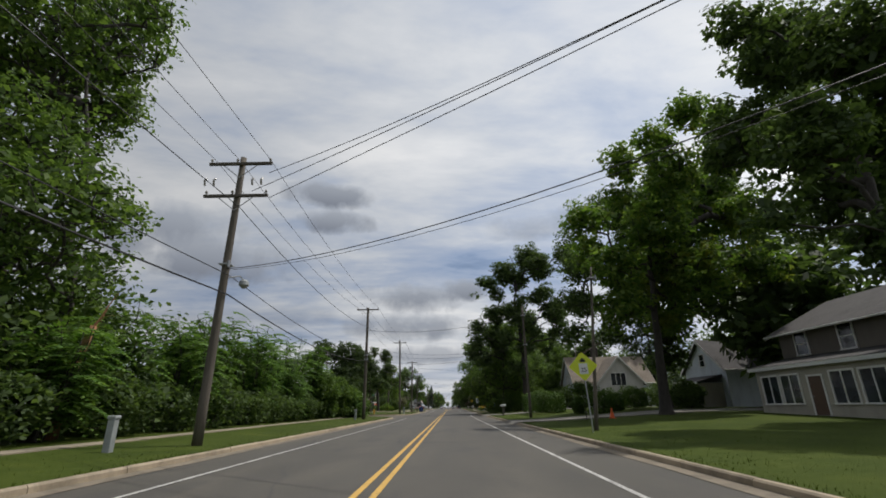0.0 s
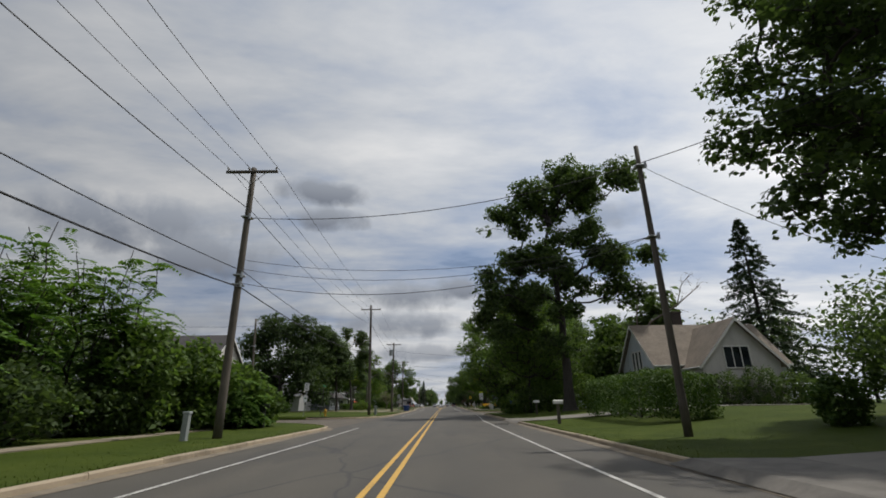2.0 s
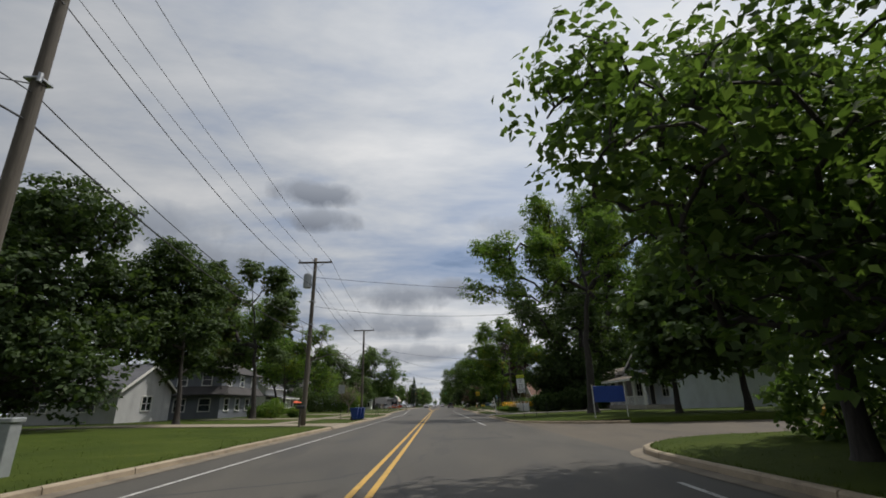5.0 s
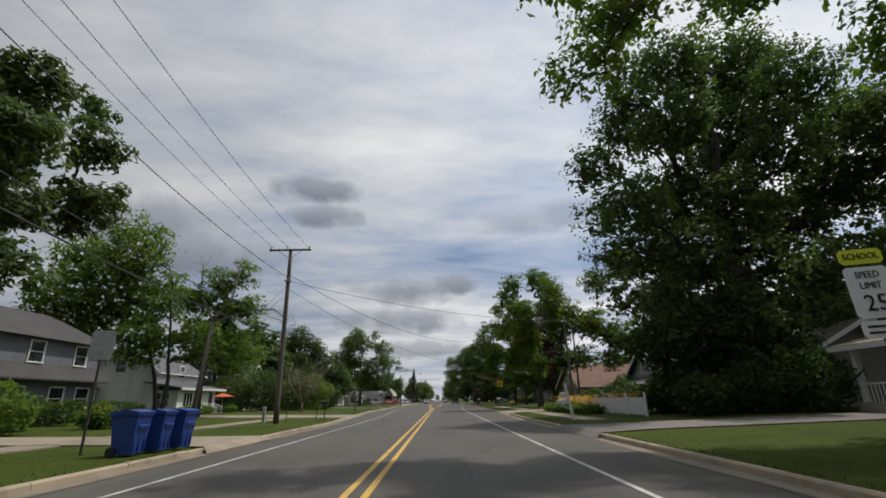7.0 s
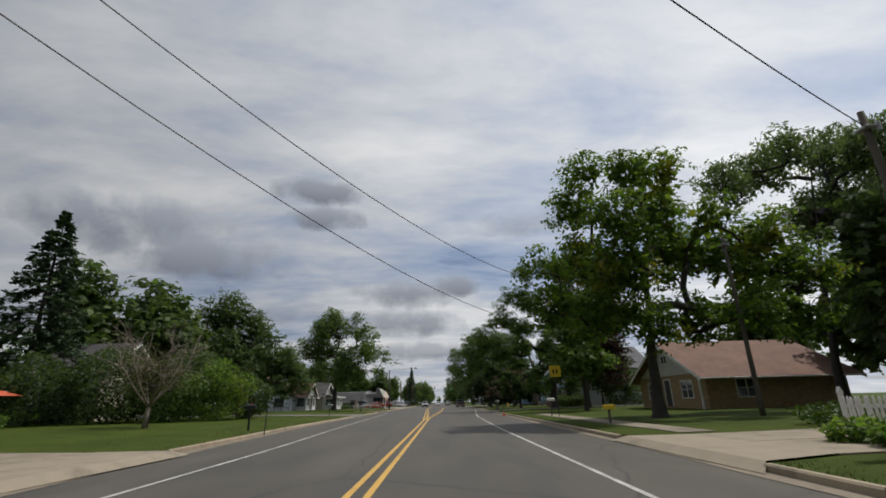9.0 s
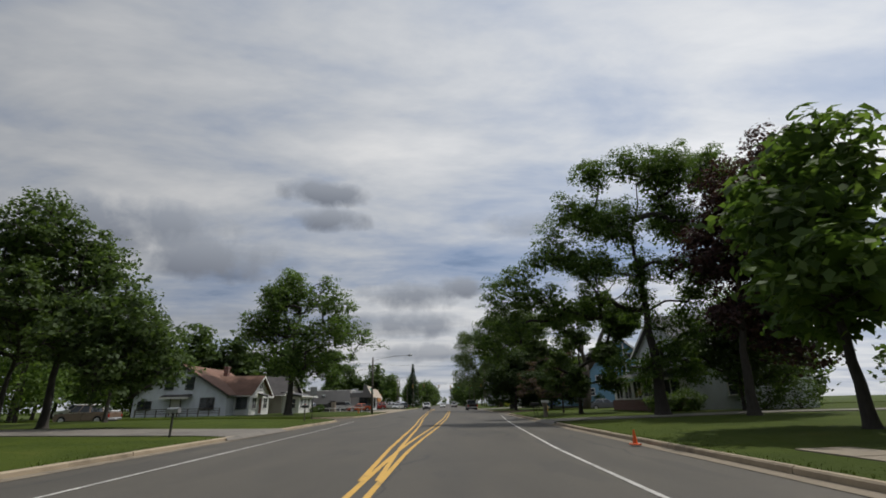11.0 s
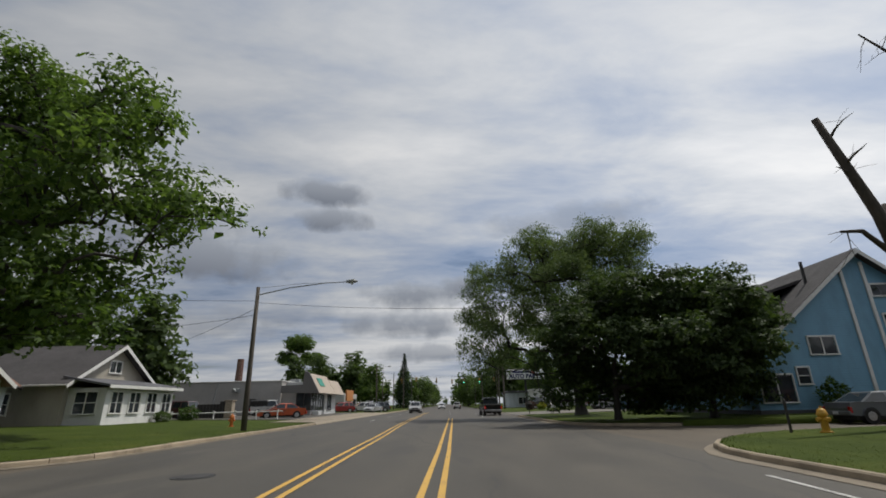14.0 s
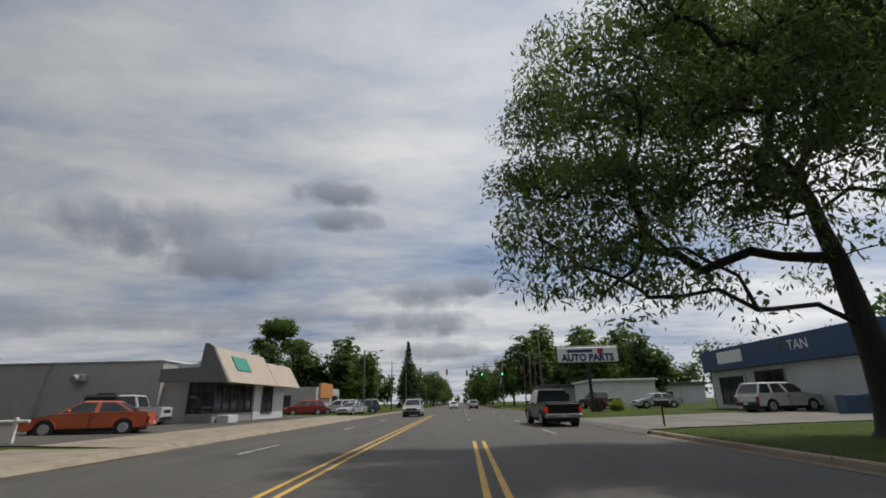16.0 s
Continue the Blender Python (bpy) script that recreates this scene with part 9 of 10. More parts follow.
tree("hawthorn_tree", "low dense round dark green tree with a pale leafy top", 11.2, 249.4,
     [(-2.3, -0.6, 5.9, 1.1, 1), (0.3, 1.5, 7.7, 1.4, 1.3), (1.3, -1.6, 7.3, 1.1, 1), (-1.5, 1.8, 4.1, 1.5, 1.4), (0.1, -2, 4.3, 1.5, 1.5), (0.3, 1.5, 2.3, 1.3, 1.2), (2.3, -1.8, 7.9, 0.6, 0.6), (3.6, 1.8, 6.2, 1.4, 1.3), (2, -0.3, 2.1, 1.2, 1.1), (-1.7, -0.1, 6.8, 0.4, 0.4), (-1.8, 0.7, 6.2, 0.5, 0.5), (-4.5, -1.2, 4.2, 0.4, 0.4), (-1.7, 0.9, 4.9, 0.7, 0.7), (-4.6, -0.8, 3.4, 0.3, 0.3), (-2.3, 0.9, 3.6, 0.7, 0.7), (-4.7, -0.8, 2.6, 0.3, 0.3), (-3.1, 0.3, 2.2, 0.6, 0.6), (-4.2, -0.2, 1.6, 0.3, 0.3), (-3, 0.6, 1.1, 0.5, 0.5), (-2.8, -1.4, 4.4, 1.3, 1.3), (0, 0.8, 6.3, 1.8, 1.7), (1.7, -1, 6.8, 1.6, 1.5), (-0.6, 1.8, 2.1, 1.5, 1.4), (1.4, -2.1, 3.4, 1.7, 1.6), (2.1, 1, 1.4, 1.4, 1.3), (3.8, -1.3, 1.5, 1.3, 1.2), (5.6, 1.4, 6.7, 1.7, 1.6), (4.1, -1.2, 3.8, 1.8, 1.7)], 0.26, 1.4, 38000, 0.16, DEEPLEAF, seed=54)
tree("hawthorn_tree", "low dense round dark green tree beside the street", 16.2, 248.4,
     [(-1.7, -0.5, 6.9, 1.2, 1.2), (1.6, 1.6, 7.5, 1.2, 1.1), (1.5, -1.7, 6.2, 1.1, 1.1), (4.9, 1.9, 5.5, 1, 1), (-2.1, -1.8, 4.1, 1.6, 1.5), (2.8, 2, 3.8, 1.6, 1.5), (2.2, -2, 3.4, 0.6, 0.6), (-1.5, 1.1, 2, 1.2, 1.1), (0.5, -0.5, 1.6, 1, 1), (3.3, 1.3, 8, 0.6, 0.6), (0.1, -1, 7.8, 0.5, 0.5), (1, -1.5, 6.1, 1.6, 1.5), (4, 0.9, 5.1, 1.3, 1.3), (0.6, -1.2, 3, 1.7, 1.6), (3.5, 1.9, 1.9, 1.3, 1.3)], 0.26, 1.4, 25600, 0.182, DEEPLEAF, seed=55)
tree("willow_tree", "large grey-green willow with a leaning trunk", 12.4, 261.5,
     [(-7.5, -0.7, 12, 0.8, 0.7), (-8.2, 1.4, 12.9, 0.5, 0.5), (-6.3, -1.5, 11.9, 0.7, 0.7), (-2.4, 2, 14.6, 1.4, 1.3), (-2.7, -1.8, 11.4, 1.1, 1.1), (2.6, 1.7, 13.9, 1.6, 1.5), (1.5, -1.5, 11, 1, 0.9), (-8.5, 2.1, 10.8, 0.7, 0.7), (-7.7, -1.2, 9.2, 0.8, 0.8), (-4.5, 2.2, 12, 1.3, 1.3), (-4.3, -1.6, 9, 0.8, 0.8), (-9.1, 2.2, 9.2, 0.5, 0.5), (-9.8, -1.5, 5.7, 0.3, 0.3), (-7.9, 1.2, 8, 1, 0.9), (-7.3, -2.3, 6.4, 0.8, 0.7), (-3.4, 1.8, 8.3, 1.1, 1), (-3.5, -2.1, 7, 0.6, 0.6), (1.4, 1.3, 9.5, 0.7, 0.7), (-0.2, -2.1, 7.4, 0.5, 0.5), (-9.1, 1.1, 5.3, 0.5, 0.5), (-8.5, -1.9, 4.5, 0.5, 0.5), (-6, 1.4, 5.7, 0.9, 0.8), (-5.9, -2.2, 4.6, 0.5, 0.5), (-1.1, 2.8, 6.9, 0.6, 0.6), (-8.8, -1.5, 4, 0.3, 0.3), (-6.9, 1.5, 4.6, 0.5, 0.5), (-6.7, -1.8, 3.7, 0.4, 0.4), (-3.3, 2, 4.8, 0.5, 0.5), (-3.8, -1.3, 3.2, 0.2, 0.2), (0.2, 1.9, 4.9, 0.4, 0.4), (-0.2, -1.2, 4.8, 0.3, 0.3), (3.7, 2.2, 12.4, 1.1, 1), (-2.1, -2.1, 8.9, 0.7, 0.7), (0, 2.6, 12.1, 1, 1), (-1.4, -2.2, 5.9, 0.4, 0.4), (-0.2, 1.7, 7, 0.5, 0.5), (3.7, -0.3, 10.4, 1.2, 1.2), (5, 1.6, 7.9, 0.9, 0.9), (-3.5, -1.7, 14.6, 1.4, 1.3), (1.8, 2.5, 14.8, 2.2, 2.1), (2.5, -1, 15.2, 1.8, 1.7), (6.3, 0.5, 15.1, 1.9, 1.8), (-5.4, -2.6, 12.2, 1.2, 1.2), (-0.7, 2.4, 15, 2, 1.9), (-0.4, -2.5, 12, 1.5, 1.4), (5.7, 2, 14.9, 1.9, 1.9), (5.6, -1.1, 12.8, 1.1, 1), (-7.6, 2.1, 11.7, 1.3, 1.2), (-6.8, -2.9, 9.2, 1.1, 1.1), (-2.4, 2.4, 11.6, 1.9, 1.8), (-2.2, -3.1, 8.9, 1.3, 1.3), (3.7, 2, 11.2, 1.5, 1.5), (3.3, -1.7, 9.4, 1, 0.9), (-8.7, 1.9, 8.5, 1, 1), (-7.3, -0.9, 7.2, 1.2, 1.2), (-3.8, 2.3, 8.2, 1.5, 1.4), (-2.7, -1.3, 6.9, 1.2, 1.1), (-8.7, 0.6, 6.1, 0.7, 0.6), (-7.2, -1.8, 5.4, 0.6, 0.6), (4.1, 0.9, 7.7, 0.8, 0.8)], 0.56, 2.2, 84000, 0.084, WILLOWLEAF, WILLOW_BARK, 56, droop=1.6, long=2.8, axis=(-1.6, 0), core=0.8, hang=0.7, puff=1.5, reach=0.72)
b = thing("shop_sign", 13.0, 292.8, lawn_z(13.0, 292.8), "white framed shop sign board on a black pole", "sign")
part("pole", Shape().tube([(0, 0, -0.1), (0, 0, 4.3)], 0.15, 12), BLACK, b)
bd = part("board", Shape().box(-2.9, 2.9, -0.16, 0.16, 4.3, 5.85, 0.14), SIGNWHT, b)
part("rim", Shape().box(-2.95, 2.95, -0.1, 0.1, 4.25, 5.9, 0.1), BLACK, b)
NAVY = plain("navy_letters", (0.015, 0.018, 0.11), 0.5)
lettering("legend", "AUTO PARTS", 0.88, NAVY, bd, Matrix.Translation((0, -0.168, 4.78)), squeeze=0.93, bold=0.05)
part("bar", Shape().box(-1.9, 0.5, -0.17, -0.162, 5.28, 5.55), NAVY, bd)
part("emblem", Shape().box(0.95, 1.5, -0.17, -0.162, 5.15, 5.65), plain("red_bar", (0.32, 0.05, 0.05), 0.5), bd)
h = House("shop", "white shop with a dark blue fascia facing the road", 33, 281, 0.15, "shop")
h.box("wall", 22.7, 40, 272.6, 290.0, 0, 4.4, WHITE_RENDER)
fas = h.box("fascia", 22.2, 40.2, 272.2, 290.3, 3.3, 5.0, plain("blue_fascia", (0.02, 0.055, 0.14), 0.5))
lettering("legend", "TAN", 0.9, SIGNWHT, fas, Matrix.Translation((22.19, 278.2, 4.3)) @ pose(0, 0, 0, 0, 0, -90))
h.add("sign_shape", Shape().box(22.15, 22.19, 284.2, 287.6, 3.8, 4.7), SIGNWHT, parent=fas)
h.window("W", 22.7, 282.4, 0.3, 3.0, 2.6, DARKTRIM, panes=3, sash=False)
h.window("W", 22.7, 287.2, 0.8, 3.2, 1.9, DARKTRIM, panes=3, sash=False)
for u in (280.2, 284.6, 289.4):
    h.add("canopy_post", Shape().tube([(22.35, u, 0.2), (22.35, u, 3.3)], 0.05, 8), GREYMETAL)
h.box("low_wall", 19.6, 22.2, 272.3, 273.0, 0.1, 1.25, plain("blue_wall", (0.05, 0.09, 0.16), 0.7), 0.03)
h = House("shop", "low pale shop with a flat roof behind the lot", 26, 330, 0.1, "shop")
h.box("wall", 14.5, 40, 326, 338, 0, 3.3, COOL_SIDING)
h.box("roof", 14.2, 40.3, 325.6, 338.4, 3.3, 3.7, GREY_ROOF)
for u in (17.5, 21, 24.5, 29, 34):
    h.window("S", 326, u, 1.0, 1.8, 1.3, panes=2, sash=False)
h = House("shop", "white metal-sided building behind a fence", 25, 312, 0.1, "shop")
h.box("wall", 17.5, 25.0, 308, 318, 0, 3.4, WHITE_SIDING)
h.box("roof", 17.2, 25.3, 307.6, 318.4, 3.4, 3.65, TRIM)
mailbox("dark mailbox on a black post near the lot entrance", 9.25, 268.6, DARKTRIM, BLACK, 90, 0.85, 0.06)
bush("planter_bush", "round dark red bush beside a sign pole", 13.6, 293.4, 0.8, 1.3, 230, PURPLE, 900, 0.12)
bush("planter_bush", "round yellow-green bush beside a sign pole", 15.2, 293.0, 0.7, 1.0, 231, TURNING, 900, 0.12)

# ---- vehicles ----
vehicle("pickup_truck", "black pickup truck with lit brake lamps on the road", "pickup", car_paint("black_paint", (0.007, 0.008, 0.009)), 6.0, 275.8, 3, True, z=0)
vehicle("suv", "silver oncoming sport utility car", "suv", car_paint("silver_paint", (0.42, 0.42, 0.42)), -3.9, 297.5, 180, z=0)
vehicle("car", "white oncoming saloon far down the road", "sedan", car_paint("white_paint", (0.62, 0.62, 0.61)), -0.6, 352, 180, z=0)
vehicle("suv", "white sport utility car far ahead", "suv", car_paint("white_paint", (0.62, 0.62, 0.61)), 3.4, 345, 0, z=0)
vehicle("sedan", "orange-red saloon parked on the shop's lot", "sedan", car_paint("orange_red_paint", (0.50, 0.10, 0.035)), -15.3, 269.2, 113, z=0.2)
vehicle("jeep", "white off-road car with a black soft top, parked", "jeep", car_paint("white_paint", (0.62, 0.62, 0.61)), -19.3, 277.0, 282, z=0.22)
vehicle("pickup_truck", "dark blue pickup parked beside the grey wall", "pickup", car_paint("dark_blue_paint", (0.025, 0.03, 0.04)), -29.6, 272.5, 95, z=0.3)
vehicle("suv", "dark maroon car parked behind the board screen", "suv", car_paint("maroon_paint", (0.06, 0.02, 0.02)), -25.4, 268.0, 80, z=0.3)
vehicle("suv", "red sport utility car on the far lot", "suv", car_paint("red_paint", (0.36, 0.03, 0.025)), -17.2, 303.5, 120, z=0.15)
vehicle("suv", "white sport utility car on the far lot", "suv", car_paint("white_paint", (0.62, 0.62, 0.61)), -14.2, 307.5, 110, z=0.15)
vehicle("sedan", "silver saloon facing the road on the far lot", "sedan", car_paint("silver_paint", (0.42, 0.42, 0.42)), -11.6, 303.5, 165, z=0.12)
vehicle("suv", "grey sport utility car on the far lot", "suv", car_paint("grey_paint", (0.12, 0.13, 0.14)), -11.8, 310.0, 100, z=0.12)
vehicle("suv", "white sport utility car parked before a blue shop", "suv", car_paint("white_paint", (0.62, 0.62, 0.61)), 20.4, 278.4, 282)
vehicle("sedan", "silver saloon on the lot behind the willow", "sedan", car_paint("silver_paint", (0.42, 0.42, 0.42)), 20.6, 297.5, 95)
vehicle("pickup_truck", "dark parked pickup beside the sign", "pickup", car_paint("dark_green_paint", (0.02, 0.026, 0.024)), 17.2, 305.5, 20)
vehicle("sedan", "white saloon parked beside the white house", "sedan", car_paint("white_paint", (0.62, 0.62, 0.61)), -38.6, 233.4, 96)
vehicle("suv", "white estate car parked behind a saloon", "suv", car_paint("white_paint", (0.62, 0.62, 0.61)), -42.5, 236.2, 96)
vehicle("pickup_truck", "tan pickup on a side lawn", "pickup", car_paint("tan_paint", (0.20, 0.14, 0.10)), -34.0, 226.4, 88, z=0.03)
vehicle("suv", "red car parked on a drive beside the blue house", "suv", car_paint("dark_red_paint", (0.26, 0.03, 0.02)), 26.6, 243.2, -88, z=0.03)
vehicle("sedan", "dark grey car parked on a drive beside the blue house", "sedan", car_paint("grey_paint", (0.12, 0.13, 0.14)), 22.6, 245.0, -90, z=0.03)
vehicle("sedan", "parked blue car far up the side of the road", "sedan", car_paint("dark_blue_paint", (0.025, 0.03, 0.04)), -15.5, 330, 175, z=0.13)

# ---- poles and cables ----
utility_pole("wooden utility pole with two crossarms and a small lamp", -6.98, 26.3, 10.7, ((0.35, 1.25), (1.75, 1.25)), (0.013, 0.0), 0.17, ("cutouts", "bulb", 6.2))
utility_pole("wooden utility pole with one crossarm", -7.35, 58.5, 11.3, ((0.25, 1.15),), (0.0, 0), 0.17, (8.9, 6.3, 5.9))
utility_pole("tall wooden utility pole with a crossarm", -7.85, 97.9, 13.3, ((0.6, 1.25),), (-0.02, 0), 0.18, (11.8, 8.5))
utility_pole("wooden utility pole with a grey transformer", -7.6, 120.6, 11.4, ((0.35, 1.2),), (0.01, 0), 0.17, ("transformer", 8.2, 6.6))
utility_pole("wooden utility pole with a wide crossarm", -8.2, 148.2, 10.5, ((0.1, 1.32),), (0, 0), 0.16, (8.4,))
utility_pole("plain wooden pole beside the grey house", -19.9, 92.4, 10.5, (), (-0.05, 0), 0.15, (9.9, 7.4))
utility_pole("slender grey wooden pole on the lawn", 7.95, 32.7, 7.8, (), (0.083, 0), 0.10, (7.2,))
utility_pole("leaning wooden pole beside a driveway", 8.85, 55.9, 10.6, (), (-0.012, 0), 0.14, (9.7, 6.8))
utility_pole("wooden pole among trees", 16.8, 173.8, 9.2, (), (0, 0), 0.13, (8.8,))
utility_pole("dark leaning wooden pole beside the flower garden", 12.3, 160.3, 7.9, (), (-0.02, 0), 0.13, (7.4,))
main = [(-6.84, 26.3, 10.5), (-7.35, 58.5, 11.2), (-8.1, 97.9, 12.85), (-7.5, 120.6, 11.2), (-8.2, 148.2, 10.55)]
first = (-6.6, -22.0, 10.6)
runs = [first] + main
for a, b in zip(runs, runs[1:]):
    for dx in (-1.1, -0.15, 1.1):
        wire((a[0] + dx, a[1], a[2] + 0.2), (b[0] + dx, b[1], b[2] + 0.2), 0.55, 0.011)
    wire((a[0] + 0.15, a[1], a[2] - 1.9), (b[0] + 0.15, b[1], b[2] - 1.9), 0.75, 0.016)
    for dz, r in ((-4.6, 0.016), (-5.3, 0.026)):
        wire((a[0] + 0.12, a[1], a[2] + dz), (b[0] + 0.12, b[1], b[2] + dz), 0.7, r, label="black telephone cable between poles")
for x0, z0, z1, sag in ((-5.7, 10.1, 8.9, 0.55), (-6.3, 9.3, 8.7, 0.25), (-5.6, 9.0, 8.65, 0.1)):
    wire((x0, 26.25, z0), (14.7, 10.3, z1), sag, 0.013, 24)
wire((-6.9, 26.3, 6.15), (14.7, 10.3, 7.2), 1.25, 0.013, 24)
wire((-6.9, 26.3, 6.1), (14.7, 10.3, 7.05), 1.3, 0.007, 24)
wire((-7.3, 58.5, 9.0), (8.75, 55.9, 10.0), 0.8, 0.016)
wire((8.75, 55.9, 10.0), (21.0, 42.0, 11.0), 0.6, 0.016)
wire((8.75, 55.9, 9.9), (22.0, 60.0, 7.0), 0.4, 0.011)
for z, sag, r in ((7.1, 0.85, 0.009), (6.7, 1.0, 0.009), (6.1, 1.2, 0.012)):
    wire((-7.3, 58.5, z), (8.8, 55.9, 7.0), sag, r)
wire((-7.8, 97.9, 8.5), (-20.4, 92.4, 10.0), 0.5, 0.014)
wire((-20.4, 92.4, 10.0), (-44, 92.0, 11.5), 0.6, 0.014)
wire((-20.3, 92.4, 7.4), (-28, 101.0, 6.8), 0.2, 0.012)
wire((-7.5, 120.6, 10.1), (16, 121.5, 8.6), 0.25, 0.014)
wire((-7.5, 120.6, 8.0), (16, 122.0, 8.6), 1.1, 0.012)
wire((-8.1, 148.2, 8.9), (9.6, 182.0, 9.5), 2.3, 0.014, 24)
wire((-8.1, 148.2, 8.0), (9.6, 182.0, 6.4), 2.2, 0.012, 24)
wire((-8.1, 148.2, 8.5), (12.2, 160.3, 7.6), 0.6, 0.014)
wire((-8.1, 148.2, 8.4), (-26.5, 171.0, 4.2), 0.4, 0.011)
wire((12.2, 160.3, 7.7), (22.5, 171, 4.6), 0.3, 0.012)


def street_lamp(label, x, y, h, reach, arm_z):
    root = thing("street_lamp", x, y, lawn_z(x, y) - 0.05, label, "street lamp", "street lamps")
    part("pole", Shape().tube([(-0.02 * t * h * 0.5, 0, h * t) for t in (0, 0.3, 0.6, 1)], [0.15, 0.135, 0.12, 0.1], 12), POLE, root, smooth=True)
    part("arm", Shape().tube([(0, 0, arm_z), (reach * 0.35, 0, arm_z + 0.38), (reach * 0.75, 0, arm_z + 0.62), (reach, 0, arm_z + 0.66)], [0.035, 0.032, 0.03, 0.028], 8), STEEL, root)
    part("brace", Shape().tube([(0, 0, arm_z + 0.4), (reach * 0.5, 0, arm_z + 0.62), (reach * 0.75, 0, arm_z + 0.63)], 0.012, 5), STEEL, root)
    hd = part("lamp_head", Shape().tube([(reach - 0.05, 0, arm_z + 0.68), (reach + 0.1, 0, arm_z + 0.68), (reach + 0.4, 0, arm_z + 0.70), (reach + 0.62, 0, arm_z + 0.68)], [0.06, 0.11, 0.13, 0.04], 10), GREYMETAL, root, "pale cobra-head lamp")
    part("lens", Shape().tube([(reach + 0.3, 0, arm_z + 0.62), (reach + 0.3, 0, arm_z + 0.5)], [0.13, 0.05], 10), CLEARLAMP, hd)
    return root


street_lamp("wooden street lamp pole with a long curved arm", -9.3, 246.5, 7.7, 5.0, 7.25)
street_lamp("far street lamp with a curved arm", -13.2, 317.5, 8.8, 2.2, 8.0)
tall = street_lamp("far street lamp beside the crossing", 12.5, 327.0, 9.0, 2.0, 8.2)
tall.rotation_euler = (0, 0, pi)
street_lamp("tall lot lamp beside the sign", 12.0, 313.0, 10.5, 0.6, 9.7)
wire((-9.3, 246.5, 6.9), (14.0, 247.2, 7.0), 0.55, 0.010)
wire((-9.3, 246.5, 6.2), (-33.0, 252.0, 6.2), 0.5, 0.012)
wire((-9.3, 246.5, 7.0), (-33.0, 240.0, 7.6), 0.4, 0.011)
wire((-9.3, 246.5, 6.6), (-24.5, 257.0, 4.6), 0.3, 0.011)

# ---- the far crossing ----
AMBERBOX = plain("signal_yellow", (0.45, 0.26, 0.03), 0.5)


def traffic_light(label, x, y, z, lit=None):
    root = thing("traffic_light", x, y, z, label, "traffic light", "signals on a span wire")
    part("housing", Shape().box(-0.17, 0.17, -0.14, 0.14, -1.05, 0, 0.02), AMBERBOX, root)
    part("hanger", Shape().tube([(0, 0, 0), (0, 0, 0.55)], 0.02, 6), STEEL, root)
    for i, c in enumerate(("red", "amber", "green")):
        zz = -0.18 - 0.34 * i
        part("visor", Shape().tube([(0, -0.14, zz), (0, -0.34, zz - 0.02)], 0.13, 10, cap=False), BLACK, root)
        on = lit == c
        m = lamp_glow("lit_green_signal", (0.1, 1.0, 0.6), 3.0) if on else plain("dark_%s_lens" % c, {"red": (0.12, 0.01, 0.01), "amber": (0.14, 0.08, 0.01), "green": (0.01, 0.08, 0.05)}[c], 0.3)
        part("lens", Shape().tube([(0, -0.145, zz), (0, -0.16, zz)], 0.115, 12), m, root)
    return root


SPAN_A, SPAN_B = ((-14.6, 336, 8.8), (13.6, 342, 7.9)), ((-12.4, 340, 8.2), (14.8, 336, 7.9))


def on_span(span, x, sag=0.5):
    a, b = Vector(span[0]), Vector(span[1])
    t = (x - a.x) / (b.x - a.x)
    return a.lerp(b, t) - Vector((0, 0, sag * 4 * t * (1 - t)))


for span, x, lit in ((SPAN_A, -6.6, None), (SPAN_A, -1.6, None), (SPAN_B, 2.2, None), (SPAN_A, 5.2, "green"), (SPAN_A, 9.2, "green"), (SPAN_B, -10.4, None), (SPAN_B, 12.4, None)):
    p = on_span(span, x)
    traffic_light("yellow hanging traffic light over the crossing", p.x, p.y, p.z - 0.54, lit)
for x, y, hh in ((-14.6, 336, 9.5), (-12.4, 340, 9.0), (13.6, 342, 9.0), (14.8, 336, 9.0)):
    utility_pole("grey steel pole at the far crossing", x, y, hh, (), (0, 0), 0.13, (), "crossing poles")
wire(*SPAN_A, 0.5, 0.014, 40)
wire(*SPAN_B, 0.5, 0.014, 40)
for y in (356, 386, 420, 460):
    utility_pole("far utility pole along the road", -11.5, y, 10.5, ((0.3, 1.2),), (0, 0), 0.16)
for y in (370, 410):
    utility_pole("far utility pole along the road", 11.8, y, 9.5, (), (0, 0), 0.16)

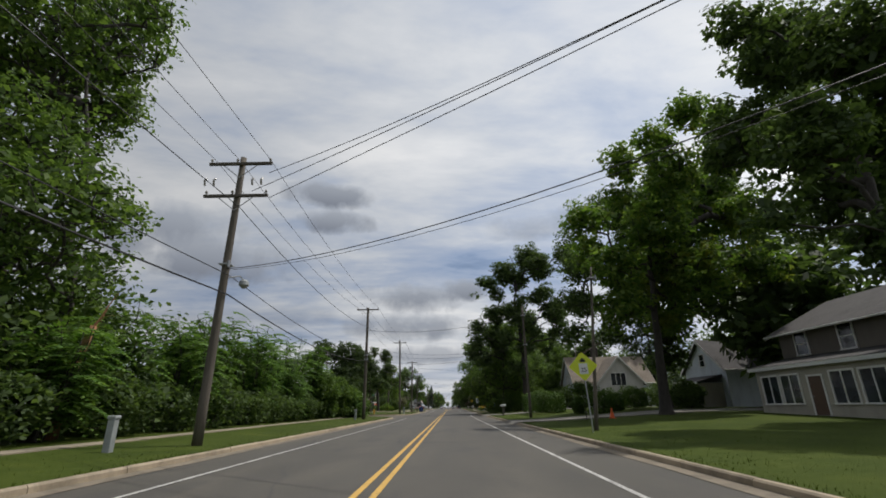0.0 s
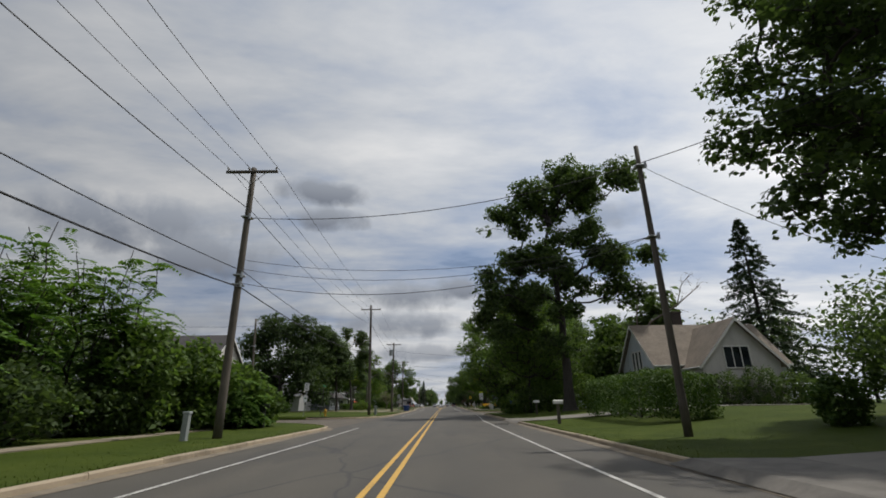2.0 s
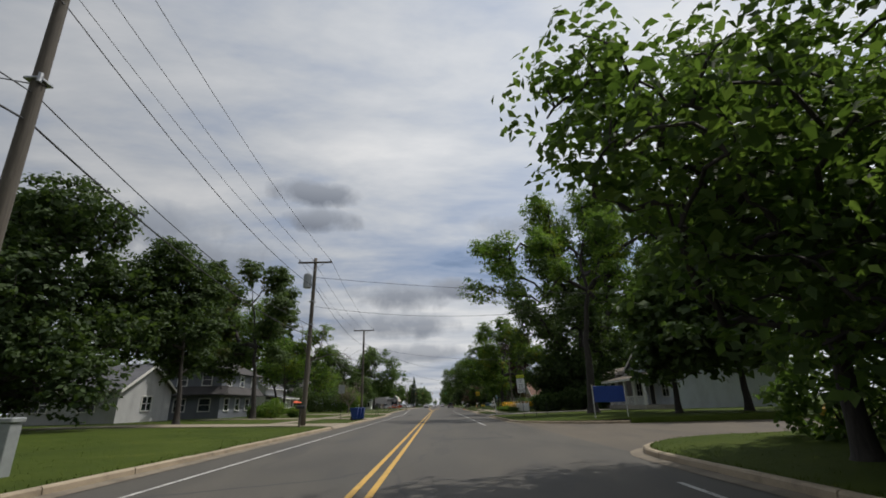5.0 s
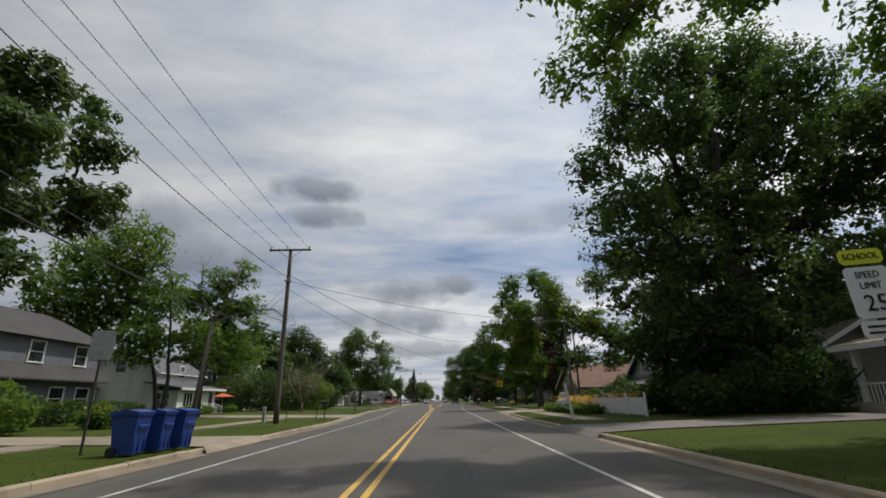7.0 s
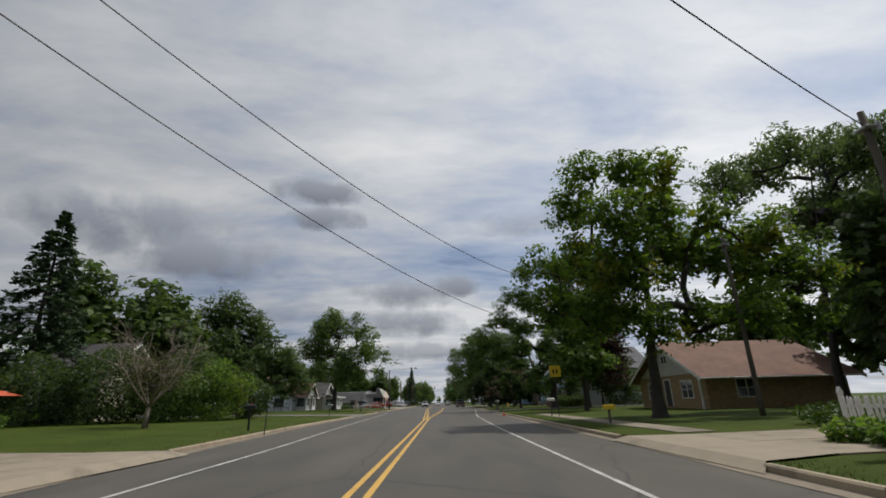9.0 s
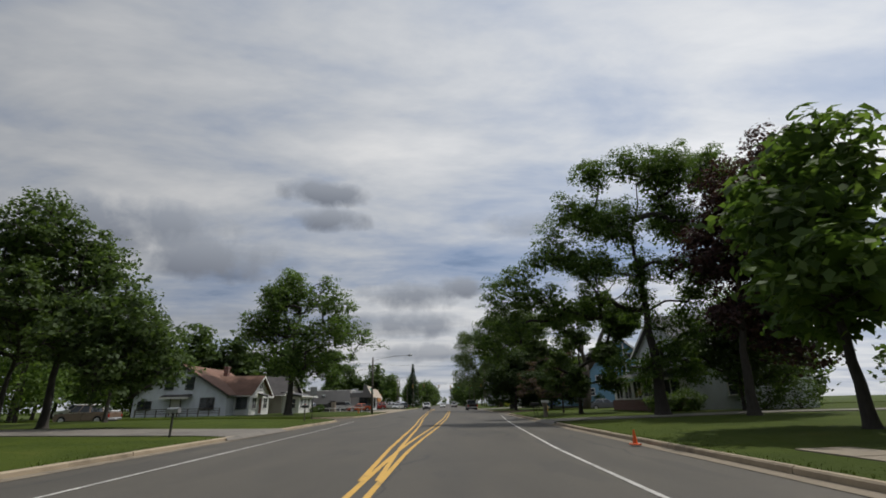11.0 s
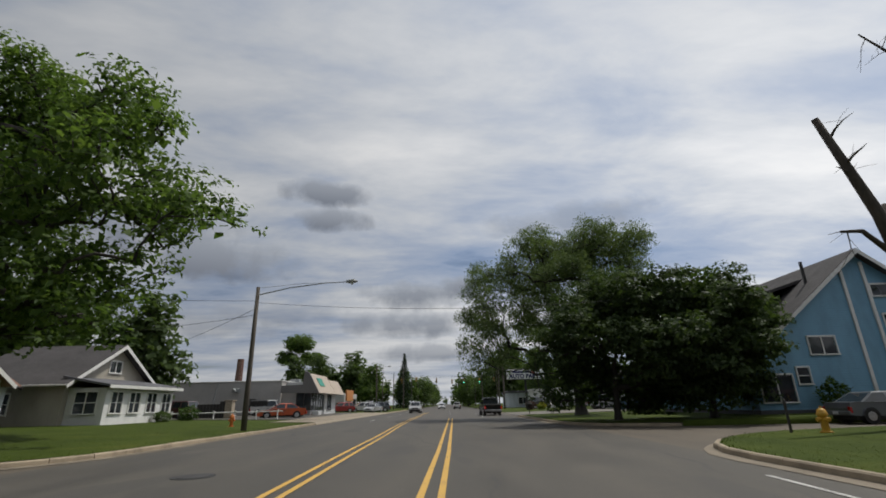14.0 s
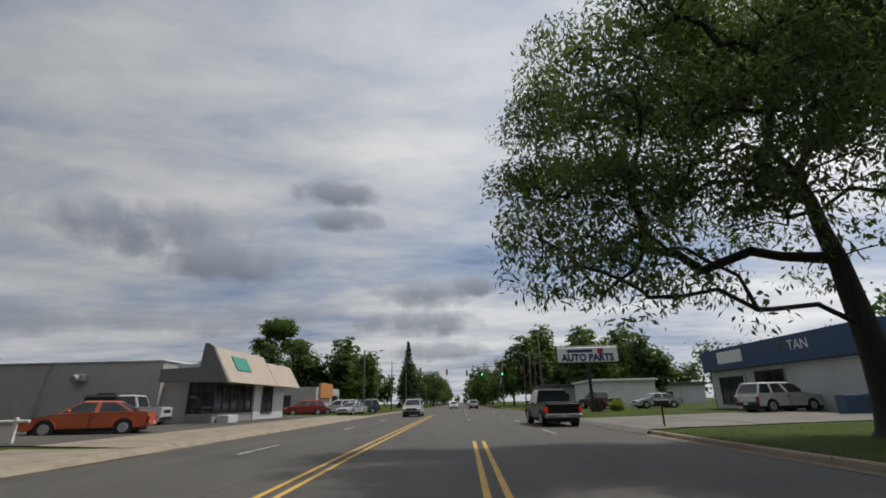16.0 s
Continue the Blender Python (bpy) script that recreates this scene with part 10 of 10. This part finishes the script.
# ---- far trees ----
for x, y, sc, tn in ((-46, 252, 1.1, 15), (-42, 262, 1.15, 95), (-36, 264, 1.05, 170), (-30, 268, 0.95, 250), (-52, 244, 1.1, 60)):
    place_tree(oak, x, y, sc, tn)
conifer("spruce_tree", "tall dark spruce far down the road", -13.0, 374, 17.4, 3.6, 71)
tree("elm_tree", "tall open tree behind the shops", -43, 359, [(0, 0, 18.6, 4.4, 2.6), (-3.5, 0, 14.6, 3.2, 1.9), (3.6, 0, 14.2, 3.4, 1.9)], 0.5, 8, 7000, 0.406, MAPLE, seed=72)
for src, x, y, sc, tn in ((oak, -25, 352, 1.15, 10), (oak, -33, 350, 1.1, 80), (ash, -19, 346, 0.75, 50), (oak, -38, 345, 1.0, 130), (ash, -14.5, 398, 0.9, 200), (oak, 16.5, 352, 1.1, 60), (ash, 20, 362, 1.2, 10), (oak, 27, 356, 1.1, 210), (oak, 15.5, 380, 1.2, 300), (ash, 34, 345, 1.0, 100), (oak, 30, 322, 0.8, 40), (ash, 21, 322, 0.8, 170)):
    place_tree(src, x, y, sc, tn)
far_woods("far_woods", "distant dark green woods along the road", [(-13, 410, -11.5, 640, 14, 9, 15, 1100), (13, 400, 12, 640, 16, 11, 16, 1300), (-60, 395, -15, 420, 9, 10, 14, 1000), (20, 400, 70, 395, 9, 11, 15, 1000), (-3, 760, 5, 800, 2, 6, 9, 500)], 13, 0.8, DARKLEAF)
far_woods("left_woods", "green woods behind the houses", [(-52, 100, -54, 300, 26, 8, 13, 1200), (-60, 262, -48, 268, 4, 9, 13, 1600), (-46, 222, -48, 264, 8, 8, 11, 1700)], 14, 0.36, MAPLE)
far_woods("right_woods", "green woods behind the bungalows", [(44, 110, 46, 330, 24, 8, 13, 1200)], 15, 0.5, DARKLEAF)
far_woods("back_woods", "trees behind the first stretch", [(-34, -40, -30, 20, 8, 9, 14, 900), (20, -40, 24, 20, 8, 9, 14, 900)], 16, 0.6, MAPLE)

# ---- grass last ----
grass_blades()
